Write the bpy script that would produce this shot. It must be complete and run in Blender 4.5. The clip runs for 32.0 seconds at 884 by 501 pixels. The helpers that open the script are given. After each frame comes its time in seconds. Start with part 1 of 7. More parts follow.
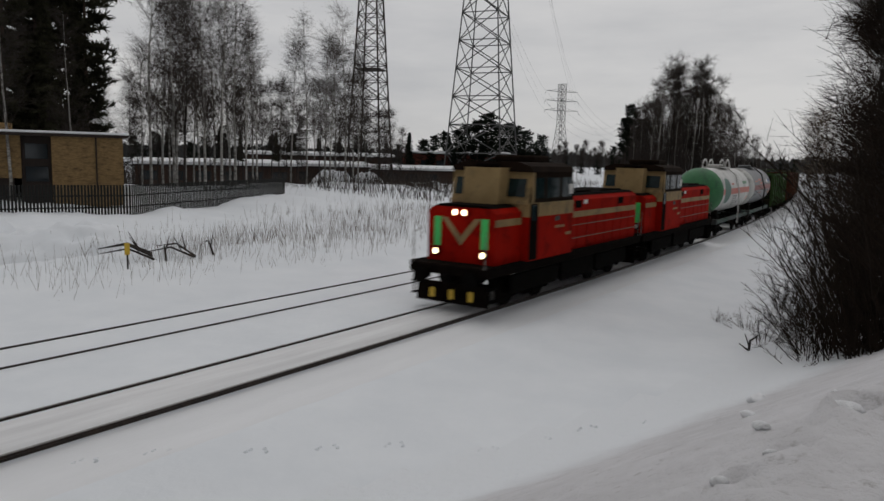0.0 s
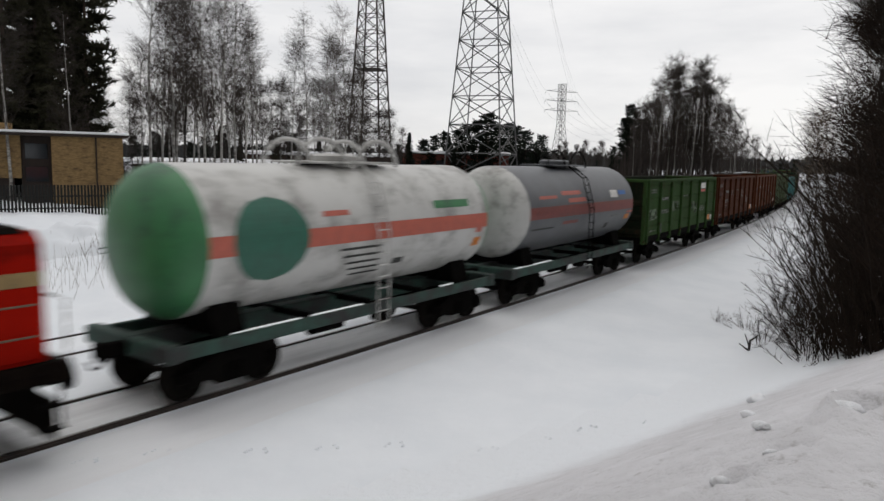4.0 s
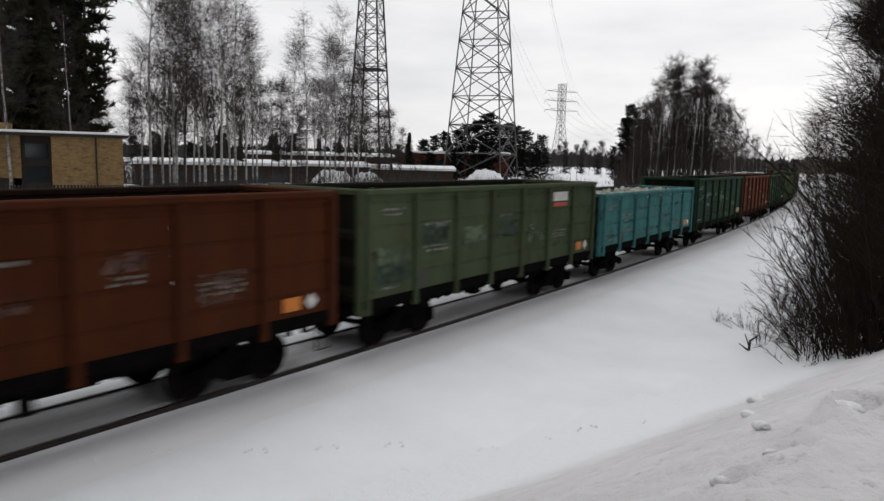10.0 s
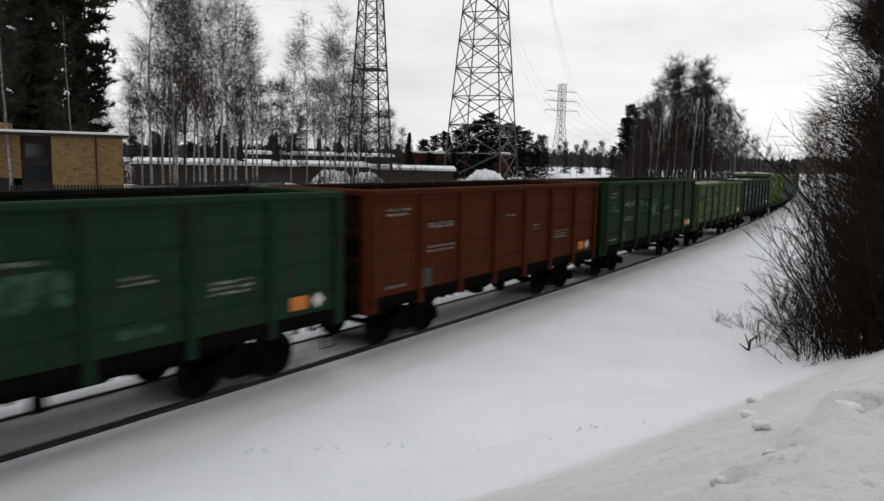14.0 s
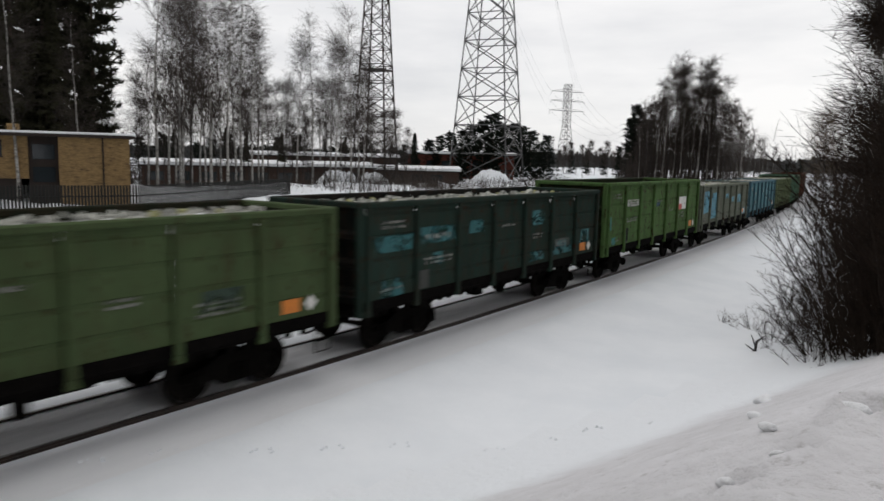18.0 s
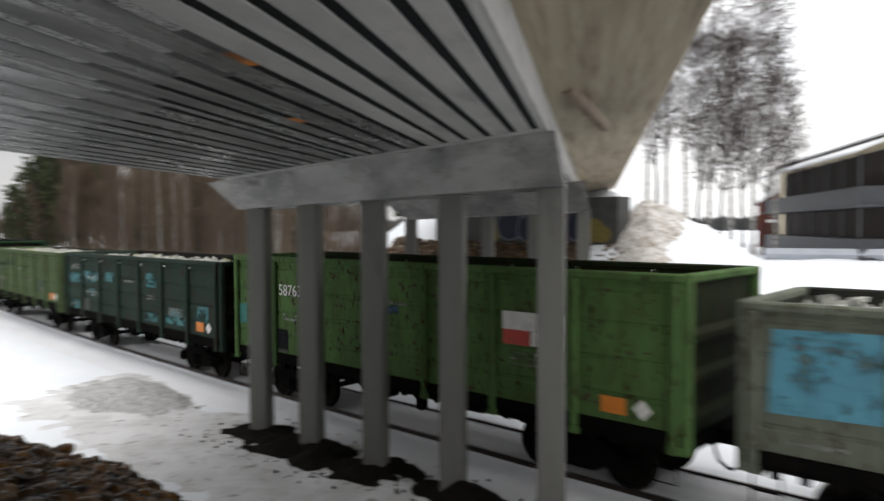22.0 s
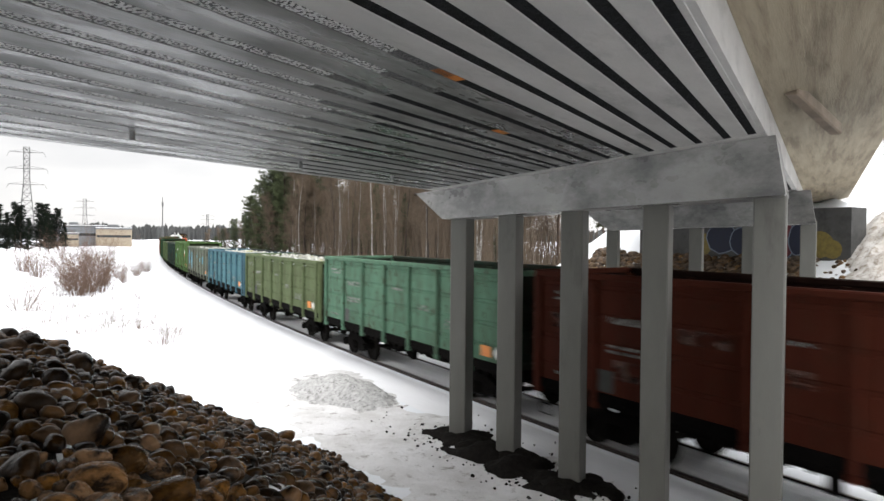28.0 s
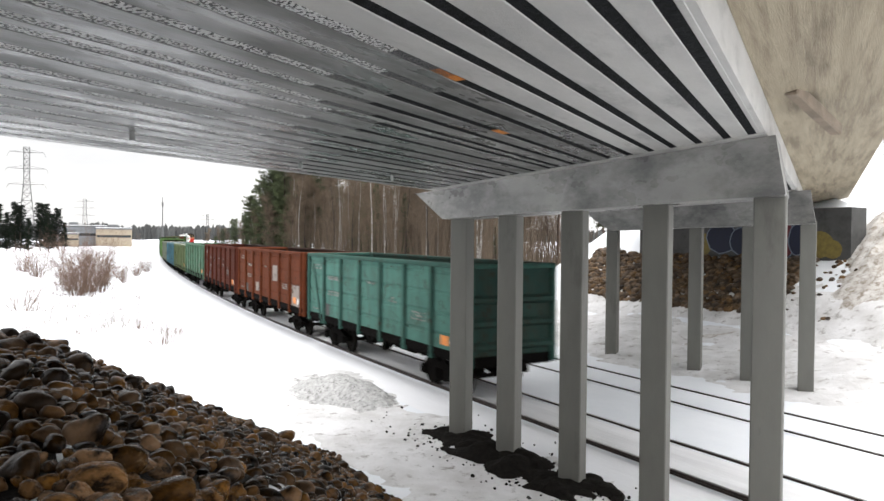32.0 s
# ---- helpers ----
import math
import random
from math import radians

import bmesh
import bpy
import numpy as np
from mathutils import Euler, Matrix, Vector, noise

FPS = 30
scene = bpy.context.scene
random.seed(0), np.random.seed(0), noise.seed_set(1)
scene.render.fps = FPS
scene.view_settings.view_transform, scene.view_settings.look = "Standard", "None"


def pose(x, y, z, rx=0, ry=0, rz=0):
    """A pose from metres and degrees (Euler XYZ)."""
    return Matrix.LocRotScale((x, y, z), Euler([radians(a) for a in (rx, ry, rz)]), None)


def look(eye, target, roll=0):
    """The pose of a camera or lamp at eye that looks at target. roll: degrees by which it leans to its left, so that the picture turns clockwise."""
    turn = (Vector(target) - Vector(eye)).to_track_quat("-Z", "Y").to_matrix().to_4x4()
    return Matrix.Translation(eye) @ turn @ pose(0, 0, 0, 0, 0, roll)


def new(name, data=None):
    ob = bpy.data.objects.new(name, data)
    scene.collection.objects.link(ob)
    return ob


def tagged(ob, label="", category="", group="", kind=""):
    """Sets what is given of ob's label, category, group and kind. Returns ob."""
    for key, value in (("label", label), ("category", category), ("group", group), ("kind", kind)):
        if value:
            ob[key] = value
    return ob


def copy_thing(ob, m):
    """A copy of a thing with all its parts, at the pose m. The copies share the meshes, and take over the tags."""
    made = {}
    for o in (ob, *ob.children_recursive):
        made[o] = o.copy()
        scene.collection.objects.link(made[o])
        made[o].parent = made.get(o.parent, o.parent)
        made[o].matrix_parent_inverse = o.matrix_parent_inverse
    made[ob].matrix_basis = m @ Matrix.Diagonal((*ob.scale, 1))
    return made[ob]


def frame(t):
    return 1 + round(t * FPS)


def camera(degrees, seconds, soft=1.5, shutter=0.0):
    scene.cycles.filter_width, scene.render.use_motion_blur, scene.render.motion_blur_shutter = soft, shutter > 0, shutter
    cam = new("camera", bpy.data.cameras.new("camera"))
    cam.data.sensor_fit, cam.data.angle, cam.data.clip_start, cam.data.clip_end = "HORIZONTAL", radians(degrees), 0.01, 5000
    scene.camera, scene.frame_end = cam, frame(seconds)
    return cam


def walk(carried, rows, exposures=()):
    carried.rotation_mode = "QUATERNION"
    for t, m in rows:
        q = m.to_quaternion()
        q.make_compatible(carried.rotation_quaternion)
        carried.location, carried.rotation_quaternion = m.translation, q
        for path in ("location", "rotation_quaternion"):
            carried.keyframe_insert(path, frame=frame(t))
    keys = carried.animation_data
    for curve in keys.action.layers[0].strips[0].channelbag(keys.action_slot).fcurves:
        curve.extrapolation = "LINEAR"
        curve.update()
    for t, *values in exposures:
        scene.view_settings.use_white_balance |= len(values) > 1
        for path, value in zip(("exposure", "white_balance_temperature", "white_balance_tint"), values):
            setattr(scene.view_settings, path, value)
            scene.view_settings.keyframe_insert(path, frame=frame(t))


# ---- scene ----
# ---------------------------------------------------------------- camera
# x runs along the railway, y away across it, z up from the rail heads
EYE = (0.0, 0.0, 4.518)


def aim(yaw, pitch, roll):
    return pose(*EYE, 90 + pitch, 0, yaw) @ pose(0, 0, 0, 0, 0, roll)


cam = camera(63.58, 32.0, soft=1.5, shutter=0.7)
walk(cam, [(t, aim(*a)) for t, *a in (
    (0.0, -53.81, -7.33, 1.35), (17.5, -53.81, -7.33, 1.35), (17.8, -53.68, -7.32, 1.34), (18.0, -53.37, -7.31, 1.32),
    (18.5, -47.59, -7.14, 0.96), (19.0, -37.74, -6.75, 0.40), (19.5, -25.52, -6.16, -0.17),
    (20.0, -8.80, -5.17, -0.70), (20.3, 0.64, -4.56, -0.86), (20.6, 10.26, -3.92, -0.90), (21.0, 19.96, -3.28, -0.83),
    (21.5, 31.71, -2.53, -0.60), (22.0, 42.04, -1.93, -0.25), (22.5, 51.08, -1.46, 0.14), (23.0, 55.27, -1.26, 0.35),
    (23.5, 57.99, -1.14, 0.49), (32.0, 58.00, -1.14, 0.49))],
     exposures=((0.0, -0.68), (1.5, -0.45), (3.0, -0.15), (6.0, 0.0), (12.0, 0.03), (18.0, 0.0), (20.0, 0.36), (20.6, 0.36), (21.0, 0.38), (21.5, 0.62), (22.0, 1.0), (22.5, 1.45), (23.0, 1.75), (24.0, 1.95), (25.0, 1.88), (27.0, 1.68), (30.0, 1.66), (31.0, 1.80), (32.0, 1.76)))

# ---------------------------------------------------------------- light
SUN_WAY = Vector((0.10, 0.15, 0.97)).normalized()
BRIGHT_WAY = Vector((0.66, 0.36, 0.66)).normalized()
world = bpy.data.worlds.new("world")
scene.world = world
world.use_nodes = True
wn, wl = world.node_tree.nodes, world.node_tree.links
wn.clear()
w_out, w_bg = wn.new("ShaderNodeOutputWorld"), wn.new("ShaderNodeBackground")
w_sky, w_mix = wn.new("ShaderNodeTexSky"), wn.new("ShaderNodeMix")
w_sky.sky_type, w_sky.sun_disc = "NISHITA", False
w_sky.sun_elevation, w_sky.sun_rotation = math.asin(SUN_WAY.z), math.atan2(SUN_WAY.x, SUN_WAY.y)
w_co, w_map, w_noise, w_ramp = (wn.new("ShaderNodeTexCoord"), wn.new("ShaderNodeMapping"), wn.new("ShaderNodeTexNoise"),
                                wn.new("ShaderNodeValToRGB"))
w_map.inputs["Scale"].default_value = (1.2, 1.2, 5.5)
w_noise.inputs["Scale"].default_value, w_noise.inputs["Detail"].default_value = 1.6, 6.0
w_noise.inputs["Roughness"].default_value = 0.55
w_ramp.color_ramp.elements[0].position, w_ramp.color_ramp.elements[0].color = 0.30, (0.72, 0.72, 0.735, 1)
w_ramp.color_ramp.elements[1].position, w_ramp.color_ramp.elements[1].color = 0.62, (0.97, 0.955, 0.945, 1)
w_scale = wn.new("ShaderNodeVectorMath")
w_scale.operation = "SCALE"
w_scale.inputs["Scale"].default_value = 0.10
w_mix.data_type = "RGBA"
w_mix.inputs[0].default_value = 0.93
wl.new(w_co.outputs["Generated"], w_map.inputs["Vector"])
wl.new(w_map.outputs["Vector"], w_noise.inputs["Vector"])
wl.new(w_noise.outputs["Fac"], w_ramp.inputs["Fac"])
wl.new(w_sky.outputs["Color"], w_scale.inputs[0])
wl.new(w_scale.outputs["Vector"], w_mix.inputs[6])
wl.new(w_ramp.outputs["Color"], w_mix.inputs[7])
# the cloud cover is brightest round BRIGHT_WAY, which is set apart from the sun
w_dot, w_range, w_mul = wn.new("ShaderNodeVectorMath"), wn.new("ShaderNodeMapRange"), wn.new("ShaderNodeVectorMath")
w_dot.operation, w_mul.operation = "DOT_PRODUCT", "SCALE"
w_dot.inputs[1].default_value = BRIGHT_WAY
w_range.interpolation_type = "SMOOTHSTEP"
w_range.inputs["From Min"].default_value, w_range.inputs["From Max"].default_value = -0.75, 0.85
w_range.inputs["To Min"].default_value, w_range.inputs["To Max"].default_value = 0.33, 1.03
wl.new(w_co.outputs["Generated"], w_dot.inputs[0])
wl.new(w_dot.outputs["Value"], w_range.inputs["Value"])
wl.new(w_mix.outputs[2], w_mul.inputs[0])
wl.new(w_range.outputs["Result"], w_mul.inputs["Scale"])
wl.new(w_mul.outputs["Vector"], w_bg.inputs["Color"])
wl.new(w_bg.outputs["Background"], w_out.inputs["Surface"])
w_bg.inputs["Strength"].default_value = 1.03
sun_data = bpy.data.lights.new("sun", "SUN")
sun_data.energy, sun_data.angle, sun_data.color = 0.55, radians(60), (1.0, 0.97, 0.93)
sun = new("sun", sun_data)
sun.matrix_world = look(SUN_WAY * 100, (0, 0, 0))


# ---------------------------------------------------------------- materials
def mat(name, color, color2=None, scale=3.0, rough=0.8, metal=0.0, bump=0.0, bump_scale=20.0, dirt=None, dirt_amount=0.4,
        dirt_scale=1.2, per_object=0.0, per_island=0.0, stretch=(1, 1, 1), spec=0.5, edge=(0.35, 0.68), detail=5.0,
        rough2=None, turn=0.0, hue=0.0, chips=None):
    """A surface with grain at a small scale and stains at a large one."""
    m = bpy.data.materials.new(name)
    m.use_nodes = True
    n, l = m.node_tree.nodes, m.node_tree.links
    b = n["Principled BSDF"]
    b.inputs["Roughness"].default_value, b.inputs["Metallic"].default_value = rough, metal
    b.inputs["Specular IOR Level"].default_value = spec
    co, mp = n.new("ShaderNodeTexCoord"), n.new("ShaderNodeMapping")
    mp.inputs["Scale"].default_value = stretch
    turned = n.new("ShaderNodeMapping")
    turned.inputs["Rotation"].default_value = (0, 0, radians(turn))
    l.new(co.outputs["Object"], turned.inputs["Vector"])
    l.new(turned.outputs["Vector"], mp.inputs["Vector"])
    if per_object:
        info, add = n.new("ShaderNodeObjectInfo"), n.new("ShaderNodeVectorMath")
        mul = n.new("ShaderNodeMath")
        mul.operation, mul.inputs[1].default_value = "MULTIPLY", 37.0
        l.new(info.outputs["Random"], mul.inputs[0])
        l.new(mp.outputs["Vector"], add.inputs[0])
        l.new(mul.outputs[0], add.inputs[1])
        vec = add.outputs["Vector"]
    else:
        vec = mp.outputs["Vector"]

    def tex(s, detail=5.0, rg=0.6):
        t = n.new("ShaderNodeTexNoise")
        t.inputs["Scale"].default_value, t.inputs["Detail"].default_value, t.inputs["Roughness"].default_value = s, detail, rg
        l.new(vec, t.inputs["Vector"])
        return t.outputs["Fac"]

    def mixed(fac, a, c):
        x = n.new("ShaderNodeMix")
        x.data_type = "RGBA"
        l.new(fac, x.inputs[0])
        for sock, v in ((x.inputs[6], a), (x.inputs[7], c)):
            if hasattr(v, "links"):
                l.new(v, sock)
            else:
                sock.default_value = (*v, 1)
        return x.outputs[2]

    def ramp(src, lo, hi):
        r = n.new("ShaderNodeMapRange")
        r.inputs["From Min"].default_value, r.inputs["From Max"].default_value = lo, hi
        l.new(src, r.inputs["Value"])
        return r.outputs["Result"]

    color2 = color2 or tuple(c * 0.72 for c in color)
    out = mixed(ramp(tex(scale, detail), *edge), color, color2)
    if per_object or per_island:
        src = (n.new("ShaderNodeObjectInfo").outputs["Random"] if per_object else n.new("ShaderNodeNewGeometry").outputs["Random Per Island"])
        hs = n.new("ShaderNodeHueSaturation")
        amount = per_object or per_island
        r = n.new("ShaderNodeMapRange")
        r.inputs["To Min"].default_value, r.inputs["To Max"].default_value = 1 - amount, 1 + amount
        l.new(src, r.inputs["Value"])
        l.new(r.outputs["Result"], hs.inputs["Value"])
        if hue:
            h1, h2 = n.new("ShaderNodeMath"), n.new("ShaderNodeMapRange")
            h1.operation, h1.inputs[1].default_value = "MULTIPLY", 7.31
            fr_ = n.new("ShaderNodeMath")
            fr_.operation = "FRACT"
            l.new(src, h1.inputs[0])
            l.new(h1.outputs[0], fr_.inputs[0])
            l.new(fr_.outputs[0], h2.inputs["Value"])
            h2.inputs["To Min"].default_value, h2.inputs["To Max"].default_value = 1 - hue, 1 + hue * 0.5
            l.new(h2.outputs["Result"], hs.inputs["Saturation"])
        l.new(out, hs.inputs["Color"])
        out = hs.outputs["Color"]
    if dirt:
        f = ramp(tex(dirt_scale, 8.0, 0.7), 0.62 - dirt_amount * 0.4, 0.75 - dirt_amount * 0.3)
        out = mixed(f, out, dirt)
    if chips:
        tint, level, size = chips
        out = mixed(ramp(tex(size, 3.0, 0.6), level, level + 0.03), out, tint)
    l.new(out, b.inputs["Base Color"])
    if rough2 is not None:
        rr = n.new("ShaderNodeMapRange")
        rr.inputs["From Min"].default_value, rr.inputs["From Max"].default_value = 0.40, 0.60
        rr.inputs["To Min"].default_value, rr.inputs["To Max"].default_value = rough, rough2
        l.new(tex(dirt_scale * 1.7, 4.0), rr.inputs["Value"])
        l.new(rr.outputs["Result"], b.inputs["Roughness"])
    if bump:
        bp = n.new("ShaderNodeBump")
        bp.inputs["Strength"].default_value, bp.inputs["Distance"].default_value = bump, 0.05
        l.new(tex(bump_scale, 6.0, 0.65), bp.inputs["Height"])
        l.new(bp.outputs["Normal"], b.inputs["Normal"])
    return m


def worn(m, level=0.46, size=7.0, stretch=(1, 1, 1)):
    """Wears a painted marking away in flakes."""
    n, l = m.node_tree.nodes, m.node_tree.links
    co, info, mul, add = n.new("ShaderNodeTexCoord"), n.new("ShaderNodeObjectInfo"), n.new("ShaderNodeMath"), n.new("ShaderNodeVectorMath")
    mp, tx, rg = n.new("ShaderNodeMapping"), n.new("ShaderNodeTexNoise"), n.new("ShaderNodeMapRange")
    mix, clear = n.new("ShaderNodeMixShader"), n.new("ShaderNodeBsdfTransparent")
    mp.inputs["Scale"].default_value = stretch
    mul.operation, mul.inputs[1].default_value = "MULTIPLY", 53.0
    l.new(info.outputs["Random"], mul.inputs[0])
    l.new(co.outputs["Object"], mp.inputs["Vector"])
    l.new(mp.outputs["Vector"], add.inputs[0])
    l.new(mul.outputs[0], add.inputs[1])
    l.new(add.outputs["Vector"], tx.inputs["Vector"])
    tx.inputs["Scale"].default_value, tx.inputs["Detail"].default_value, tx.inputs["Roughness"].default_value = size, 5.0, 0.68
    l.new(tx.outputs["Fac"], rg.inputs["Value"])
    rg.inputs["From Min"].default_value, rg.inputs["From Max"].default_value = level - 0.05, level + 0.09
    l.new(rg.outputs["Result"], mix.inputs["Fac"])
    l.new(clear.outputs[0], mix.inputs[1])
    l.new(n["Principled BSDF"].outputs[0], mix.inputs[2])
    l.new(mix.outputs[0], n["Material Output"].inputs["Surface"])
    return m


def glow(name, color, strength):
    m = bpy.data.materials.new(name)
    m.use_nodes = True
    b = m.node_tree.nodes["Principled BSDF"]
    b.inputs["Base Color"].default_value = (*color, 1)
    b.inputs["Emission Color"].default_value, b.inputs["Emission Strength"].default_value = (*color, 1), strength
    return m


SNOW = mat("snow", (0.785, 0.81, 0.84), (0.725, 0.755, 0.79), 0.5, 0.75, bump=0.35, bump_scale=2.2, spec=0.2)
SNOW_FINE = mat("snow_lump", (0.80, 0.81, 0.83), (0.70, 0.71, 0.73), 4.0, 0.8, bump=0.5, bump_scale=9, spec=0.2)
SNOW_DIRTY = mat("dirty_snow", (0.60, 0.59, 0.57), (0.40, 0.37, 0.33), 2.5, 0.9, bump=0.8, bump_scale=8, dirt=(0.22, 0.18, 0.14), dirt_amount=0.36, dirt_scale=4.0)
GRAVEL_SNOW = mat("gravel_snow", (0.52, 0.52, 0.515), (0.34, 0.34, 0.335), 7.0, 0.95, bump=1.0, bump_scale=12, dirt=(0.16, 0.155, 0.15), dirt_amount=0.3, dirt_scale=9.0)
SOIL = mat("black_soil", (0.006, 0.0052, 0.0045), (0.014, 0.012, 0.010), 8.0, 0.95, bump=1.0, bump_scale=10, spec=0.1)
TRACK_BED = mat("sooty_snow", (0.805, 0.8107, 0.8222), (0.644, 0.644, 0.6555), 0.8, 0.9, bump=0.4, bump_scale=6, stretch=(0.25, 2.2, 1))
RAIL = mat("rail_steel", (0.022, 0.018, 0.016), (0.045, 0.030, 0.023), 6, 0.55, 0.6, bump=0.2)
RAIL_TOP = mat("rail_head", (0.30, 0.29, 0.28), (0.22, 0.21, 0.20), 3, 0.35, 0.9)
PILE_PAINT = mat("pile_concrete", (0.140, 0.139, 0.124), (0.122, 0.121, 0.108), 2.5, 0.75, bump=0.12, bump_scale=30, dirt=(0.092, 0.090, 0.080), dirt_amount=0.1, dirt_scale=1.5, per_object=0.05, stretch=(1, 1, 0.3))
CAP_CONC = mat("cap_concrete", (0.3051, 0.2992, 0.2813), (0.2098, 0.2057, 0.1952), 0.9, 0.55, bump=0.15, bump_scale=18, dirt=(0.1096, 0.1075, 0.1037), dirt_amount=0.42, dirt_scale=0.55, stretch=(0.8, 1, 1.5), rough2=0.25)
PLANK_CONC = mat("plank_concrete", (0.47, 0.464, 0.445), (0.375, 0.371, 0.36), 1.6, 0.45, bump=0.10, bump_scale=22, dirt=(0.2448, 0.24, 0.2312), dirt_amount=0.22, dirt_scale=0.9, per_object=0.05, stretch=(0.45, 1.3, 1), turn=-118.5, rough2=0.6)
# darker, glossier plank concrete, used from the seventh plank on
PLANK_DARK = mat("dark_plank_concrete", (0.225, 0.222, 0.215), (0.135, 0.133, 0.129), 1.6, 0.20, bump=0.08, bump_scale=22, dirt=(0.065, 0.065, 0.065), dirt_amount=0.30, dirt_scale=0.9, per_object=0.14, stretch=(0.35, 1.5, 1), turn=-118.5, rough2=0.5, spec=0.15)
JOINT = mat("joint_mastic", (0.006, 0.0065, 0.007), (0.016, 0.017, 0.019), 14, 0.85, bump=0.5, bump_scale=30, spec=0.08)
# speckled grout; its white specks also stand in for sky glints
GROUT = mat("rough_grout", (0.006, 0.006, 0.007), (0.66, 0.66, 0.65), 44, 0.5, edge=(0.445, 0.46), detail=0.0, bump=0.8, bump_scale=30)
GROUT_DIM = mat("dark_speckled_grout", (0.006, 0.006, 0.007), (0.075, 0.075, 0.075), 36, 0.6, edge=(0.44, 0.50), detail=1.0, bump=0.6, bump_scale=30)
BROWN_CONC = mat("board_marked_concrete", (0.335, 0.2838, 0.1996), (0.2424, 0.2013, 0.1386), 1.2, 0.8, bump=0.4, bump_scale=14, dirt=(0.1568, 0.1254, 0.08316), dirt_amount=0.36, dirt_scale=0.8, stretch=(0.35, 5.5, 1), turn=-119.9)
# near-black patches: wet stone, and shade under the bridge put into the colour
STONE = mat("field_stone", (0.108, 0.055, 0.020), (0.006, 0.0032, 0.0014), 2.6, 0.12, edge=(0.42, 0.64), bump=0.35, bump_scale=9, dirt=(0.12, 0.078, 0.038), dirt_amount=0.10, dirt_scale=4.0, per_object=0.80, hue=0.22, rough2=0.35, spec=0.055)
STONE_FAR = mat("field_stone_far", (0.086, 0.044, 0.016), (0.004, 0.0022, 0.0010), 2.6, 0.12, edge=(0.42, 0.63), bump=0.35, bump_scale=9, per_island=0.85, hue=0.22, rough2=0.35, spec=0.09)
STONE_DRY = mat("dry_field_stone", (0.125, 0.080, 0.043), (0.035, 0.021, 0.011), 3.0, 0.7, bump=0.4, bump_scale=12, per_island=0.6, hue=0.35, spec=0.2)
BLACK = mat("sooty_steel", (0.0028, 0.0026, 0.0024), (0.006, 0.0052, 0.0046), 5, 0.95, 0.0, bump=0.3, bump_scale=25, spec=0.03)
WHEEL = mat("wheel_steel", (0.004, 0.0035, 0.003), (0.010, 0.008, 0.0065), 5, 0.8, 0.0, bump=0.2, spec=0.06)
GREEN_FRAME = mat("green_underframe", (0.025, 0.075, 0.055), (0.016, 0.04, 0.032), 3, 0.7, bump=0.2, dirt=(0.02, 0.02, 0.02), dirt_amount=0.5)
WHITE = mat("white_paint", (0.72, 0.71, 0.68), (0.52, 0.51, 0.48), 6, 0.6)
MARK = worn(mat("faded_marking", (0.24, 0.24, 0.22), (0.14, 0.14, 0.13), 9, 0.7), 0.47, 9.0)
ORANGE = mat("orange_plate", (0.62, 0.20, 0.018), (0.50, 0.15, 0.018), 5, 0.6)
RED_MARK = mat("red_marking", (0.55, 0.06, 0.04), (0.38, 0.05, 0.04), 6, 0.6)
BLUE_MARK = mat("blue_marking", (0.05, 0.16, 0.42), (0.05, 0.11, 0.27), 6, 0.6)
DARK_PLATE = mat("dark_patch", (0.03, 0.032, 0.03), (0.05, 0.05, 0.045), 6, 0.8)
TEAL_PATCH = worn(mat("teal_patch", (0.0165, 0.115, 0.122), (0.0165, 0.085, 0.090), 5, 0.7), 0.47, 3.0)
RUST = mat("rust", (0.055, 0.027, 0.014), (0.026, 0.014, 0.009), 6, 0.9, bump=0.3)
SCRAP = mat("pale_scrap", (0.42, 0.42, 0.38), (0.16, 0.165, 0.14), 7, 0.8, bump=0.6, bump_scale=10, per_island=0.4)
SCRAP_Y = mat("yellow_scrap", (0.34, 0.34, 0.14), (0.2, 0.2, 0.09), 7, 0.8)
LOCO_RED = mat("loco_red", (0.33, 0.0085, 0.0030), (0.25, 0.006, 0.0025), 1.2, 0.7, bump=0.05, dirt=(0.10, 0.0045, 0.0025), dirt_amount=0.20, dirt_scale=1.4, spec=0.03)
LOCO_CREAM = mat("loco_cream", (0.32, 0.224, 0.104), (0.256, 0.176, 0.08), 1.5, 0.6, dirt=(0.128, 0.096, 0.056), dirt_amount=0.25, spec=0.15)
LOCO_DARK = mat("loco_dark", (0.0035, 0.0026, 0.0022), (0.008, 0.0055, 0.0042), 3, 0.95, bump=0.2, spec=0.03)
LOCO_ROOF = mat("loco_roof_brown", (0.018, 0.011, 0.007), (0.010, 0.0065, 0.0045), 2, 0.9, bump=0.2, spec=0.05)
LOCO_GREEN = mat("loco_marker_green", (0.06, 0.62, 0.14), (0.05, 0.5, 0.11), 4, 0.5)
RAIL_PALE = mat("worn_handrail", (0.16, 0.12, 0.07), (0.06, 0.04, 0.025), 6, 0.6)
LAMP = glow("headlamp", (1.0, 0.72, 0.42), 9.0)
TANK_WHITE = mat("tank_white", (0.528, 0.524, 0.504), (0.44, 0.436, 0.416), 1.2, 0.4, dirt=(0.256, 0.248, 0.232), dirt_amount=0.35, dirt_scale=1.2)
TANK_GREY = mat("tank_grey", (0.082, 0.087, 0.096), (0.052, 0.055, 0.062), 0.9, 0.4, dirt=(0.06, 0.062, 0.066), dirt_amount=0.35, dirt_scale=1.1)
TANK_GREEN = mat("tank_green", (0.045, 0.20, 0.075), (0.035, 0.15, 0.06), 2, 0.45, dirt=(0.03, 0.09, 0.05), dirt_amount=0.3)
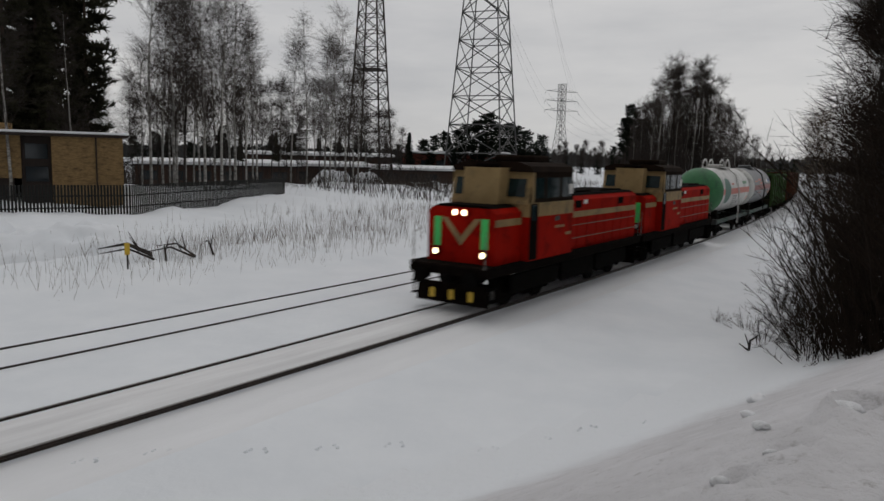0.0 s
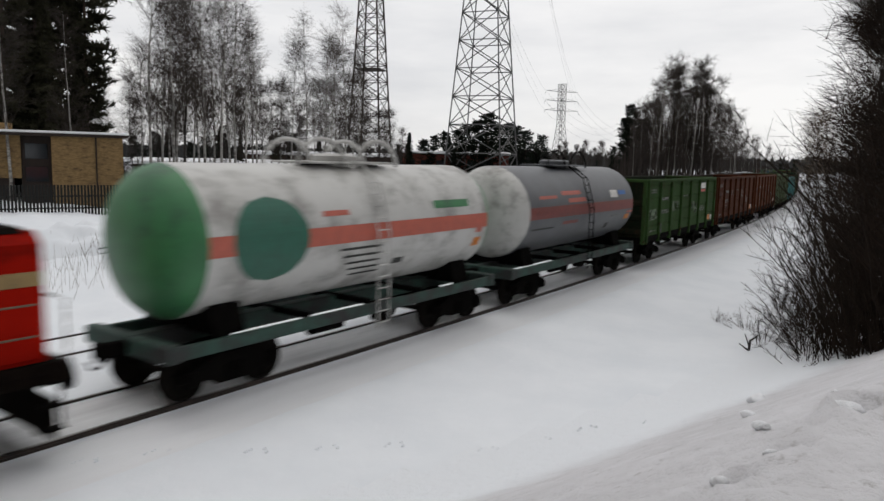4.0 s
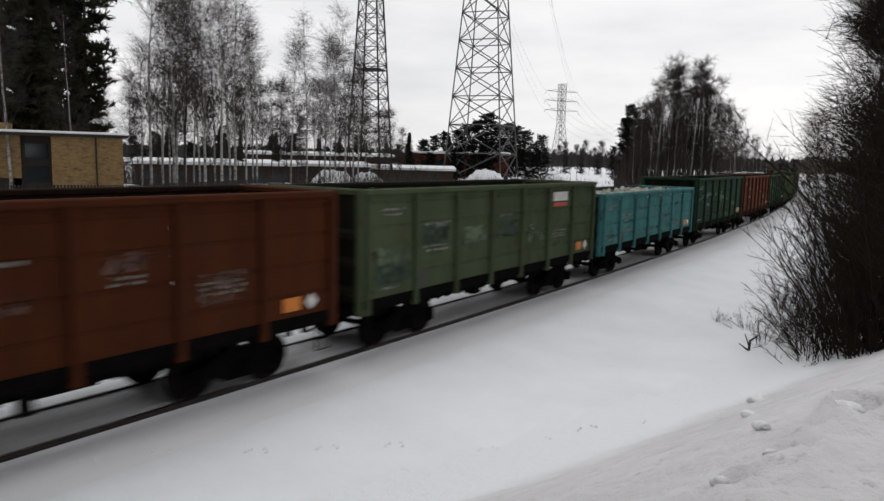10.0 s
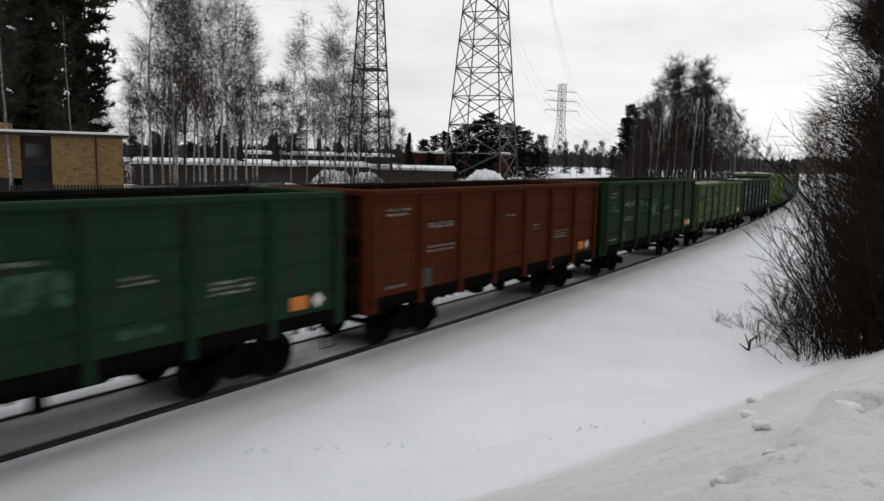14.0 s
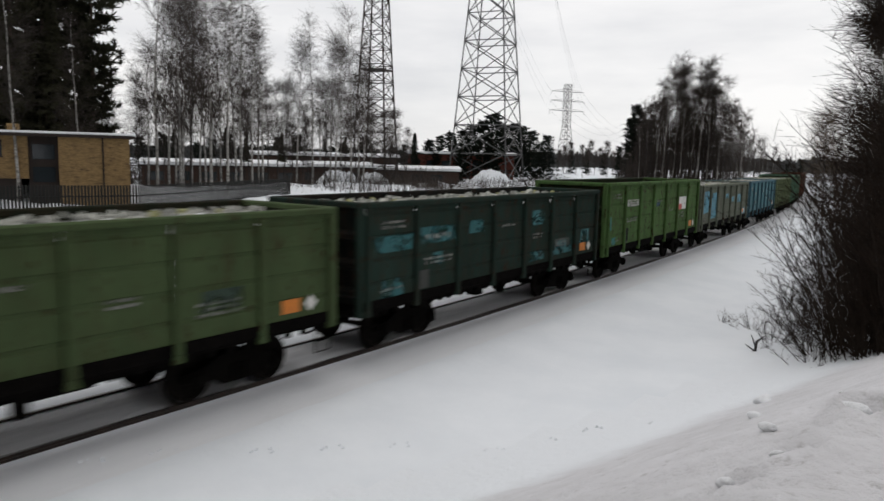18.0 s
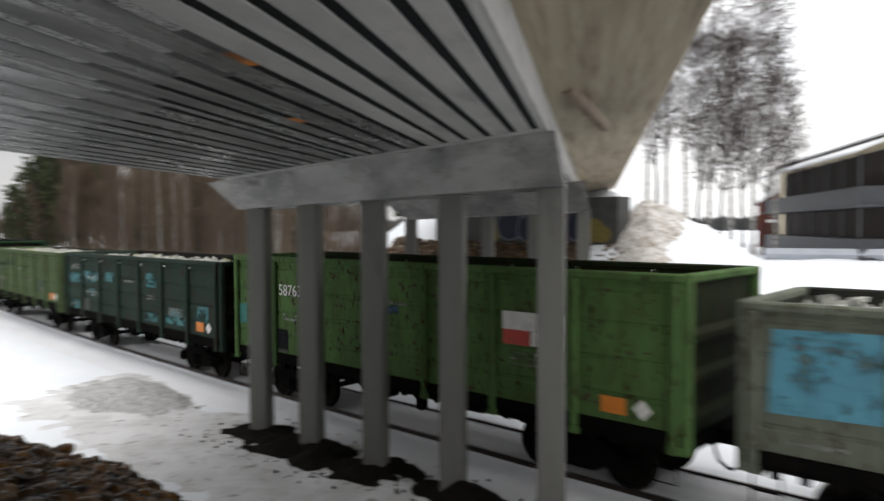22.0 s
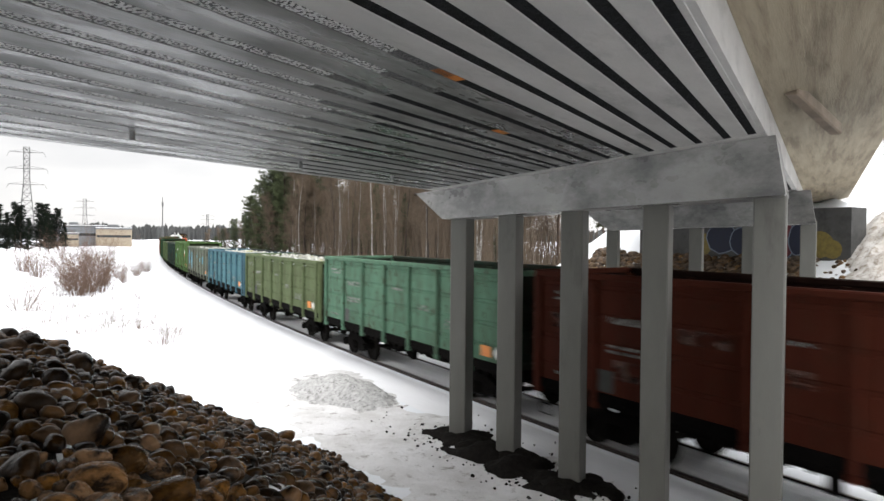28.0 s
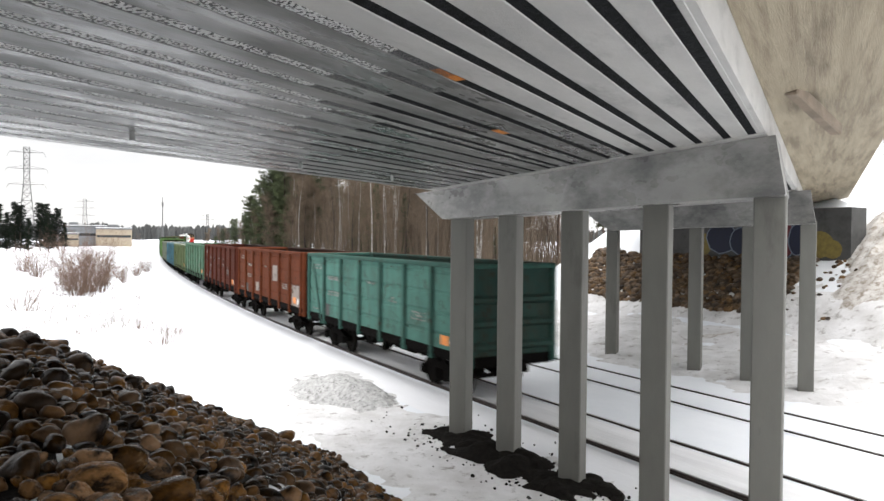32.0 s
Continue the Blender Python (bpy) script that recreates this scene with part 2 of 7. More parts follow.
TANK_DGREEN = mat("tank_emblem_green", (0.02, 0.12, 0.08), (0.02, 0.09, 0.06), 4, 0.5)
TANK_RED = mat("tank_stripe_red", (0.50, 0.12, 0.08), (0.38, 0.10, 0.07), 4, 0.5)
TANK_DRED = mat("tank_stripe_maroon", (0.20, 0.035, 0.025), (0.14, 0.03, 0.025), 4, 0.5)
BIRCH_BARK = mat("birch_bark", (0.40, 0.385, 0.36), (0.075, 0.0675, 0.06), 3.0, 0.85, bump=0.3, stretch=(1, 1, 2.2), per_object=0.15)
DARK_BARK = mat("dark_bark", (0.025, 0.02, 0.017), (0.014, 0.0115, 0.01), 5, 0.9, bump=0.5, per_object=0.2)
PINE_BARK = mat("pine_bark", (0.066, 0.039, 0.0252), (0.033, 0.024, 0.0192), 4, 0.9, bump=0.5, per_object=0.2)
TWIG = mat("birch_twigs", (0.034, 0.024, 0.018), (0.020, 0.014, 0.011), 2, 0.9, per_object=0.2)
TWIG_DARK = mat("dark_twigs", (0.026, 0.018, 0.013), (0.013, 0.0095, 0.007), 2, 0.95, per_object=0.2, spec=0.1)
TWIG_PALE = mat("dry_stems", (0.12, 0.087, 0.057), (0.072, 0.051, 0.033), 3, 0.9, per_object=0.2)
TWIG_RED = mat("willow_twigs", (0.1463, 0.09072, 0.06435), (0.09945, 0.06435, 0.0468), 3, 0.9)
NEEDLE = mat("pine_needles", (0.0085, 0.0130, 0.0075), (0.0045, 0.0070, 0.0042), 1.5, 0.9, per_object=0.25, spec=0.1)
NEEDLE_OLD = mat("old_pine_needles", (0.042, 0.041, 0.024), (0.021, 0.021, 0.0125), 1.5, 0.9, per_object=0.3, spec=0.1)
NEEDLE_MID = mat("spruce_needles", (0.05512, 0.06987, 0.02457), (0.02887, 0.03767, 0.01529), 1.2, 0.85, per_object=0.3)
STEEL = mat("galvanised_steel", (0.102, 0.102, 0.102), (0.072, 0.072, 0.072), 2, 0.6, 0.5)
STEEL_RUST = mat("rusty_steel", (0.0175, 0.0125, 0.0105), (0.03, 0.0175, 0.0125), 2, 0.85, 0.2)
CABLE = mat("cable", (0.22, 0.22, 0.23), (0.18, 0.18, 0.19), 2, 0.7)
YELLOW_BRICK = mat("yellow_brick", (0.31, 0.20, 0.082), (0.17, 0.105, 0.042), 4.5, 0.85, bump=0.4, bump_scale=20, dirt=(0.09, 0.055, 0.024), dirt_amount=0.25, dirt_scale=1.6, stretch=(1, 1, 3.5), per_object=0.1)
CREAM_PLASTER = mat("cream_plaster", (0.74, 0.64, 0.46), (0.66, 0.57, 0.41), 0.8, 0.85, bump=0.15, dirt=(0.55, 0.47, 0.34), dirt_amount=0.22, dirt_scale=0.5)
DARK_WOOD = mat("dark_wood", (0.02475, 0.0144, 0.0099), (0.01575, 0.0099, 0.0072), 4, 0.8, stretch=(1, 1, 0.2))
FENCE_WOOD = mat("fence_wood", (0.00945, 0.01008, 0.0084), (0.00588, 0.0063, 0.00546), 5, 0.9, stretch=(1, 1, 0.2), per_object=0.2)
BALCONY = mat("dark_balcony_panel", (0.045, 0.048, 0.052), (0.030, 0.032, 0.035), 2, 0.6)
GREY_WALL = mat("grey_cladding", (0.11, 0.115, 0.12), (0.08, 0.085, 0.09), 2, 0.7)
LIGHT_WALL = mat("pale_grey_wall", (0.42, 0.44, 0.48), (0.36, 0.38, 0.41), 1.2, 0.8)
RED_WALL = mat("red_brick_wall", (0.112, 0.024, 0.012), (0.08, 0.018, 0.01), 6, 0.85)
BROWN_WALL = mat("brown_wall", (0.054, 0.02475, 0.0144), (0.036, 0.018, 0.01125), 4, 0.85)
GLASS = mat("window_glass", (0.025, 0.0325, 0.0375), (0.0175, 0.0225, 0.0275), 1.0, 0.08, spec=0.8)
CAB_GLASS = mat("cab_glass", (0.010, 0.026, 0.028), (0.004, 0.009, 0.010), 1.6, 0.06, spec=0.28)
FRAME_GREY = mat("frame_grey", (0.30, 0.31, 0.30), None, 4, 0.6)
GRAFF_Y = mat("graffiti_yellow", (0.19, 0.145, 0.03), (0.12, 0.09, 0.022), 6, 0.7)
GRAFF_B = mat("graffiti_blue", (0.007, 0.011, 0.026), (0.006, 0.010, 0.034), 6, 0.7)
GRAFF_R = mat("graffiti_red", (0.14, 0.018, 0.02), (0.09, 0.012, 0.02), 6, 0.7)
YELLOW_PAINT = mat("yellow_paint", (0.65, 0.42, 0.03), (0.5, 0.33, 0.03), 5, 0.6)
FAR_WOOD = mat("distant_wood", (0.03825, 0.0414, 0.0414), (0.054, 0.0531, 0.0504), 0.4, 0.95, per_island=0.3)
GRAFF_LINE = mat("graffiti_outline", (0.16, 0.19, 0.24), None, 6, 0.7)
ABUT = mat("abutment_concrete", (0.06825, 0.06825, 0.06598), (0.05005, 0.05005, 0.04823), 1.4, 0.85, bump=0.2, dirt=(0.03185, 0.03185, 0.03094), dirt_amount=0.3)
# near-black, so that shade in the gaps between stones is painted in
SHADE_BED = mat("shade_bed", (0.003, 0.0024, 0.002), (0.006, 0.005, 0.004), 8.0, 0.7, bump=1.0, bump_scale=14, spec=0.15)


# ---------------------------------------------------------------- mesh tools
class Shape:
    """Vertices and faces of one mesh."""

    def __init__(self):
        self.v, self.f = [], []

    def add(self, verts, faces):
        k = len(self.v)
        self.v += [tuple(p) for p in verts]
        self.f += [tuple(i + k for i in f) for f in faces]
        return self

    def box(self, c, s, m=None):
        x, y, z = (a / 2 for a in s)
        vs = [Vector((sx * x, sy * y, sz * z)) for sz in (-1, 1) for sy in (-1, 1) for sx in (-1, 1)]
        if m is not None:
            vs = [m @ p for p in vs]
        return self.add([(p[0] + c[0], p[1] + c[1], p[2] + c[2]) for p in vs],
                        [(0, 2, 3, 1), (4, 5, 7, 6), (0, 1, 5, 4), (2, 6, 7, 3), (0, 4, 6, 2), (1, 3, 7, 5)])

    def cbox(self, c, s, b=0.02):
        """A box with chamfered edges."""
        x, y, z = (a / 2 for a in s)
        b = min(b, x * 0.9, y * 0.9, z * 0.9)
        vs, ix = [], {}
        for sx in (-1, 1):
            for sy in (-1, 1):
                for sz in (-1, 1):
                    for k, p in enumerate(((x, y - b, z - b), (x - b, y, z - b), (x - b, y - b, z))):
                        ix[sx, sy, sz, k] = len(vs)
                        vs.append((c[0] + sx * p[0], c[1] + sy * p[1], c[2] + sz * p[2]))
        fs = []
        for s_ in (-1, 1):
            fs.append([ix[s_, a, d, 0] for a, d in ((-1, -1), (1, -1), (1, 1), (-1, 1))][::s_])
            fs.append([ix[a, s_, d, 1] for a, d in ((-1, -1), (-1, 1), (1, 1), (1, -1))][::s_])
            fs.append([ix[a, d, s_, 2] for a, d in ((-1, -1), (1, -1), (1, 1), (-1, 1))][::s_])
        for a in (-1, 1):
            for d in (-1, 1):
                fs.append([ix[-1, a, d, 1], ix[1, a, d, 1], ix[1, a, d, 2], ix[-1, a, d, 2]][::-a * d])
                fs.append([ix[a, -1, d, 0], ix[a, 1, d, 0], ix[a, 1, d, 2], ix[a, -1, d, 2]][::a * d])
                fs.append([ix[a, d, -1, 0], ix[a, d, 1, 0], ix[a, d, 1, 1], ix[a, d, -1, 1]][::-a * d])
                for e in (-1, 1):
                    fs.append([ix[a, d, e, k] for k in range(3)][::a * d * e])
        return self.add(vs, fs)

    def tube(self, pts, radii, n=6, cap=True):
        """A tapered tube along points."""
        pts = [Vector(p) for p in pts]
        rings = []
        for i, p in enumerate(pts):
            d = (pts[min(i + 1, len(pts) - 1)] - pts[max(i - 1, 0)])
            d = d.normalized() if d.length > 1e-9 else Vector((0, 0, 1))
            a = d.cross(Vector((0, 0, 1)) if abs(d.z) < 0.9 else Vector((1, 0, 0))).normalized()
            b = d.cross(a)
            r = radii[i] if hasattr(radii, "__len__") else radii
            rings.append([p + (a * math.cos(k * math.tau / n) + b * math.sin(k * math.tau / n)) * r for k in range(n)])
        vs = [p for r in rings for p in r]
        fs = [(i * n + k, i * n + (k + 1) % n, (i + 1) * n + (k + 1) % n, (i + 1) * n + k) for i in range(len(pts) - 1) for k in range(n)]
        if cap:
            fs += [tuple(range(n))[::-1], tuple((len(pts) - 1) * n + k for k in range(n))]
        return self.add(vs, fs)

    def lathe(self, prof, n=24, axis="x", c=(0, 0, 0)):
        """A profile of (along, radius) turned round an axis."""
        vs = []
        for a, r in prof:
            for k in range(n):
                u, w = r * math.cos(k * math.tau / n), r * math.sin(k * math.tau / n)
                p = {"x": (a, u, w), "y": (u, a, w), "z": (u, w, a)}[axis]
                vs.append((p[0] + c[0], p[1] + c[1], p[2] + c[2]))
        fs = [(i * n + k, i * n + (k + 1) % n, (i + 1) * n + (k + 1) % n, (i + 1) * n + k) for i in range(len(prof) - 1) for k in range(n)]
        fs += [tuple(range(n))[::-1], tuple((len(prof) - 1) * n + k for k in range(n))]
        return self.add(vs, fs)

    def prism(self, poly, lo, hi, axis="y"):
        """A polygon drawn out along an axis; its corners are given in the two other axes."""
        n = len(poly)
        def at(p, h):
            return {"x": (h, p[0], p[1]), "y": (p[0], h, p[1]), "z": (p[0], p[1], h)}[axis]
        vs = [at(p, lo) for p in poly] + [at(p, hi) for p in poly]
        fs = [tuple(range(n)), tuple(range(n, 2 * n))[::-1]] + [(i, n + i, n + (i + 1) % n, (i + 1) % n) for i in range(n)]
        return self.add(vs, fs)

    def ribbon(self, a, b, w0, w1, side):
        """A thin twig from a to b."""
        a, b = Vector(a), Vector(b)
        k = len(self.v)
        self.v += [tuple(a - side * w0), tuple(a + side * w0), tuple(b + side * w1), tuple(b - side * w1)]
        self.f.append((k, k + 1, k + 2, k + 3))
        return self

    def mesh(self, name, smooth=False):
        me = bpy.data.meshes.new(name)
        me.from_pydata(self.v, [], self.f)
        bm = bmesh.new()
        bm.from_mesh(me)
        if len(self.f) < 30000:
            bmesh.ops.recalc_face_normals(bm, faces=bm.faces)
        bm.to_mesh(me)
        bm.free()
        if smooth:
            me.shade_smooth()
            me.set_sharp_from_angle(angle=radians(40))
        return me


def part(name, shape, material, parent=None, label="", smooth=False):
    """One mesh object under a thing or a part. shape: a Shape or a mesh that is shared."""
    me = shape if isinstance(shape, bpy.types.Mesh) else shape.mesh(name, smooth)
    ob = new(name, me)
    if not me.materials:
        me.materials.append(material)
    ob.material_slots[0].link = "OBJECT"
    ob.material_slots[0].material = material
    ob.parent = parent
    if label:
        ob["label"] = label
    return ob


def empty(name, m=None, label="", category="", group="", kind=""):
    ob = new(name)
    ob.empty_display_size = 0.2
    if m is not None:
        ob.matrix_basis = m
    return tagged(ob, label, category, group, kind)


def thing(name, shape, material, label, category, group="", kind="", smooth=False, m=None):
    ob = part(name, shape, material, None, "", smooth)
    if m is not None:
        ob.matrix_basis = m
    return tagged(ob, label, category, group, kind)


def smoothstep(a, b, x):
    t = min(1.0, max(0.0, (x - a) / (b - a)))
    return t * t * (3 - 2 * t)


# ---------------------------------------------------------------- the railway's line
R_EAST, R_WEST, R_FAR, S_FAR, D_TRACK, D_SECOND, LEAN = 718.0, 470.0, 1200.0, 50.0, 11.937, 4.62, 0.00348


def track_at(s, off=0.0):
    """Place and heading (radians) at s metres along the near track, off metres towards the viewer's side."""
    x, y, a, side = 0.0, D_TRACK, 0.0, 1 if s > 0 else -1
    left = abs(s)
    for length, r in ((190.0, R_EAST),) if s > 0 else ((S_FAR, R_WEST), (210.0, R_FAR)):
        b = a + min(left, length) / r
        x, y = x + r * (math.sin(b) - math.sin(a)), y + r * (math.cos(a) - math.cos(b))
        a, left = b, left - min(left, length)
    x, y = x + left * math.cos(a), y + left * math.sin(a)
    x, y, a = side * (x + off * math.sin(a)), y - off * math.cos(a), side * a
    return x - y * LEAN, y + x * LEAN, a + LEAN


LINE = [track_at(s) for s in range(-3600, 3601, 2)]
LINE_X, LINE_Y = np.array([p[0] for p in LINE]), np.array([p[1] for p in LINE])


def track_y(x):
    """The near track's distance across, at x."""
    return float(np.interp(x, LINE_X, LINE_Y))


# ---------------------------------------------------------------- ground
DECK_E, DECK_W = Vector((-0.4772, 0.8788)), Vector((0.8788, 0.4772))   # along the road bridge, and across it
DECK_NEAR, DECK_FAR, SOFFIT = -0.76, -10.36, 5.93


def toe_y(x):
    return float(np.interp(x, (-60, -12, -1, 1.5, 3, 4.8, 6, 8.7, 12.4, 15.4, 18.7, 21.1, 26, 60), (6.2, 6.2, 6.3, 6.4, 6.4, 6.3, 6.0, 5.05, 4.1, 3.3, 2.5, 1.7, -0.4, -14)))


def bank_z(x, y):
    """The near road embankment: a slope that rises from its toe to the road's height."""
    h = (toe_y(x) - y) * 0.60 - 0.40
    w = x * DECK_W[0] + y * DECK_W[1]
    k = smoothstep(DECK_FAR - 0.9, DECK_FAR + 0.6, w)
    rise = min(3.1, h) + 0.40
    return -0.42 + (0.5 * (rise + math.sqrt(rise * rise + 0.30)) if x > 1.5 else max(0.0, rise)) * k


def far_bank(x, y):
    """The far road embankment: how high it rises over the field."""
    p = Vector((x, y))
    u, w = p.dot(DECK_E), p.dot(DECK_W)
    side = max(DECK_FAR - 0.5 - w, w + 0.3, 0.0)
    foot = 3.6 if DECK_FAR < w < -0.76 else 3.6 + 1.5 * min(1.0, side / 2.0)
    return min(6.6, foot + 0.62 * (y - 31.0)) - side * 0.60


DENTS = ((3.71, 0.81, 0.085, 0.13), (4.04, 0.63, 0.10, 0.11), (4.92, 0.37, 0.15, 0.20), (4.72, 0.43, 0.10, 0.13), (3.31, 0.87, 0.08, 0.08), (4.29, 0.75, 0.06, 0.06),
         (5.07, 0.70, 0.06, 0.05), (3.79, 1.05, 0.05, 0.05), (3.5, 0.6, 0.06, 0.05), (4.45, 0.55, 0.06, 0.06), (3.1, 0.65, 0.07, 0.06), (5.6, 0.45, 0.1, 0.08))


def ground_z(x, y):
    d = y - track_y(x)
    if d < -1.5:
        z = np.interp(d, (-3.6, -2.9, -2.2, -1.5), (-0.42, -0.34, -0.30, -0.19))
        lip = np.interp(d, (-6.0, -3.6, -2.7, -2.0, -1.5), (-0.42, -0.24, -0.13, -0.24, -0.24))
        z += (lip - z) * smoothstep(-4, 3, x)
        z = max(z, bank_z(x, y)) if y < toe_y(x) + (6.0 if x > 1.5 else 0.0) else z
        z = float(z)
        far = smoothstep(-45, -75, x)
        if d < -7:
            z += far * (0.9 * noise.noise((x * 0.05, y * 0.09, 3.0)) + 0.35)
    elif d < 6.4:
        low = -0.06 * smoothstep(-4, 3, x) * smoothstep(-0.8, -1.4, d)
        z = low + float(np.interp(d, (-1.5, -0.95, -0.84, -0.76, 0.70, 0.76, 0.9, 3.5, 3.7, 3.78, 5.2, 5.3, 6.4),
                            (-0.19, -0.16, -0.15, -0.050, -0.050, -0.045, -0.040, -0.032, -0.065, -0.030, -0.030, -0.030, -0.08)))
    else:
        gx = smoothstep(85, 48, x) * smoothstep(-60, -30, x)
        z = -0.08 + 2.55 * gx * (0.25 * smoothstep(6.4, 13, d) + 0.75 * smoothstep(11, 28 + 11 * smoothstep(4, 14, x), d)) + 0.6 * (1 - gx) * smoothstep(7, 26, d)
        z += smoothstep(8, 12, d) * (0.36 * noise.noise((x * 0.15, y * 0.15, 0.0)) + 0.22 * noise.noise((x * 0.45, y * 0.45, 5.0)) + (0.07 + 0.07 * smoothstep(4, 14, x)) * noise.noise((x * 1.3, y * 1.3, 7.0)))
        z -= 0.72 * smoothstep(10, 17, x) * smoothstep(15, 28, d) * gx
        z -= 1.9 * smoothstep(22, 34, x) * smoothstep(38, 62, d) * gx
        z = max(z, far_bank(x, y))
    if 2.5 < x < 9 and -2 < y < 4:
        z += 0.028 * noise.noise((x * 3.5, y * 3.5, 1.0)) + 0.016 * noise.noise((x * 8, y * 8, 6.0)) + 0.008 * noise.noise((x * 15, y * 15, 6.0))
        for cx, cy, r, depth in DENTS:
            q = ((x - cx) ** 2 + (y - cy) ** 2) / (r * r)
            z += depth * (0.45 * math.exp(-(q - 2.2) ** 2 * 0.6) * (1 if q < 9 else 0) - math.exp(-q)) if q < 12 else 0
    if not -1.3 < d < 6.4:
        z += 0.035 * noise.noise((x * 0.7, y * 0.7, 9.0)) + 0.02 * noise.noise((x * 2.1, y * 2.1, 2.0))
    return z


def steps(*runs):
    out = []
    for a, b, s in runs:
        out += list(np.arange(a, b - 1e-6, s))
    return out + [runs[-1][1]]


xs = steps((-3000, -1000, 400), (-1000, -300, 100), (-300, -120, 12), (-120, -45, 2.5), (-45, 2.4, 0.55), (2.4, 6.4, 0.075), (6.4, 40, 0.5), (40, 120, 2.0), (120, 300, 12),
           (300, 1000, 100), (1000, 3000, 400))
ds = steps((-3000, -600, 300), (-600, -60, 45), (-60, -20, 4), (-20, -13, 1.2), (-13, -9.4, 0.08), (-9.4, -1.6, 0.42)) + [-1.5, -0.95, -0.84, -0.76, 0.70, 0.76, 0.9, 2.2,
     3.5, 3.7, 3.78, 5.2, 5.3] + steps((6.4, 36, 0.8), (36, 80, 3), (80, 200, 12), (200, 600, 60), (600, 3000, 400))
SWEPT = mat("swept_snow", (0.79, 0.80, 0.82), (0.73, 0.74, 0.76), 0.7, 0.85, bump=0.3, bump_scale=4, stretch=(0.3, 1.5, 1), spec=0.2)
gs, nd = Shape(), len(ds)
gs.v = [(x, track_y(x) + d, ground_z(x, track_y(x) + d)) for x in xs for d in ds]
gs.f = [(i * nd + j, (i + 1) * nd + j, (i + 1) * nd + j + 1, i * nd + j + 1) for i in range(len(xs) - 1) for j in range(nd - 1)]
ground_mesh = bpy.data.meshes.new("ground")
ground_mesh.from_pydata(gs.v, [], gs.f)
ground_mesh.shade_smooth()
ground_mesh.materials.append(SNOW)
ground_mesh.materials.append(TRACK_BED)
ground_mesh.materials.append(SWEPT)
ROADSIDE = mat("roadside_snow", (0.62, 0.615, 0.635), (0.53, 0.525, 0.54), 1.4, 0.85, bump=0.9, bump_scale=5.0, dirt=(0.36, 0.35, 0.35), dirt_amount=0.10, dirt_scale=7.0, spec=0.2)


def along_line(m, clean, nx, ny, lo, hi):
    """Lets a ground material turn into a lighter colour across a line on the plan."""
    n, l = m.node_tree.nodes, m.node_tree.links
    b = n["Principled BSDF"]
    old = b.inputs["Base Color"].links[0].from_socket
    co, dot, tx, add = n.new("ShaderNodeTexCoord"), n.new("ShaderNodeVectorMath"), n.new("ShaderNodeTexNoise"), n.new("ShaderNodeMath")
    rg, mx = n.new("ShaderNodeMapRange"), n.new("ShaderNodeMix")
    dot.operation, dot.inputs[1].default_value = "DOT_PRODUCT", (nx, ny, 0)
    tx.inputs["Scale"].default_value, tx.inputs["Detail"].default_value = 0.9, 6.0
    add.operation = "ADD"
    rg.interpolation_type = "SMOOTHSTEP"
    rg.inputs["From Min"].default_value, rg.inputs["From Max"].default_value = lo + 0.5, hi + 0.5
    mx.data_type = "RGBA"
    mx.inputs[7].default_value = (*clean, 1)
    l.new(co.outputs["Object"], dot.inputs[0])
    l.new(co.outputs["Object"], tx.inputs["Vector"])
    l.new(dot.outputs["Value"], add.inputs[0])
    l.new(tx.outputs["Fac"], add.inputs[1])
    l.new(add.outputs[0], rg.inputs["Value"])
    l.new(rg.outputs["Result"], mx.inputs[0])
    l.new(old, mx.inputs[6])
    l.new(mx.outputs[2], b.inputs["Base Color"])
    return m


ground_mesh.materials.append(along_line(ROADSIDE, (0.76, 0.785, 0.815), 0.263, 0.965, 5.6, 7.2))
band = [1 if -0.8 < (ds[j] + ds[j + 1]) / 2 < 0.73 else 2 if -2.4 < (ds[j] + ds[j + 1]) / 2 < -0.8 else 0 for j in range(nd - 1)]
ground_mesh.polygons.foreach_set("material_index", [3 if 0 < xs[i] < 40 and track_y(xs[i]) + ds[j] < toe_y(xs[i]) + 1.2 and ds[j] > -40 else band[j] for i in range(len(xs) - 1) for j in range(nd - 1)])
tagged(new("ground", ground_mesh), "snow-covered ground with low drifts beside the railway", "ground", kind="structure")


for name, centre, label in (("railway_track", 0.0, "used railway track with bare dark rails in snow"),
                            ("railway_track", -D_SECOND, "second railway track with rails half sunk in snow")):
    tr = empty(name, None, label, "railway track", "tracks", "structure")
    for g in (-0.797, 0.797):
        web, head = Shape(), Shape()
        prof = [(-0.036, -0.002), (-0.036, -0.045), (-0.010, -0.06), (-0.010, -0.15), (-0.07, -0.17), (-0.07, -0.185),
                (0.07, -0.185), (0.07, -0.17), (0.010, -0.15), (0.010, -0.06), (0.036, -0.045), (0.036, -0.002)]
        n = 0
        for s in np.arange(-260, 261, 4.0):
            for o, z in prof:
                x, y, a = track_at(s, centre + g + o)
                web.v.append((x, y, z))
            for o, z in ((-0.034, 0.0), (0.034, 0.0)):
                x, y, a = track_at(s, centre + g + o)
                head.v.append((x, y, z + 0.001))
            n += 1
        web.f = [(i * 12 + k, (i + 1) * 12 + k, (i + 1) * 12 + (k + 1) % 12, i * 12 + (k + 1) % 12) for i in range(n - 1) for k in range(12)]
        head.f = [(i * 2, (i + 1) * 2, (i + 1) * 2 + 1, i * 2 + 1) for i in range(n - 1)]
        rail = part("rail", web, RAIL, tr)
        part("rail_head", head, RAIL_TOP if centre == 0 else RAIL, rail, "worn running surface")

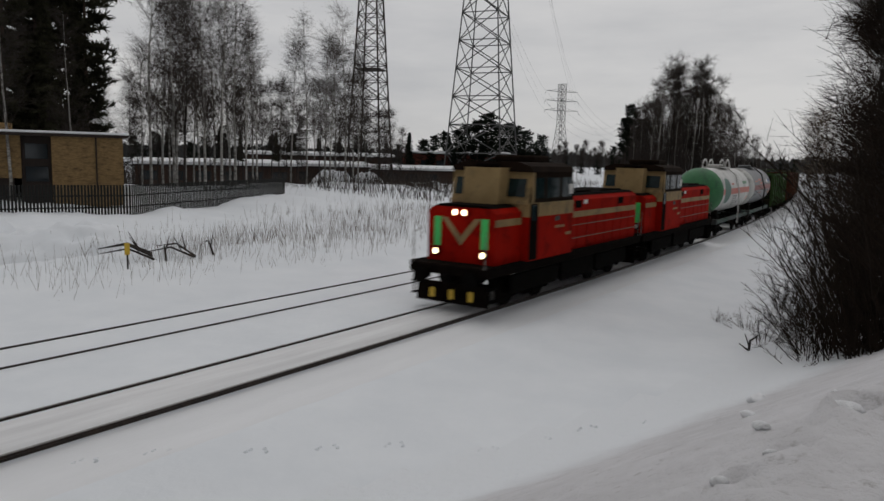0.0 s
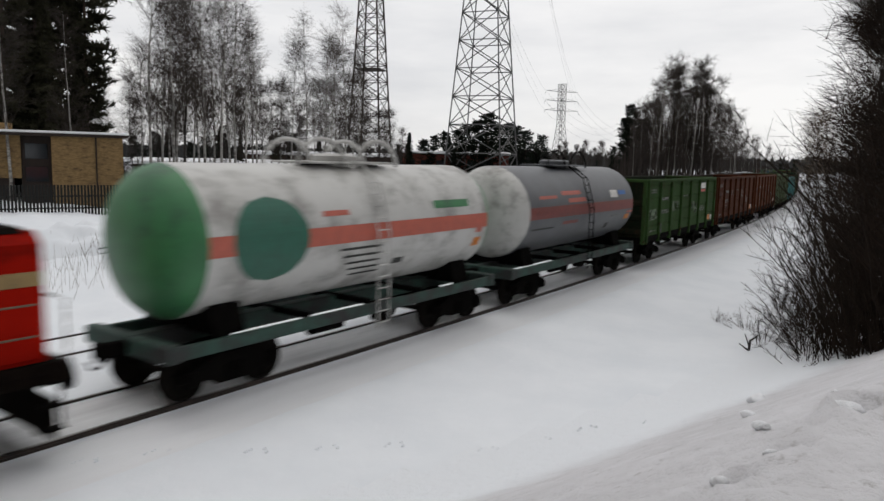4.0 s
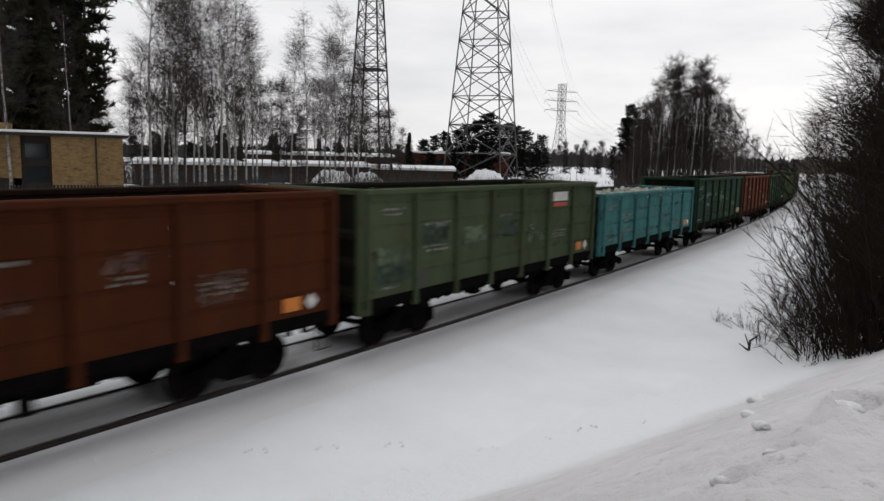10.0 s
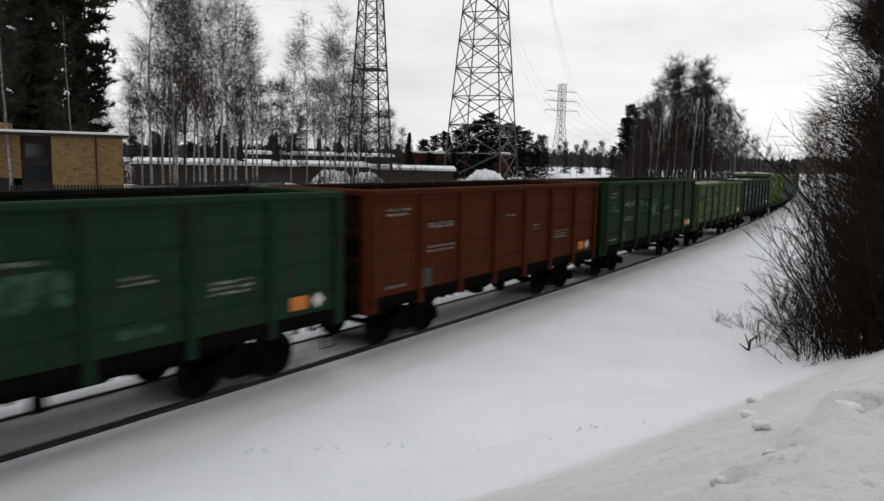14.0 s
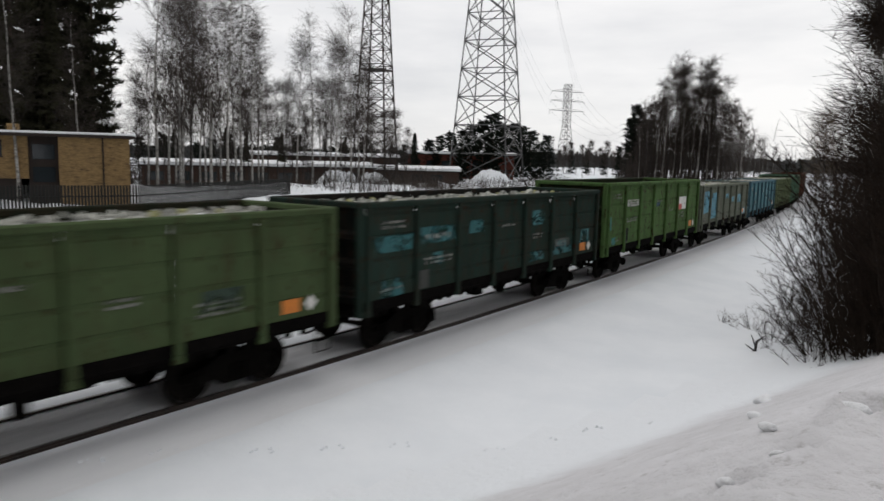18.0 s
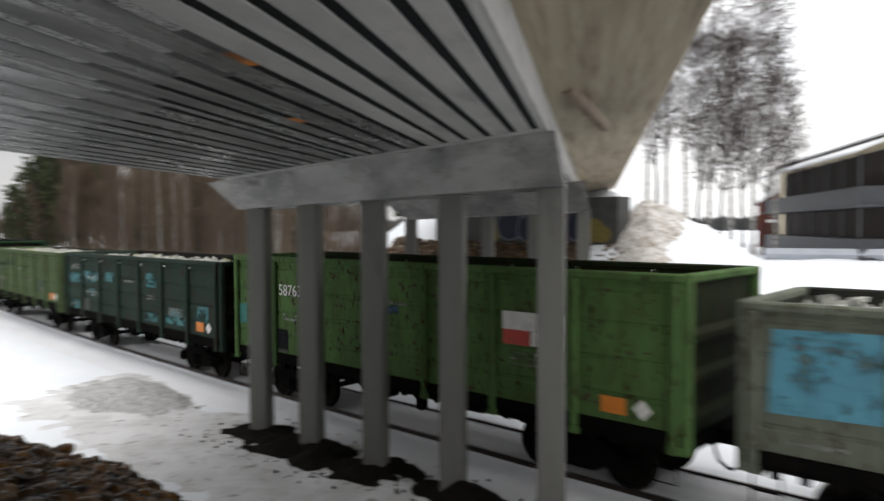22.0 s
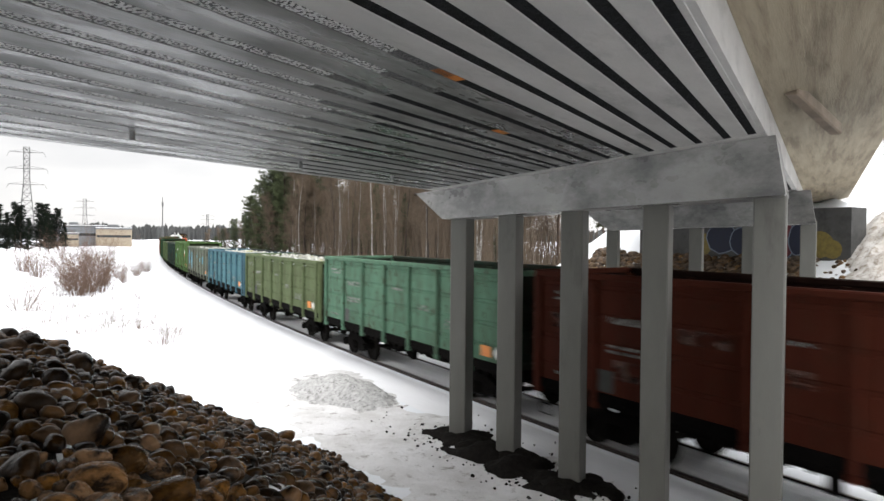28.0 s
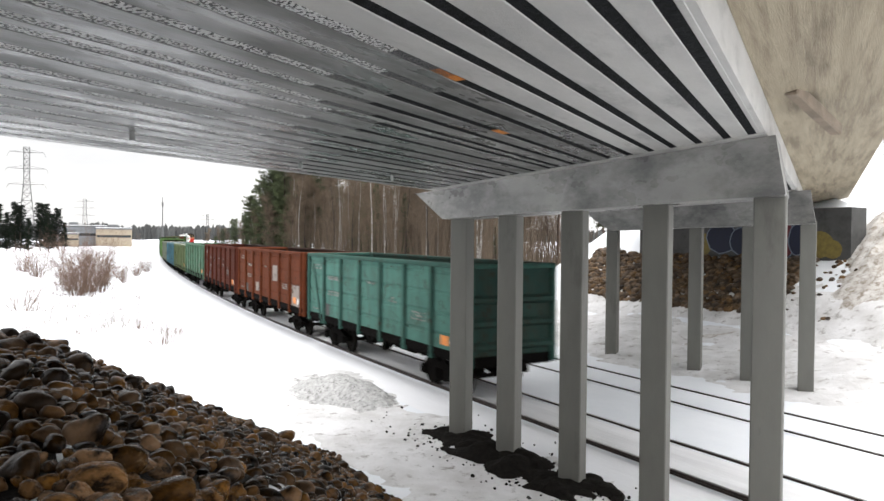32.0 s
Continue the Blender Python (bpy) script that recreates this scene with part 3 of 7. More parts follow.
# ---------------------------------------------------------------- road bridge
bridge = empty("road_bridge", None, "concrete road bridge over the railway on rows of grey piles", "bridge", kind="structure")
# the deck runs along SPAN_E; its soffit falls across SPAN_W, away from the viewer
SPAN_TURN = 29.89
SPAN_E = Vector((-math.sin(radians(SPAN_TURN)), math.cos(radians(SPAN_TURN))))
SPAN_W = Vector((math.cos(radians(SPAN_TURN)), math.sin(radians(SPAN_TURN))))
SPAN_NEAR, SPAN_FAR, FALL = -0.70, -8.36, 0.041


def soffit_at(w):
    return SOFFIT + FALL * (w + 1.0)


def deck_pt(u, w, z):
    """A point of the deck: along it, across it, and its height before the crossfall."""
    p = SPAN_E * u + SPAN_W * w
    return (p[0], p[1], z + FALL * (min(w, SPAN_NEAR) + 1.0))


def deck_prism(poly, u0, u1, name, material, label=""):
    n = len(poly)
    vs = [deck_pt(u0, w, z) for w, z in poly] + [deck_pt(u1, w, z) for w, z in poly]
    fs = [tuple(range(n)), tuple(range(n, 2 * n))[::-1]] + [(i, n + i, n + (i + 1) % n, (i + 1) % n) for i in range(n)]
    return part(name, Shape().add(vs, fs), material, bridge, label)


U0, U1, SLOT = -4.4, 42.0, 0.112
# the planks vary a little in width: where the joints between them run
JOINTS = [-0.872, -1.208, -1.62, -2.021, -2.389, -2.778, -3.16, -3.579, -3.913, -4.244, -4.461, -4.872, -5.309, -5.662, -6.005, -6.334, -6.71, -7.08, -7.45, -7.80, -8.12]
edges = [SPAN_NEAR] + JOINTS + [SPAN_FAR]
for i, (hi, lo) in enumerate(zip(edges, edges[1:])):
    hi, lo = hi - (SLOT / 2 if i else 0.06), lo + (SLOT / 2 if i < len(JOINTS) else 0.05)
    c = 0.006
    deck_prism([(lo, 6.25), (lo, SOFFIT + c), (lo + c, SOFFIT), (hi - c, SOFFIT), (hi, SOFFIT + c), (hi, 6.25)], U0, U1, "deck_plank", PLANK_CONC if i < 6 else PLANK_DARK)
for i, j in enumerate(JOINTS):
    deck_prism([(j - 0.062, 6.2), (j - 0.062, SOFFIT + 0.007), (j + 0.062, SOFFIT + 0.007), (j + 0.062, 6.2)], U0, U1, "joint", JOINT)
    if i >= 5:
        end = 4.3 + 0.30 * (i - 5)
        end += random.Random(i).uniform(-0.5, 0.5)
        section = [(j - 0.050, 6.2), (j - 0.050, SOFFIT + 0.003), (j + 0.050, SOFFIT + 0.003), (j + 0.050, 6.2)]
        deck_prism(section, U0, end, "joint_grout", GROUT)
        deck_prism(section, end + 0.002, end + 0.9, "joint_grout", GROUT_DIM, "dark speckled joint grout")
for u, k, n in ((5.05, 5, 0.46), (8.05, 7, 0.36)):
    j = JOINTS[k]
    deck_prism([(j - 0.045, SOFFIT + 0.02), (j - 0.045, SOFFIT + 0.003), (j + 0.045, SOFFIT + 0.003), (j + 0.045, SOFFIT + 0.02)], u, u + n, "joint_former", ORANGE,
               "orange strip left in a deck joint")
deck_prism([(SPAN_NEAR, SOFFIT + 0.004), (SPAN_NEAR, 6.9), (SPAN_NEAR - 0.060, 6.9), (SPAN_NEAR - 0.060, SOFFIT + 0.004)], U0, U1, "edge_face", PLANK_CONC)
deck_prism([(SPAN_FAR, SOFFIT + 0.004), (SPAN_FAR + 0.050, SOFFIT + 0.004), (SPAN_FAR + 0.050, 6.9), (SPAN_FAR, 6.9)], U0, U1, "edge_face", CAP_CONC)
deck_prism([(SPAN_NEAR - 0.06, 6.26), (SPAN_FAR + 0.06, 6.26), (SPAN_FAR + 0.06, 6.95), (SPAN_NEAR - 0.06, 6.95)], U0, U1, "deck_slab", CAP_CONC)
deck_prism([(SPAN_NEAR + 0.003, 6.36), (1.14, 6.75), (1.14, 7.5), (0.86, 7.5), (0.86, 7.0), (SPAN_NEAR + 0.003, 7.0)], -12.0, 44.0, "cantilever", BROWN_CONC,
           "brown board-marked concrete cantilever")
deck_prism([(SPAN_FAR - 0.003, 6.5), (SPAN_FAR - 0.003, 7.1), (SPAN_FAR - 1.5, 7.1), (SPAN_FAR - 1.5, 7.6), (SPAN_FAR - 1.8, 7.6), (SPAN_FAR - 1.8, 6.95)], -12.0, 44.0,
           "cantilever", BROWN_CONC, "brown board-marked concrete cantilever")

# pier caps follow the crossfall; the piles stand square to the deck
for y0, y1, x0, x1, z0, y_p, xs_p in ((9.0, 10.1, -15.75, -5.70, 5.12, 9.5, (-14.28, -12.38, -10.35, -8.31, -6.24)),
                                      (19.7, 20.8, -20.9, -11.55, 4.97, 20.25, (-19.9, -17.9, -16.03, -14.0, -12.08))):
    skew = SPAN_E[0] / SPAN_E[1] * (y1 - y0)

    def top_z(x, y):
        return soffit_at(min(SPAN_NEAR, x * SPAN_W[0] + y * SPAN_W[1])) - 0.004
    tilt = 0.022
    prof = [(x0 + 1.35, 0, False), (x1 - 0.02, 0, False), (x1, 0.02, False), (x1 - 0.16, 0, True), (x0, 0, True), (x0 + 0.05, 0.70, False)]

    def cap_pt(x, o, high, y, dx):
        return (x + dx, y, top_z(x + dx, y) if high else z0 + o + tilt * (x - x1))
    n = len(prof)
    part("pier_cap", Shape().add([cap_pt(x, o, h_, y0, 0) for x, o, h_ in prof] + [cap_pt(x, o, h_, y1, skew) for x, o, h_ in prof],
                                 [tuple(range(n)), tuple(range(n, 2 * n))[::-1]] + [(i, n + i, n + (i + 1) % n, (i + 1) % n) for i in range(n)]),
         CAP_CONC, bridge, "pale concrete pier cap")
    # the planks end in a plain cross strip over the cap
    strip = []
    for y in (y0 - 0.28, y1 + 0.28):
        for w in (SPAN_NEAR - 0.01, SPAN_FAR + 0.01):
            u = (y - w * SPAN_W[1]) / SPAN_E[1]
            strip += [deck_pt(u, w, SOFFIT - 0.004), deck_pt(u, w, SOFFIT + 0.2)]
    part("cross_strip", Shape().add(strip, [(0, 2, 6, 4), (1, 5, 7, 3), (0, 1, 3, 2), (4, 6, 7, 5), (0, 4, 5, 1), (2, 3, 7, 6)]), PLANK_CONC, bridge, "plain concrete strip over the pier cap")
    pile = Shape().cbox((0, 0, (z0 - 0.80) / 2), (0.43, 0.43, z0 + 1.0), 0.02).mesh("pile")
    for x in xs_p:
        ob = part("pile", pile, PILE_PAINT, bridge, "square grey concrete pile")
        ob.matrix_basis = pose(x, y_p, 0, 0, 0, SPAN_TURN)

PINE_PIPE = mat("weathered_box", (0.24, 0.19, 0.14), (0.15, 0.12, 0.09), 3, 0.85, bump=0.3)
# near abutment, behind the stone slope
part("abutment", Shape().prism([deck_pt(-3.2, SPAN_NEAR, 0)[:2], deck_pt(-1.8, SPAN_FAR, 0)[:2], deck_pt(-4.0, SPAN_FAR, 0)[:2], deck_pt(-5.4, SPAN_NEAR, 0)[:2]],
                               1.0, 5.60, "z"), CAP_CONC, bridge)
# far abutment with its wing walls
fx0, fx1, fy = -28.4, -16.6, 31.0
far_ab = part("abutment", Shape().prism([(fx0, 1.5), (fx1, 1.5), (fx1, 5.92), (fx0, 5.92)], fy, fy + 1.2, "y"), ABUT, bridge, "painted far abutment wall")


def blob(cx, cz, rx, rz, y, n=18, wob=0.16, seed=1):
    rnd = random.Random(seed)
    pts = [(cx + rx * math.cos(k * math.tau / n) * (1 + rnd.uniform(-wob, wob)), cz + rz * math.sin(k * math.tau / n) * (1 + rnd.uniform(-wob, wob))) for k in range(n)]
    return Shape().prism(pts, y - 0.006, y, "y")


for cx, cz, rx, rz, dy, mt, sd in ((-24.1, 4.25, 0.45, 0.5, -0.004, GRAFF_Y, 3), (-23.0, 4.55, 0.85, 0.75, -0.012, GRAFF_B, 4), (-21.9, 4.4, 0.6, 0.65, -0.018, GRAFF_B, 9),
                                   (-19.7, 4.5, 0.55, 0.85, -0.004, GRAFF_R, 5), (-19.0, 4.5, 0.4, 0.7, -0.012, GRAFF_B, 6), (-18.0, 4.3, 0.62, 0.55, -0.018, GRAFF_Y, 7),
                                   (-17.4, 4.1, 0.4, 0.35, -0.024, GRAFF_Y, 8)):
    part("sprayed_patch", blob(cx, cz, rx, rz, fy + dy, seed=sd, wob=0.06), mt, far_ab, "faded spray-paint patch")
    part("sprayed_outline", blob(cx, cz, rx + 0.06, rz + 0.06, fy + dy + 0.0025, seed=sd, wob=0.06), GRAFF_LINE if mt != GRAFF_Y else GRAFF_Y, far_ab, "pale sprayed outline")

drain = part("drain_pipe", Shape().cbox((0, 0, 0), (0.17, 2.0, 0.17), 0.02), PINE_PIPE, bridge, "brown square drain box under the cantilever")
drain.matrix_basis = pose(-5.72, 9.7, 6.32, -9, 0, 14)
for u, w in ((5.55, -7.0), (8.9, -7.3), (11.6, -7.3)):
    part("deck_drain", Shape().lathe([(5.83, 0.032), (5.95, 0.032)], 12, "z", deck_pt(u, w, 0)), FRAME_GREY, bridge, "short drain spout below the deck")


# ---------------------------------------------------------------- rolling stock
# every vehicle stands at its own origin: x along it, front towards -x, rail head at z = 0, the viewer's side at y < 0
CACHE = {}


def once(key, make):
    if key not in CACHE:
        CACHE[key] = make()
    return CACHE[key]


WHEELSETS = []


def bogie(parent, x, base=1.85, r=0.4785, frame_mat=None):
    bg = part("bogie", once("bolster", lambda: Shape().cbox((0, 0, 0.66), (0.44, 2.1, 0.26), 0.04).cbox((0, 0, 0.86), (0.5, 0.7, 0.16), 0.03).mesh("bolster")), BLACK, parent)
    bg.location = (x, 0, 0)

    def side():
        h, sh = base / 2, Shape()
        top = [(-h - 0.22, 0.62), (-h + 0.1, 0.66), (-0.42, 0.84), (0.42, 0.84), (h - 0.1, 0.66), (h + 0.22, 0.62)]
        low = [(h + 0.22, 0.44), (h - 0.22, 0.42), (0.40, 0.27), (-0.40, 0.27), (-h + 0.22, 0.42), (-h - 0.22, 0.44)]
        sh.prism(top + low, -0.10, 0.10, "y")
        for k in (-1, 1):
            sh.cbox((k * h, -0.13, 0.48), (0.27, 0.16, 0.27), 0.05)
        for k in (-0.15, 0.0, 0.15):
            sh.lathe([(0.33, 0.05), (0.62, 0.05)], 8, "z", (k, -0.12, 0))
        return sh.mesh("side_frame")
    for k in (-1, 1):
        sf = part("side_frame", once(("side", base), side), frame_mat or BLACK, bg)
        sf.matrix_basis = pose(0, k * 1.02, 0, 0, 0, 0 if k < 0 else 180)

    def wheels():
        sh = Shape()
        for k in (-1, 1):
            a = k * 0.762
            prof = [(a - k * 0.035, r + 0.028), (a - k * 0.005, r + 0.026), (a + k * 0.008, r + 0.002), (a + k * 0.10, r - 0.006), (a + k * 0.10, r - 0.075), (a + k * 0.06, r - 0.10),
                    (a + k * 0.05, 0.17), (a + k * 0.12, 0.13), (a + k * 0.12, 0.06)]
            sh.lathe(prof, 28, "y")
            for j in range(6):
                c, s_ = math.cos(j * math.tau / 6), math.sin(j * math.tau / 6)
                sh.box((c * 0.27, a + k * 0.065, s_ * 0.27), (0.05, 0.02, 0.05))
        sh.lathe([(-0.95, 0.075), (0.95, 0.075)], 12, "y")
        return sh.mesh("wheelset")
    for k in (-1, 1):
        ws = part("wheelset", once(("wheels", r), wheels), WHEEL, bg)
        ws.location = (k * base / 2, 0, r)
        WHEELSETS.append((ws, r, (k * base / 2, 0, r)))
    return bg


def paint(name, c, dark=0.7, rust=(0.06, 0.03, 0.018), amount=0.3):
        return mat(name, c, tuple(v * dark for v in c), 1.1, 0.8, bump=0.12, bump_scale=9, spec=0.08, stretch=(1.5, 1.5, 0.45), dirt=tuple(0.55 * v + 0.25 * r for v, r in zip(c, rust)), dirt_amount=amount, dirt_scale=2.6, per_object=0.07, chips=((0.030, 0.014, 0.008), 0.66 - 0.1 * amount, 6.5))


def coupler(parent, x, k):
    def make():
        sh = Shape().cbox((0.28, 0, 1.04), (0.56, 0.22, 0.26), 0.03).cbox((0.50, 0.09, 1.04), (0.20, 0.16, 0.34), 0.03).cbox((0.48, -0.12, 1.04), (0.16, 0.12, 0.30), 0.03)
        pts = [(0.05, -0.42, 0.98), (0.15, -0.42, 0.72), (0.32, -0.40, 0.60), (0.48, -0.38, 0.66), (0.55, -0.36, 0.80)]
        return sh.tube(pts, 0.028, 6).mesh("coupler")
    ob = part("coupler", once("coupler", make), BLACK, parent)
    ob.matrix_basis = pose(x, 0, 0, 0, 0, 0 if k > 0 else 180)


def mark(parent, shape_key, w, h, x, z, material, y, label="", tilt=0):
    ob = part("marking", once((shape_key, w, h), lambda: Shape().box((0, 0, 0), (w, 0.008, h)).mesh("marking")), material, parent, label)
    ob.matrix_basis = pose(x, y, z, 0, tilt, 0)
    return ob


def bars(parent, x, z, w, h, n, material, y, seed):
    """Lines of writing too small to read."""
    def make():
        rnd, sh = random.Random(seed), Shape()
        for i in range(n):
            u = -w / 2
            zz = h / 2 - (i + 0.5) * h / n
            while u < w / 2 - 0.05:
                l = min(rnd.uniform(0.08, 0.3) * min(1, w), w / 2 - u)
                sh.box((u + l / 2, 0, zz), (l, 0.008, h / n * 0.55))
                u += l + rnd.uniform(0.03, 0.08)
        return sh.mesh("marking")
    ob = tagged(part("marking", once(("bars", w, h, n, seed), make), material, parent), kind="stuff")
    ob.location = (x, y, z)
    return ob


HALF, SIDE_Y, FLOOR = 6.5, 1.50, 1.36


def gondola(label, color, top=3.48, load=None, seed=1, marks="plain", dark=None, braced=False):
    """A four-axle open wagon with ribbed steel sides."""
    rnd = random.Random(seed)
    g = empty("gondola_wagon", None, label, "freight wagon", "wagons of the train")
    pm = paint("wagon_paint", color, amount=0.22 + 0.2 * rnd.random())
    dm = pm if dark is None else paint("wagon_paint", dark, amount=0.3)
    # shade on end walls and far side is put into this darker paint
    em = paint("shaded_wagon_paint", tuple(0.003 + v * (0.30 if braced else 0.14) for v in color), amount=0.4)
    posts = [-HALF + 0.12 + i * (2 * HALF - 0.24) / 7 for i in range(8)]

    def panel():
        # sheet with shallow pressed swages
        sh, cols = Shape(), 2
        zs = []
        span = top - 0.14 - 1.34
        for i in range(4):
            z0 = 1.34 + span * i / 4
            zs += [(z0, 0), (z0 + span * 0.16, 0), (z0 + span * 0.175, 0.025), (z0 + span * 0.20, 0.025), (z0 + span * 0.215, 0)]
        zs.append((1.34 + span, 0))
        w = posts[1] - posts[0] - 0.14
        for x in (-w / 2, w / 2):
            for z, o in zs:
                sh.v.append((x, o, z))
        n = len(zs)
        k = len(sh.v)
        for x in (-w / 2, w / 2):
            for z, o in zs:
                sh.v.append((x, 0.05, z))
        sh.f += [(i, n + i, n + i + 1, i + 1) for i in range(n - 1)] + [(k + i, k + i + 1, k + n + i + 1, k + n + i) for i in range(n - 1)]
        sh.f += [(0, k, k + n, n), (n - 1, 2 * n - 1, k + 2 * n - 1, k + n - 1)]
        return sh.mesh("side_panel")

    def post():
        sh = Shape().cbox((0, -0.045, (top + 1.02) / 2), (0.15, 0.12, top - 1.28), 0.03)
        sh.prism([(-0.09, 1.02), (0.09, 1.02), (0.06, 1.20), (-0.06, 1.20)], -0.09, 0.02, "y")
        return sh.mesh("post")

    for k in (-1, 1):
        for i in range(7):
            # the far side's panels and top rail take the shade-darkened paint
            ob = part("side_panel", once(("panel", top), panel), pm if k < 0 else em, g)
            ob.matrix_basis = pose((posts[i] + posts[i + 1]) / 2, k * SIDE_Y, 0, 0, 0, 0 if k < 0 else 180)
        for x in posts:
            ob = part("post", once(("post", top), post), dm, g)
            ob.matrix_basis = pose(x, k * SIDE_Y, 0, 0, 0, 0 if k < 0 else 180)
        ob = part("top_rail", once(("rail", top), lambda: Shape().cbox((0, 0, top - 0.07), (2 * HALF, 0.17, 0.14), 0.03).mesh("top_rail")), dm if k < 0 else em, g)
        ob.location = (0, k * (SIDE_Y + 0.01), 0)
        ob = part("bottom_rail", once("brail", lambda: Shape().cbox((0, 0, 1.25), (2 * HALF, 0.13, 0.22), 0.02).mesh("bottom_rail")), BLACK, g)
        ob.location = (0, k * (SIDE_Y - 0.03), 0)

    def end():
        # end wall with pressed horizontal ribs between corner posts
        return Shape().cbox((0, 0, (top + 1.15) / 2), (0.06, 2.96, top - 1.15 - 0.1), 0.01).mesh("end_wall")

    def end_rib():
        return Shape().prism([(-0.16, -0.05), (-0.16, 0.05), (-0.02, 0.14), (-0.02, -0.14)], -1.35, 1.35, "y").mesh("end_rib")

    def corner():
        return Shape().cbox((-0.06, 0, (top + 1.0) / 2), (0.20, 0.16, top - 1.0), 0.03).mesh("corner_post")
    for k in (-1, 1):
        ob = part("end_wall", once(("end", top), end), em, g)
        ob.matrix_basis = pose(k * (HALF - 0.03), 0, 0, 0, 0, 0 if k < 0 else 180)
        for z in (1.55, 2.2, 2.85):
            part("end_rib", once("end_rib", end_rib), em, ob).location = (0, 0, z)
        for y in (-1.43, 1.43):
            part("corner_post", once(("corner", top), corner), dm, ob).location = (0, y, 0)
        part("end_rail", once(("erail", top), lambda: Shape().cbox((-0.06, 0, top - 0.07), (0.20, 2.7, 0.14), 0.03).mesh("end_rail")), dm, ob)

    def under():
        sh = Shape().cbox((0, 0, 1.34), (2 * HALF - 0.1, 2.9, 0.06), 0.01)
        sh.cbox((0, 0, 1.08), (2 * HALF, 0.34, 0.42), 0.03)
        for x in posts[1:-1]:
            sh.cbox((x, 0, 1.16), (0.16, 2.8, 0.24), 0.02)
        for k in (-1, 1):
            sh.cbox((k * (HALF - 0.12), 0, 1.13), (0.26, 2.9, 0.34), 0.03)
        # added black block that stands in for the shade between the bogies
        sh.cbox((0, 0, 0.93), (2 * HALF - 5.2, 1.5, 0.36), 0.04)
        sh.lathe([(-0.5, 0.16), (0.5, 0.16)], 14, "x", (1.2, -0.6, 0.82))
        sh.cbox((-0.9, -0.9, 0.86), (0.4, 0.4, 0.34), 0.04).cbox((0.35, -1.05, 0.80), (0.22, 0.22, 0.40), 0.04)
        sh.tube([(-3.2, -0.55, 0.78), (3.2, -0.55, 0.70)], 0.03, 6)
        sh.tube([(-6.2, -1.0, 0.98), (6.2, -1.0, 0.98)], 0.025, 6)
        return sh.mesh("underframe")
    part("underframe", once("under", under), BLACK, g)

    def hatch():
        # a floor hatch's edge with its toothed hinge plate
        pts = [(-0.8, 1.10)]
        for o in (-0.62, -0.22, 0.22, 0.62):
            pts += [(o - 0.07, 1.08), (o - 0.06, 0.97), (o + 0.06, 0.97), (o + 0.07, 1.08)]
        return Shape().prism(pts + [(0.8, 1.10), (0.8, 1.20), (-0.8, 1.20)], -0.05, 0.05, "y").mesh("hatch")
    for k in (-1, 1):
        for i in range(7):
            ob = part("hatch", once("hatch", hatch), BLACK, g)
            ob.location = ((posts[i] + posts[i + 1]) / 2, k * (SIDE_Y - 0.05), 0)
    for k in (-1, 1):
        bogie(g, k * 4.325)
        coupler(g, k * HALF, k)
        ob = part("step", once("step", lambda: Shape().tube([(-0.2, 0, 1.0), (-0.2, 0, 0.52), (0.2, 0, 0.52), (0.2, 0, 1.0)], 0.018, 5).tube([(-0.2, 0, 0.76), (0.2, 0, 0.76)], 0.018, 5).mesh("step")), BLACK, g)
        ob.location = (k * (HALF - 0.3), -SIDE_Y + 0.02, 0)
    if braced:
        part("brace", Shape().box((0, 0, 0), (2.6, 0.03, 0.10)), dm, g).matrix_basis = pose(-5.4, -SIDE_Y - 0.03, 2.2, 0, 68, 0)
    if load:
        def heap():
            r2, sh = random.Random(seed + 50), Shape()
            nx, ny = 60, 10
            for i in range(nx + 1):
                for j in range(ny + 1):
                    x, y = -HALF + 0.2 + (2 * HALF - 0.4) * i / nx, -1.4 + 2.8 * j / ny
                    edge = min(1, min(j, ny - j) / 2.5, min(i, nx - i) / 3)
                    sh.v.append((x, y, top - 0.30 + 0.5 * load * edge * (0.75 + 0.7 * noise.noise((x * 0.9, y * 0.9, seed))) + r2.uniform(-0.03, 0.03)))
            sh.f = [(i * (ny + 1) + j, (i + 1) * (ny + 1) + j, (i + 1) * (ny + 1) + j + 1, i * (ny + 1) + j + 1) for i in range(nx) for j in range(ny)]
            return sh.mesh("load")
        part("load", heap(), SNOW_FINE, g, "snow-dusted heap of pale scrap")
        for mt, nn, nm in ((SCRAP, int(120 + 800 * load), "scrap"), (SCRAP_Y, 20, "yellow_scrap")):
            sh = Shape()
            for _ in range(nn):
                x, y = rnd.uniform(-HALF + 0.4, HALF - 0.4), rnd.uniform(-1.3, 1.3)
                m = Euler((rnd.uniform(-0.7, 0.7), rnd.uniform(-0.7, 0.7), rnd.uniform(0, 3))).to_matrix()
                sh.box((x, y, top - 0.27 + 0.5 * load * rnd.uniform(0.4, 1.7)), (rnd.uniform(0.06, 0.26), rnd.uniform(0.05, 0.18), rnd.uniform(0.03, 0.12)), m)
            tagged(part(nm, sh, mt, g), kind="stuff")
    y = -SIDE_Y - 0.006
    if marks != "bare":
        mm = MARK
        bars(g, posts[0] + 0.95, top - 0.55, 0.9, 0.24, 2, mm, y, seed)
        bars(g, posts[1] + 0.95, top - 0.95, 1.15, 0.26, 1, mm, y, seed + 1)
        bars(g, posts[1] + 0.95, top - 1.55, 1.2, 0.22, 2, mm, y, seed + 2)
        bars(g, posts[0] + 0.9, 1.55, 0.8, 0.12, 1, mm, y, seed + 3)
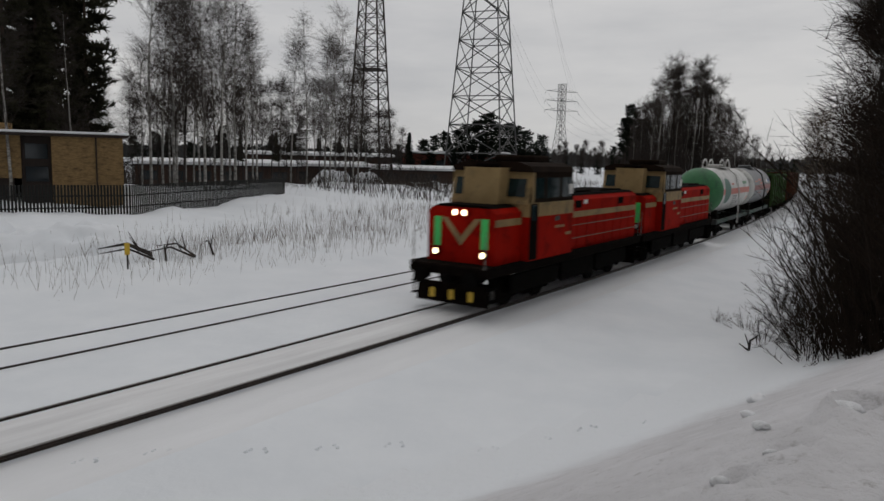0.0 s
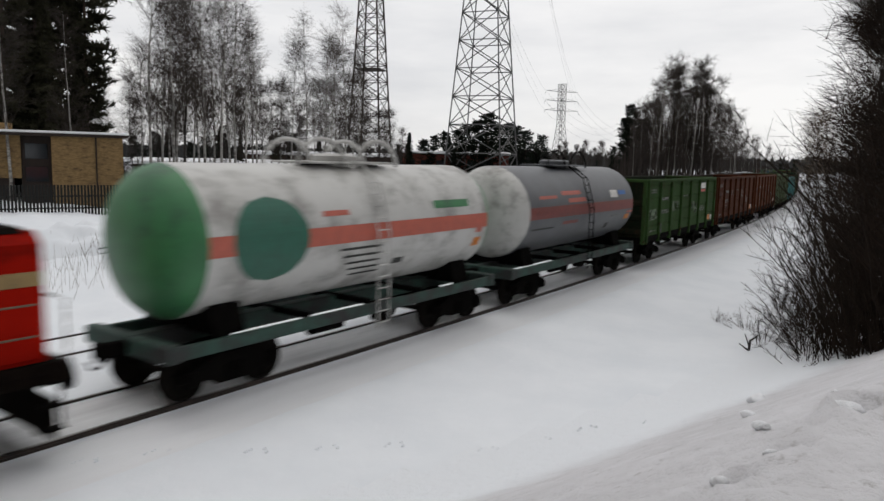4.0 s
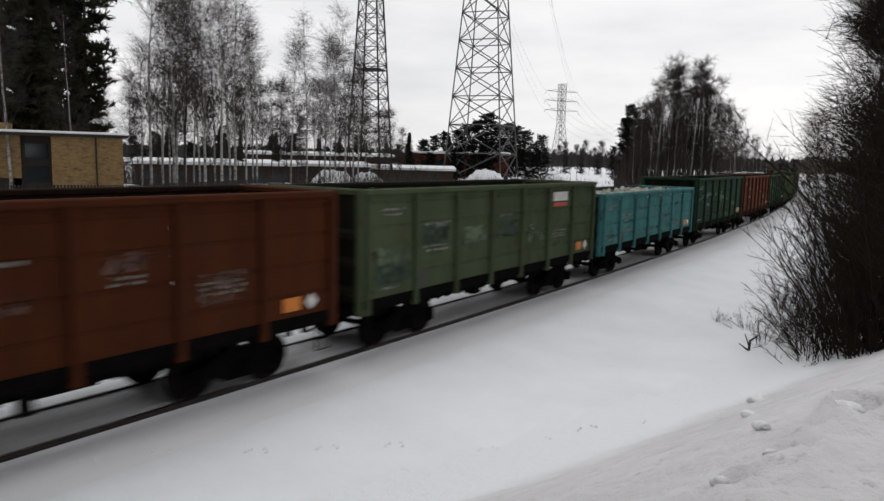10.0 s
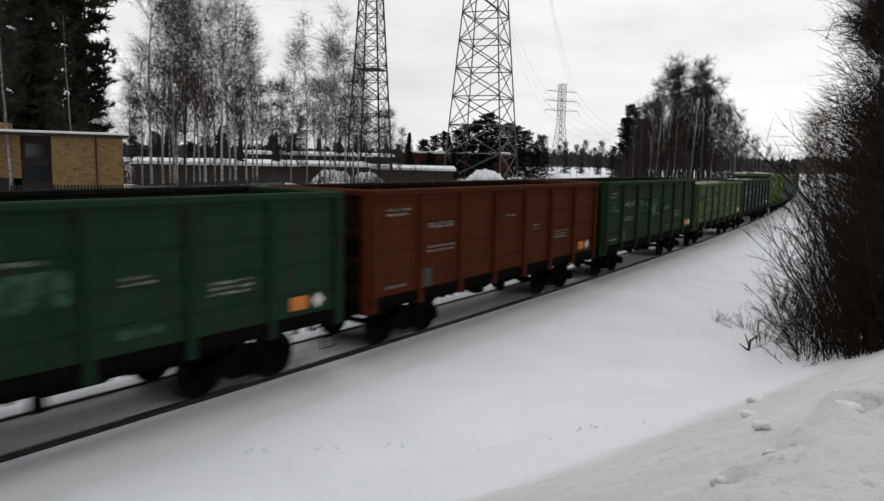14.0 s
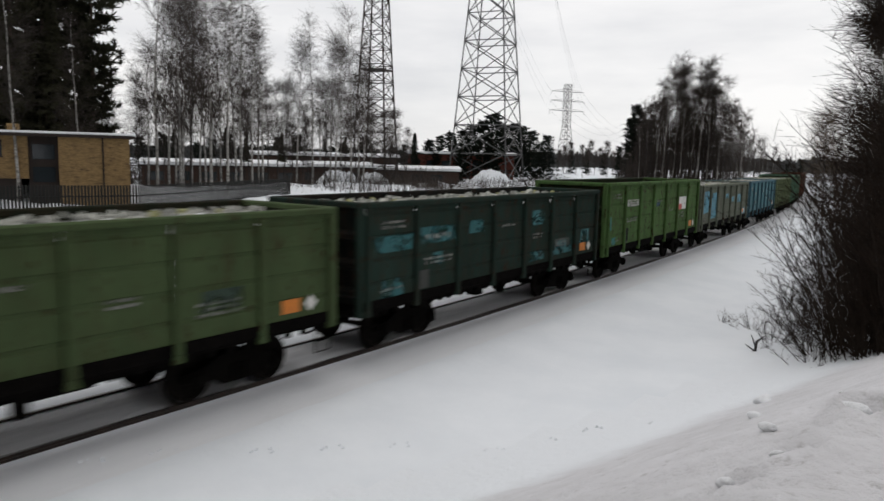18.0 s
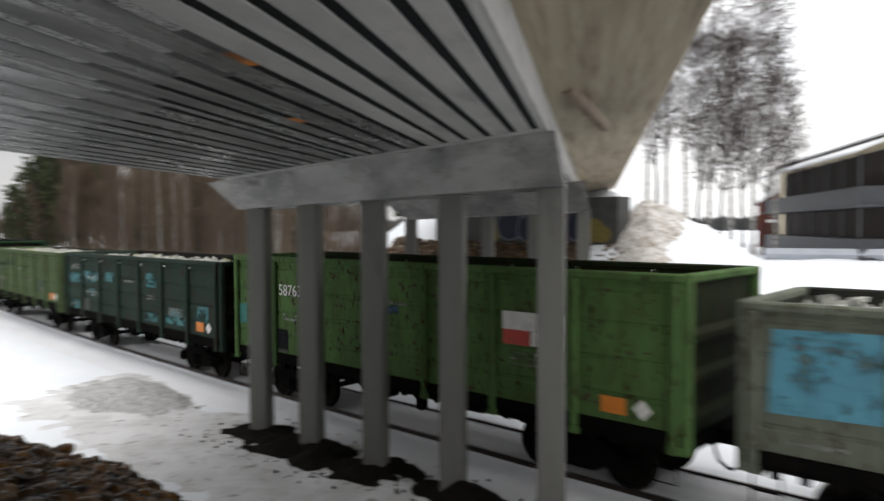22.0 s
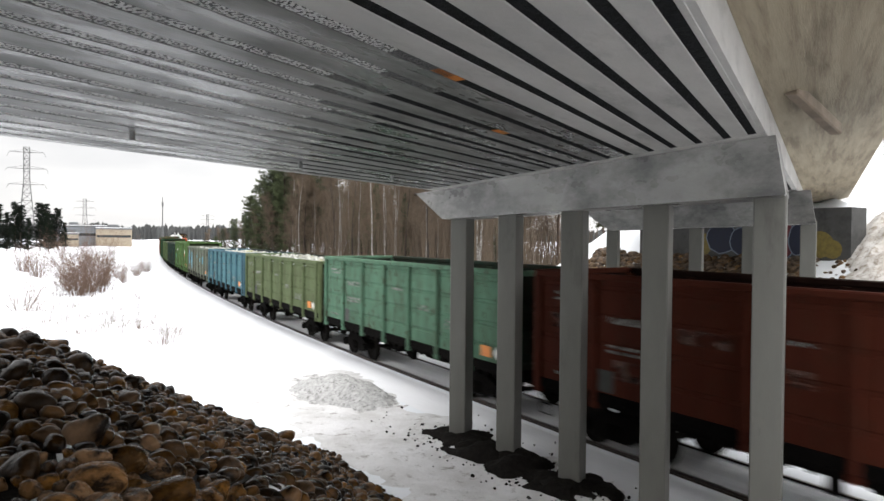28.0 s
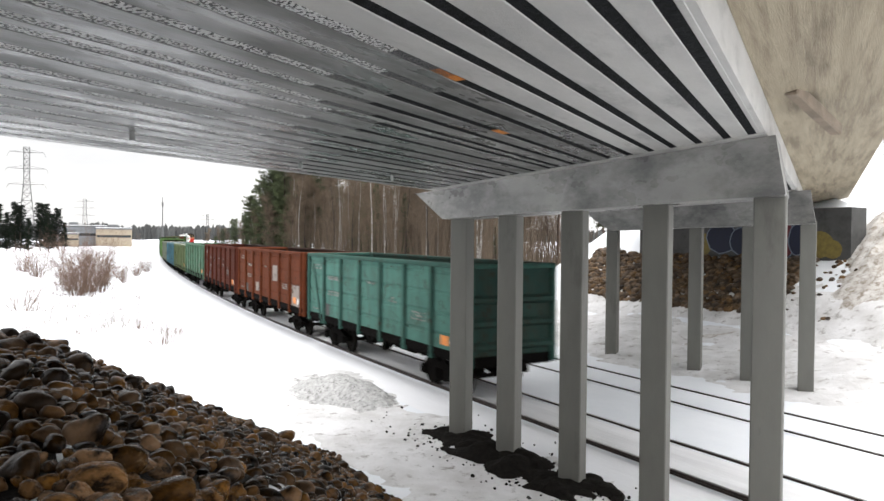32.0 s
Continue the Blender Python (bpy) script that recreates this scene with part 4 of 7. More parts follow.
        bars(g, posts[3] + 0.9, top - 0.9, 0.7, 0.14, 1, mm, y, seed + 4)
        bars(g, posts[4] + 0.9, top - 1.35, 0.6, 0.2, 2, mm, y, seed + 5)
        bars(g, posts[5] + 0.9, top - 1.7, 1.0, 0.3, 3, mm, y, seed + 6)
        mark(g, "sq", 0.42, 0.46, posts[1] + 0.32, 1.62, DARK_PLATE, y)
        mark(g, "pl", 0.46, 0.28, posts[6] + 0.75, 1.62, ORANGE, y - 0.004, "orange hazard plate")
        mark(g, "dm", 0.24, 0.24, posts[6] + 1.28, 1.62, WHITE, y - 0.004, "white diamond placard", 45)
    return g, posts, y, rnd


def patch(g, x, z, w, h, material, y, name="paint_patch"):
    ob = part(name, once(("patch", w, h), lambda: Shape().prism([(-w / 2, -h / 2), (w / 2, -h * 0.46), (w * 0.49, h / 2), (-w * 0.46, h * 0.47)], -0.004, 0.004, "y").mesh(name)), material, g)
    ob.location = (x, y, z)
    return ob


def tank_wagon(label, shell, frame_mat, stripe, kind):
    g = empty("tank_wagon", None, label, "tank wagon", "wagons of the train")
    zc, r, hl = 2.93, 1.5, 5.45
    prof = [(-hl, 0.02), (-hl + 0.04, 0.5), (-hl + 0.16, 0.95), (-hl + 0.34, 1.26), (-hl + 0.55, 1.43), (-hl + 0.75, r)]
    if kind == "white":
        ends, body = prof, [(-hl + 0.75, r), (-2.0, r), (2.0, r), (hl - 0.75, r)]
        part("tank_shell", Shape().lathe(body, 48, "x", (0, 0, zc)), shell, g, smooth=True)
        for k in (-1, 1):
            ob = part("tank_end", once("tend", lambda: Shape().lathe(ends, 48, "x", (0, 0, 0)).mesh("tank_end", True)), TANK_GREEN, g, "green domed tank end")
            ob.matrix_basis = pose(0, 0, zc, 0, 0, 0 if k < 0 else 180)
    else:
        part("tank_shell", Shape().lathe([(-hl + 0.75, r), (-2.0, r), (2.0, r), (hl - 0.75, r)], 48, "x", (0, 0, zc)), shell, g, smooth=True)
        for k in (-1, 1):
            ob = part("tank_end", once("tend", lambda: Shape().lathe(prof, 48, "x", (0, 0, 0)).mesh("tank_end", True)), TANK_WHITE, g, "white domed tank end")
            ob.matrix_basis = pose(0, 0, zc, 0, 0, 0 if k < 0 else 180)
    # stripe that follows the shell at mid height
    for k in (-1, 1):
        sh, n = Shape(), 0
        for a in (-0.13, -0.04, 0.05, 0.13):
            for x in (-hl + 0.75, hl - 0.75):
                sh.v.append((x, k * (r + 0.006) * math.cos(a), zc + (r + 0.006) * math.sin(a)))
        sh.f = [(2 * i, 2 * i + 1, 2 * i + 3, 2 * i + 2) for i in range(3)]
        part("stripe", sh, stripe, g, "painted stripe along the tank")

    def on_shell(x, a0, a1, w, material, label="", n=6, ellipse=False):
        sh = Shape()
        for i in range(n + 1):
            a = a0 + (a1 - a0) * i / n
            ww = w * (math.sqrt(max(0.0, 1 - (2 * i / n - 1) ** 2)) if ellipse else 1)
            for sx in (-1, 1):
                sh.v.append((x + sx * ww / 2, -(r + 0.010) * math.cos(a), zc + (r + 0.010) * math.sin(a)))
        sh.f = [(2 * i, 2 * i + 1, 2 * i + 3, 2 * i + 2) for i in range(n)]
        return part("marking", sh, material, g, label)
    if kind == "white":
        on_shell(-3.2, -0.55, 0.62, 1.9, TANK_DGREEN, "round dark green emblem", 16, True)
        on_shell(3.0, 0.28, 0.42, 1.6, TANK_GREEN)
        for i in range(5):
            on_shell(-0.6 + 0.1 * i, -0.25 - 0.12 * i, -0.21 - 0.12 * i, 1.4 - 0.1 * i, DARK_PLATE)
        on_shell(-1.4, 0.28, 0.36, 0.8, TANK_RED)
        on_shell(4.3, -0.5, -0.32, 0.34, ORANGE)
        on_shell(4.3, -0.22, -0.08, 0.3, TANK_RED)
        on_shell(0.9, -0.62, -0.5, 0.4, DARK_PLATE)
    else:
        on_shell(2.6, 0.22, 0.42, 0.75, WHITE, "white square label")
        on_shell(3.5, 0.28, 0.40, 0.8, BLUE_MARK)
        on_shell(-3.3, 0.30, 0.37, 1.3, TANK_RED)
        on_shell(-1.4, 0.36, 0.46, 1.6, TANK_RED)
        on_shell(-1.0, 0.18, 0.28, 1.5, TANK_RED)
        on_shell(-1.5, -0.32, -0.24, 1.3, TANK_DRED)
        on_shell(-3.6, -0.38, -0.34, 1.6, DARK_PLATE)
        on_shell(2.6, -0.30, -0.24, 1.0, MARK)
        on_shell(4.2, -0.42, -0.28, 0.5, ORANGE, "orange hazard plate")
        on_shell(4.4, -0.24, -0.18, 0.6, TANK_RED)
        on_shell(2.2, -0.62, -0.46, 0.35, DARK_PLATE)
    fr = Shape()
    for k in (-1, 1):
        fr.cbox((0, k * 1.25, 1.06), (11.0, 0.12, 0.26), 0.02)
        fr.cbox((k * 5.35, 0, 1.08), (0.3, 2.7, 0.34), 0.03)
    fr.cbox((0, 0, 1.08), (11.0, 0.34, 0.36), 0.03)
    part("frame", fr, frame_mat, g)
    for x in (-4.0, 4.0):
        part("saddle", Shape().prism([(-1.15, 1.2), (1.15, 1.2), (1.0, 1.75), (-1.0, 1.75)], x - 0.35, x + 0.35, "x"), BLACK, g)
    for x in (-2, 0, 2):
        part("cross_beam", Shape().cbox((x, 0, 1.22), (0.2, 2.4, 0.12), 0.02), BLACK, g)
    bt = Shape()
    bt.lathe([(-0.5, 0.17), (0.5, 0.17)], 12, "x", (-1.0, -0.7, 0.78)).cbox((0.8, -0.8, 0.78), (0.4, 0.3, 0.35), 0.04).tube([(-3, -0.5, 0.75), (3, -0.5, 0.7)], 0.03, 6)
    part("brake_gear", bt, BLACK, g)
    # fittings on top: domes, guard arches and a walkway
    top = Shape()
    top.lathe([(4.35, 0.55), (4.62, 0.55), (4.68, 0.45)], 20, "z", (0, 0, 0)).cbox((0, 0, 4.47), (2.8, 1.3, 0.05), 0.01)
    part("dome", top, shell, g)
    for x in (-0.95, 0.95):
        for yy in (-0.55, 0.55):
            pts = [(x + 0.75 * math.cos(a), yy, 4.38 + 0.62 * math.sin(a)) for a in np.linspace(0, math.pi, 11)]
            part("guard_arch", Shape().tube(pts, 0.055 if kind == "white" else 0.03, 6), shell if kind == "white" else BLACK, g)
    lad = Shape()
    for o in (-0.2, 0.2):
        lad.tube([(o, -1.62, 0.7), (o, -1.62, 2.9), (o, -1.30, 4.0), (o, -0.7, 4.45)], 0.022, 5)
    for i in range(13):
        z = 0.8 + i * 0.27
        yy = -1.62 if z < 2.9 else -1.62 + (z - 2.9) * 0.30
        lad.tube([(-0.2, yy, z), (0.2, yy, z)], 0.016, 5)
    part("ladder", lad, shell if kind == "white" else BLACK, g)
    for k in (-1, 1):
        bogie(g, k * 3.9)
        coupler(g, k * 5.46, k)
    return g


def loco(label):
    g = empty("diesel_locomotive", None, label, "locomotive", "locomotives of the train")
    part("frame", Shape().cbox((0, 0, 1.28), (13.3, 2.86, 0.30), 0.04).cbox((0, 0, 1.02), (12.6, 1.1, 0.3), 0.03), LOCO_DARK, g)
    part("valance", Shape().cbox((0.0, -1.42, 1.38), (13.2, 0.05, 0.16), 0.01).cbox((0.0, 1.42, 1.38), (13.2, 0.05, 0.16), 0.01), LOCO_DARK, g)

    def hood(x0, x1, hw, z1, chamfer):
        return Shape().prism([(-hw, 1.44), (hw, 1.44), (hw, z1 - chamfer), (hw - chamfer * 1.3, z1), (-hw + chamfer * 1.3, z1), (-hw, z1 - chamfer)], x0, x1, "x")
    HW = 1.22
    part("short_hood", hood(-5.95, -4.31, HW, 3.02, 0.14), LOCO_RED, g, "red short hood")
    part("short_hood_top", Shape().prism([(-HW + 0.18, 3.022), (HW - 0.18, 3.022), (HW - 0.4, 3.10), (-HW + 0.4, 3.10)], -5.9, -4.32, "x"), LOCO_DARK, g, "dark hood top")
    lh = part("long_hood", hood(-0.95, 6.35, HW, 3.26, 0.16), LOCO_RED, g, "red engine hood")
    part("hood_roof", Shape().prism([(-HW + 0.16, 3.24), (HW - 0.16, 3.24), (HW - 0.30, 3.31), (-HW + 0.30, 3.31)], -0.94, 6.2, "x").prism([(-0.5, 3.30), (2.6, 3.30), (2.2, 3.38), (0.0, 3.38)], -0.7, 0.7, "y").prism([(3.2, 3.30), (6.0, 3.30), (5.6, 3.37), (3.6, 3.37)], -0.7, 0.7, "y"),
         LOCO_DARK, g, "sooty hood roof with vents")
    for x0, x1, n in ((-5.952, -4.32, 1), (-0.94, 6.352, 1)):
        for k in (-1, 1):
            part("stripe", Shape().cbox(((x0 + x1) / 2, k * (HW + 0.004), 2.62), (x1 - x0, 0.012, 0.20), 0.003), LOCO_CREAM, g, "cream stripe")
    # doors, vents and rails on the engine hood
    for i in range(8):
        x = -0.45 + i * 0.9
        part("hood_door", Shape().cbox((x, -HW - 0.006, 2.0), (0.80, 0.02, 1.02), 0.006), LOCO_RED, lh)
    for x in (0.1, 4.4):
        part("vent", Shape().cbox((x, -HW - 0.012, 2.96), (0.55, 0.03, 0.24), 0.006), LOCO_DARK, lh, "dark vent")
    for z in (2.28, 1.84):
        part("handrail", Shape().tube([(-0.9, -HW - 0.10, z), (6.2, -HW - 0.10, z)], 0.016, 5), RAIL_PALE, g, "worn pale handrail")
    # cab
    part("cab_side", Shape().prism([(-4.30, 1.44), (-0.96, 1.44), (-0.96, 2.74), (-4.30, 2.74)], -1.50, 1.50, "y"), LOCO_RED, g, "red cab side")
    part("cab_band", Shape().cbox((-2.63, 0, 2.94), (3.34, 3.006, 0.42), 0.01), LOCO_CREAM, g, "cream cab waist")
    up = Shape().prism([(-4.29, 3.14), (-0.97, 3.14), (-1.12, 4.05), (-4.06, 4.05)], -1.48, 1.48, "y")
    part("cab_upper", up, LOCO_ROOF, g, "dark cab window band")
    part("cab_front", Shape().prism([(-4.33, 3.10), (-4.29, 3.10), (-4.05, 4.06), (-4.09, 4.06)], -1.46, 1.46, "y"), LOCO_CREAM, g, "cream cab front")
    part("cab_rear", Shape().prism([(-0.97, 3.12), (-0.93, 3.12), (-1.08, 4.06), (-1.12, 4.06)], -1.1, 1.1, "y"), LOCO_CREAM, g, "cream cab rear")
    roof = Shape().prism([(-1.52, 4.05), (1.52, 4.05), (1.42, 4.22), (1.0, 4.34), (-1.0, 4.34), (-1.42, 4.22)], -4.21, -1.0, "x")
    roof.cbox((-2.1, 0, 4.44), (1.3, 1.5, 0.22), 0.05)
    part("cab_roof", roof, LOCO_ROOF, g, "dark brown cab roof")
    part("exhaust_casing", Shape().prism([(-4.92, 3.06), (-4.26, 3.06), (-4.04, 4.16), (-4.78, 4.16)], -0.66, 0.66, "y"), LOCO_CREAM, g, "cream exhaust casing before the cab")
    part("exhaust_stack", Shape().cbox((-4.38, 0, 4.22), (0.5, 0.7, 0.16), 0.03), LOCO_DARK, g)
    for k in (-1, 1):
        for x, w in ((-3.62, 0.62), (-2.62, 0.92), (-1.55, 0.78)):
            part("window", Shape().cbox((x, k * 1.485, 3.58), (w, 0.02, 0.62), 0.006), CAB_GLASS, g, "cab side window")
        part("cab_pillar", Shape().cbox((-4.08, k * 1.487, 3.58), (0.16, 0.02, 0.92), 0.004), LOCO_CREAM, g)
        # flat plate; the door recess's shade is put into its dark colour
        part("cab_door", Shape().cbox((-4.0, k * 1.503, 2.3), (0.56, 0.02, 1.66), 0.006), LOCO_DARK, g, "dark plate painting the shade of the cab door recess")
        part("door_window", Shape().cbox((-4.0, k * 1.515, 2.85), (0.34, 0.02, 0.46), 0.01), CAB_GLASS, g)
        part("window", Shape().prism([(-0.30, -0.28), (0.34, -0.28), (0.34, 0.3), (-0.30, 0.3)], 0, 0.02, "x"), CAB_GLASS, g, "cab front window").matrix_basis = pose(-4.245, k * 1.0, 3.58, 0, 14, 0)
        part("window", Shape().prism([(-0.42, -0.28), (0.42, -0.28), (0.42, 0.3), (-0.42, 0.3)], -0.02, 0, "x"), CAB_GLASS, g, "cab rear window").matrix_basis = pose(-1.005, k * 0.55, 3.58, 0, -9, 0)
    part("cab_hood_slope", Shape().prism([(-0.95, 2.76), (-0.36, 2.76), (-0.36, 3.25), (-0.93, 3.92)], -1.05, 1.05, "y"), LOCO_ROOF, g, "sloping casing behind the cab")
    mark(g, "roof_sign", 0.34, 0.34, -1.22, 3.52, WHITE, -1.50, "white paper in the cab window")
    mark(g, "roof_sign2", 0.36, 0.16, 0.75, 3.02, WHITE, -HW - 0.012, "small white plate on the hood")
    bars(g, -2.0, 2.36, 0.8, 0.16, 1, LOCO_CREAM, -1.506, 77)
    mark(g, "plate", 0.36, 0.16, -2.25, 2.62, DARK_PLATE, -1.506, "dark maker's plate")
    mark(g, "plate2", 0.4, 0.10, -1.35, 2.1, LOCO_CREAM, -1.506)
    # front and rear faces
    for k, xf, xb in ((-1, -5.952, -6.352), (1, 6.352, 6.352)):
        for y in (-0.86, 0.86):
            part("marker_panel", Shape().cbox((xf + k * 0.006, y, 2.30), (0.02, 0.26, 0.86), 0.006), LOCO_GREEN, g, "bright green marker panel")
            part("lamp_housing", Shape().lathe([(xf, 0.13), (xf + k * 0.10, 0.13), (xf + k * 0.11, 0.11)], 16, "x", (0, y, 1.72)), LOCO_DARK, g)
            part("buffer", Shape().lathe([(k * 6.4, 0.12), (k * 6.75, 0.12), (k * 6.76, 0.24), (k * 6.82, 0.25), (k * 6.83, 0.2)], 18, "x", (0, y * 1.03, 1.06)), BLACK, g, "round steel buffer")
            part("step", Shape().tube([(k * 6.45, y * 1.6, 1.3), (k * 6.45, y * 1.6, 0.4), (k * 6.1, y * 1.6, 0.4), (k * 6.1, y * 1.6, 1.3)], 0.03, 5).cbox((k * 6.27, y * 1.6, 0.42), (0.4, 0.2, 0.04), 0.01)
                 .cbox((k * 6.27, y * 1.6, 0.8), (0.4, 0.2, 0.04), 0.01), BLACK, g)
            part("grab_rail", Shape().tube([(k * 6.62, y * 1.5, 1.3), (k * 6.62, y * 1.5, 2.3), (k * 6.35, y * 1.35, 2.4)], 0.022, 5), MARK, g, "pale grab rail")
        v = Shape().prism([(-0.72, 2.72), (-0.5, 2.72), (0, 2.2), (0.5, 2.72), (0.72, 2.72), (0, 1.92)], xf - 0.008, xf + 0.008, "x")
        part("chevron", v, LOCO_CREAM, g, "cream chevron on the nose")
        part("lamp_housing", Shape().cbox((xf + k * 0.04, 0, 2.88), (0.12, 0.62, 0.2), 0.03), LOCO_RED, g)
        pl = Shape().prism([(-1.3, 0.22), (1.3, 0.22), (1.25, 0.85), (-1.25, 0.85)], xb + k * 0.02 - 0.04, xb + k * 0.02 + 0.04, "x")
        part("snow_plough", pl, LOCO_DARK, g, "dark snow plough with yellow marks")
        for y in (-0.7, 0.0, 0.7):
            part("plough_mark", Shape().box((xb + k * 0.066, y, 0.5), (0.008, 0.2, 0.3)), YELLOW_PAINT, g)
        part("drawbar", Shape().cbox((k * 6.55, 0, 1.04), (0.5, 0.24, 0.28), 0.04), BLACK, g)
    for y, z, rr in ((-0.17, 2.88, 0.085), (0.17, 2.88, 0.085), (-0.86, 1.72, 0.085), (0.86, 1.72, 0.085)):
        xl = -5.952 - (0.112 if z < 2 else 0.105)
        part("headlamp", Shape().lathe([(xl, rr), (xl - 0.02, rr * 0.85)], 16, "x", (0, y, z)), LAMP if label.startswith("leading") else WHITE, g, "lit headlamp" if label.startswith("leading") else "unlit headlamp")
    # added black boxes fill the underfloor gaps where shade should lie
    for k in (-1, 1):
        part("side_skirt", Shape().cbox((0.1, k * 1.28, 0.84), (2.9, 0.12, 0.84), 0.04).cbox((-3.4, k * 1.30, 0.78), (3.3, 0.10, 0.62), 0.05).cbox((3.4, k * 1.30, 0.78), (3.3, 0.10, 0.62), 0.05), BLACK, g, "added black frames and boxes that stand in for underfloor shade")
    part("fuel_tank", Shape().cbox((0.2, 0, 0.72), (2.6, 2.5, 0.62), 0.08), mat("tank_box", (0.045, 0.045, 0.045), None, 3, 0.8, spec=0.1), g, "grey underfloor tank")
    # the body stands a little taller over the frame
    for ob in g.children_recursive:
        if ob.location.length > 0.01:
            ob.location.z = max(ob.location.z, 1.44 + (ob.location.z - 1.44) * 1.08)
        else:
            for v in ob.data.vertices:
                v.co.z = max(v.co.z, 1.44 + (v.co.z - 1.44) * 1.08)
    for k in (-1, 1):
        bogie(g, k * 3.4, 2.2, 0.50, BLACK)
    return g


# the train, front to rear: (thing, distance of its middle behind the leader's front)
TRAIN, SIZE = [], 0.979
GONDOLA_PITCH = 13.625
GREEN, LGREEN, DGREEN, BROWN, ORED, TURQ = (0.032, 0.068, 0.020), (0.068, 0.090, 0.048), (0.013, 0.040, 0.021), (0.060, 0.0165, 0.0055), (0.078, 0.019, 0.006), (0.060, 0.195, 0.195)


def joined(thing_, s_mid):
    TRAIN.append((thing_, s_mid))


def wagon_s(n):
    """Where the n-th gondola's middle stands when the clock shows 20 s."""
    return 4.195 + 6.36 + GONDOLA_PITCH * (n - 11)


LEAD = wagon_s(1) - GONDOLA_PITCH / 2
joined(loco("leading red and cream diesel locomotive with lit headlamps"), LEAD - 2 * 11.77 - 13.95 - 7.0)
joined(loco("second red and cream diesel locomotive with green markers"), LEAD - 2 * 11.77 - 7.6)
joined(tank_wagon("white gas tank wagon with green ends and red stripe", TANK_WHITE, GREEN_FRAME, TANK_RED, "white"), LEAD - 1.5 * 11.77)
joined(tank_wagon("dull grey tank wagon with maroon stripe and white ends", TANK_GREY, GREEN_FRAME, TANK_DRED, "grey"), LEAD - 0.5 * 11.77)
specs = [
    ("grass-green open wagon with faded white lettering", GREEN, 3.80, None, None),
    ("rusty brown-red open wagon with pale stencil patches", BROWN, 3.78, None, None),
    ("rusty red open wagon with worn white stencils", (0.066, 0.0185, 0.006), 3.78, None, None),
    ("pale moss-green open wagon with dark repainted patches", LGREEN, 3.78, None, None),
    ("turquoise open wagon with snowy load and peeling paint", TURQ, 3.36, 0.22, None),
    ("dark green open wagon with brighter green patches", DGREEN, 3.76, None, None),
    ("orange-red rusty open wagon", ORED, 3.76, None, None),
    ("dark green open wagon with white lettering", (0.012, 0.040, 0.019), 3.76, None, None),
    ("moss-green open wagon with snowy load", (0.066, 0.096, 0.043), 3.50, 0.2, None),
    ("dark grey-green open wagon with teal patches and scrap load", (0.019, 0.036, 0.028), 3.56, 0.15, None),
    ("bright green open wagon with chipped rusty paint", (0.080, 0.150, 0.050), 3.74, None, None),
    ("grey-green open wagon with large blue patches and scrap load", (0.135, 0.15, 0.115), 3.46, 0.20, None),
    ("blue open wagon with scrap load", (0.072, 0.165, 0.185), 3.48, 0.20, (0.055, 0.12, 0.15)),
    ("olive-green open wagon with snowy scrap load", (0.098, 0.125, 0.062), 3.48, 0.24, None),
    ("mint-green open wagon with faded lettering", (0.085, 0.165, 0.110), 3.66, None, None),
    ("brown-red open wagon with pale stencils", (0.066, 0.0165, 0.009), 3.74, None, None),
    ("orange-brown open wagon with bare repaired patches", (0.105, 0.029, 0.012), 3.74, None, None),
    ("pale turquoise-green open wagon with braced corner", (0.066, 0.155, 0.128), 3.74, None, (0.036, 0.088, 0.072)),
]
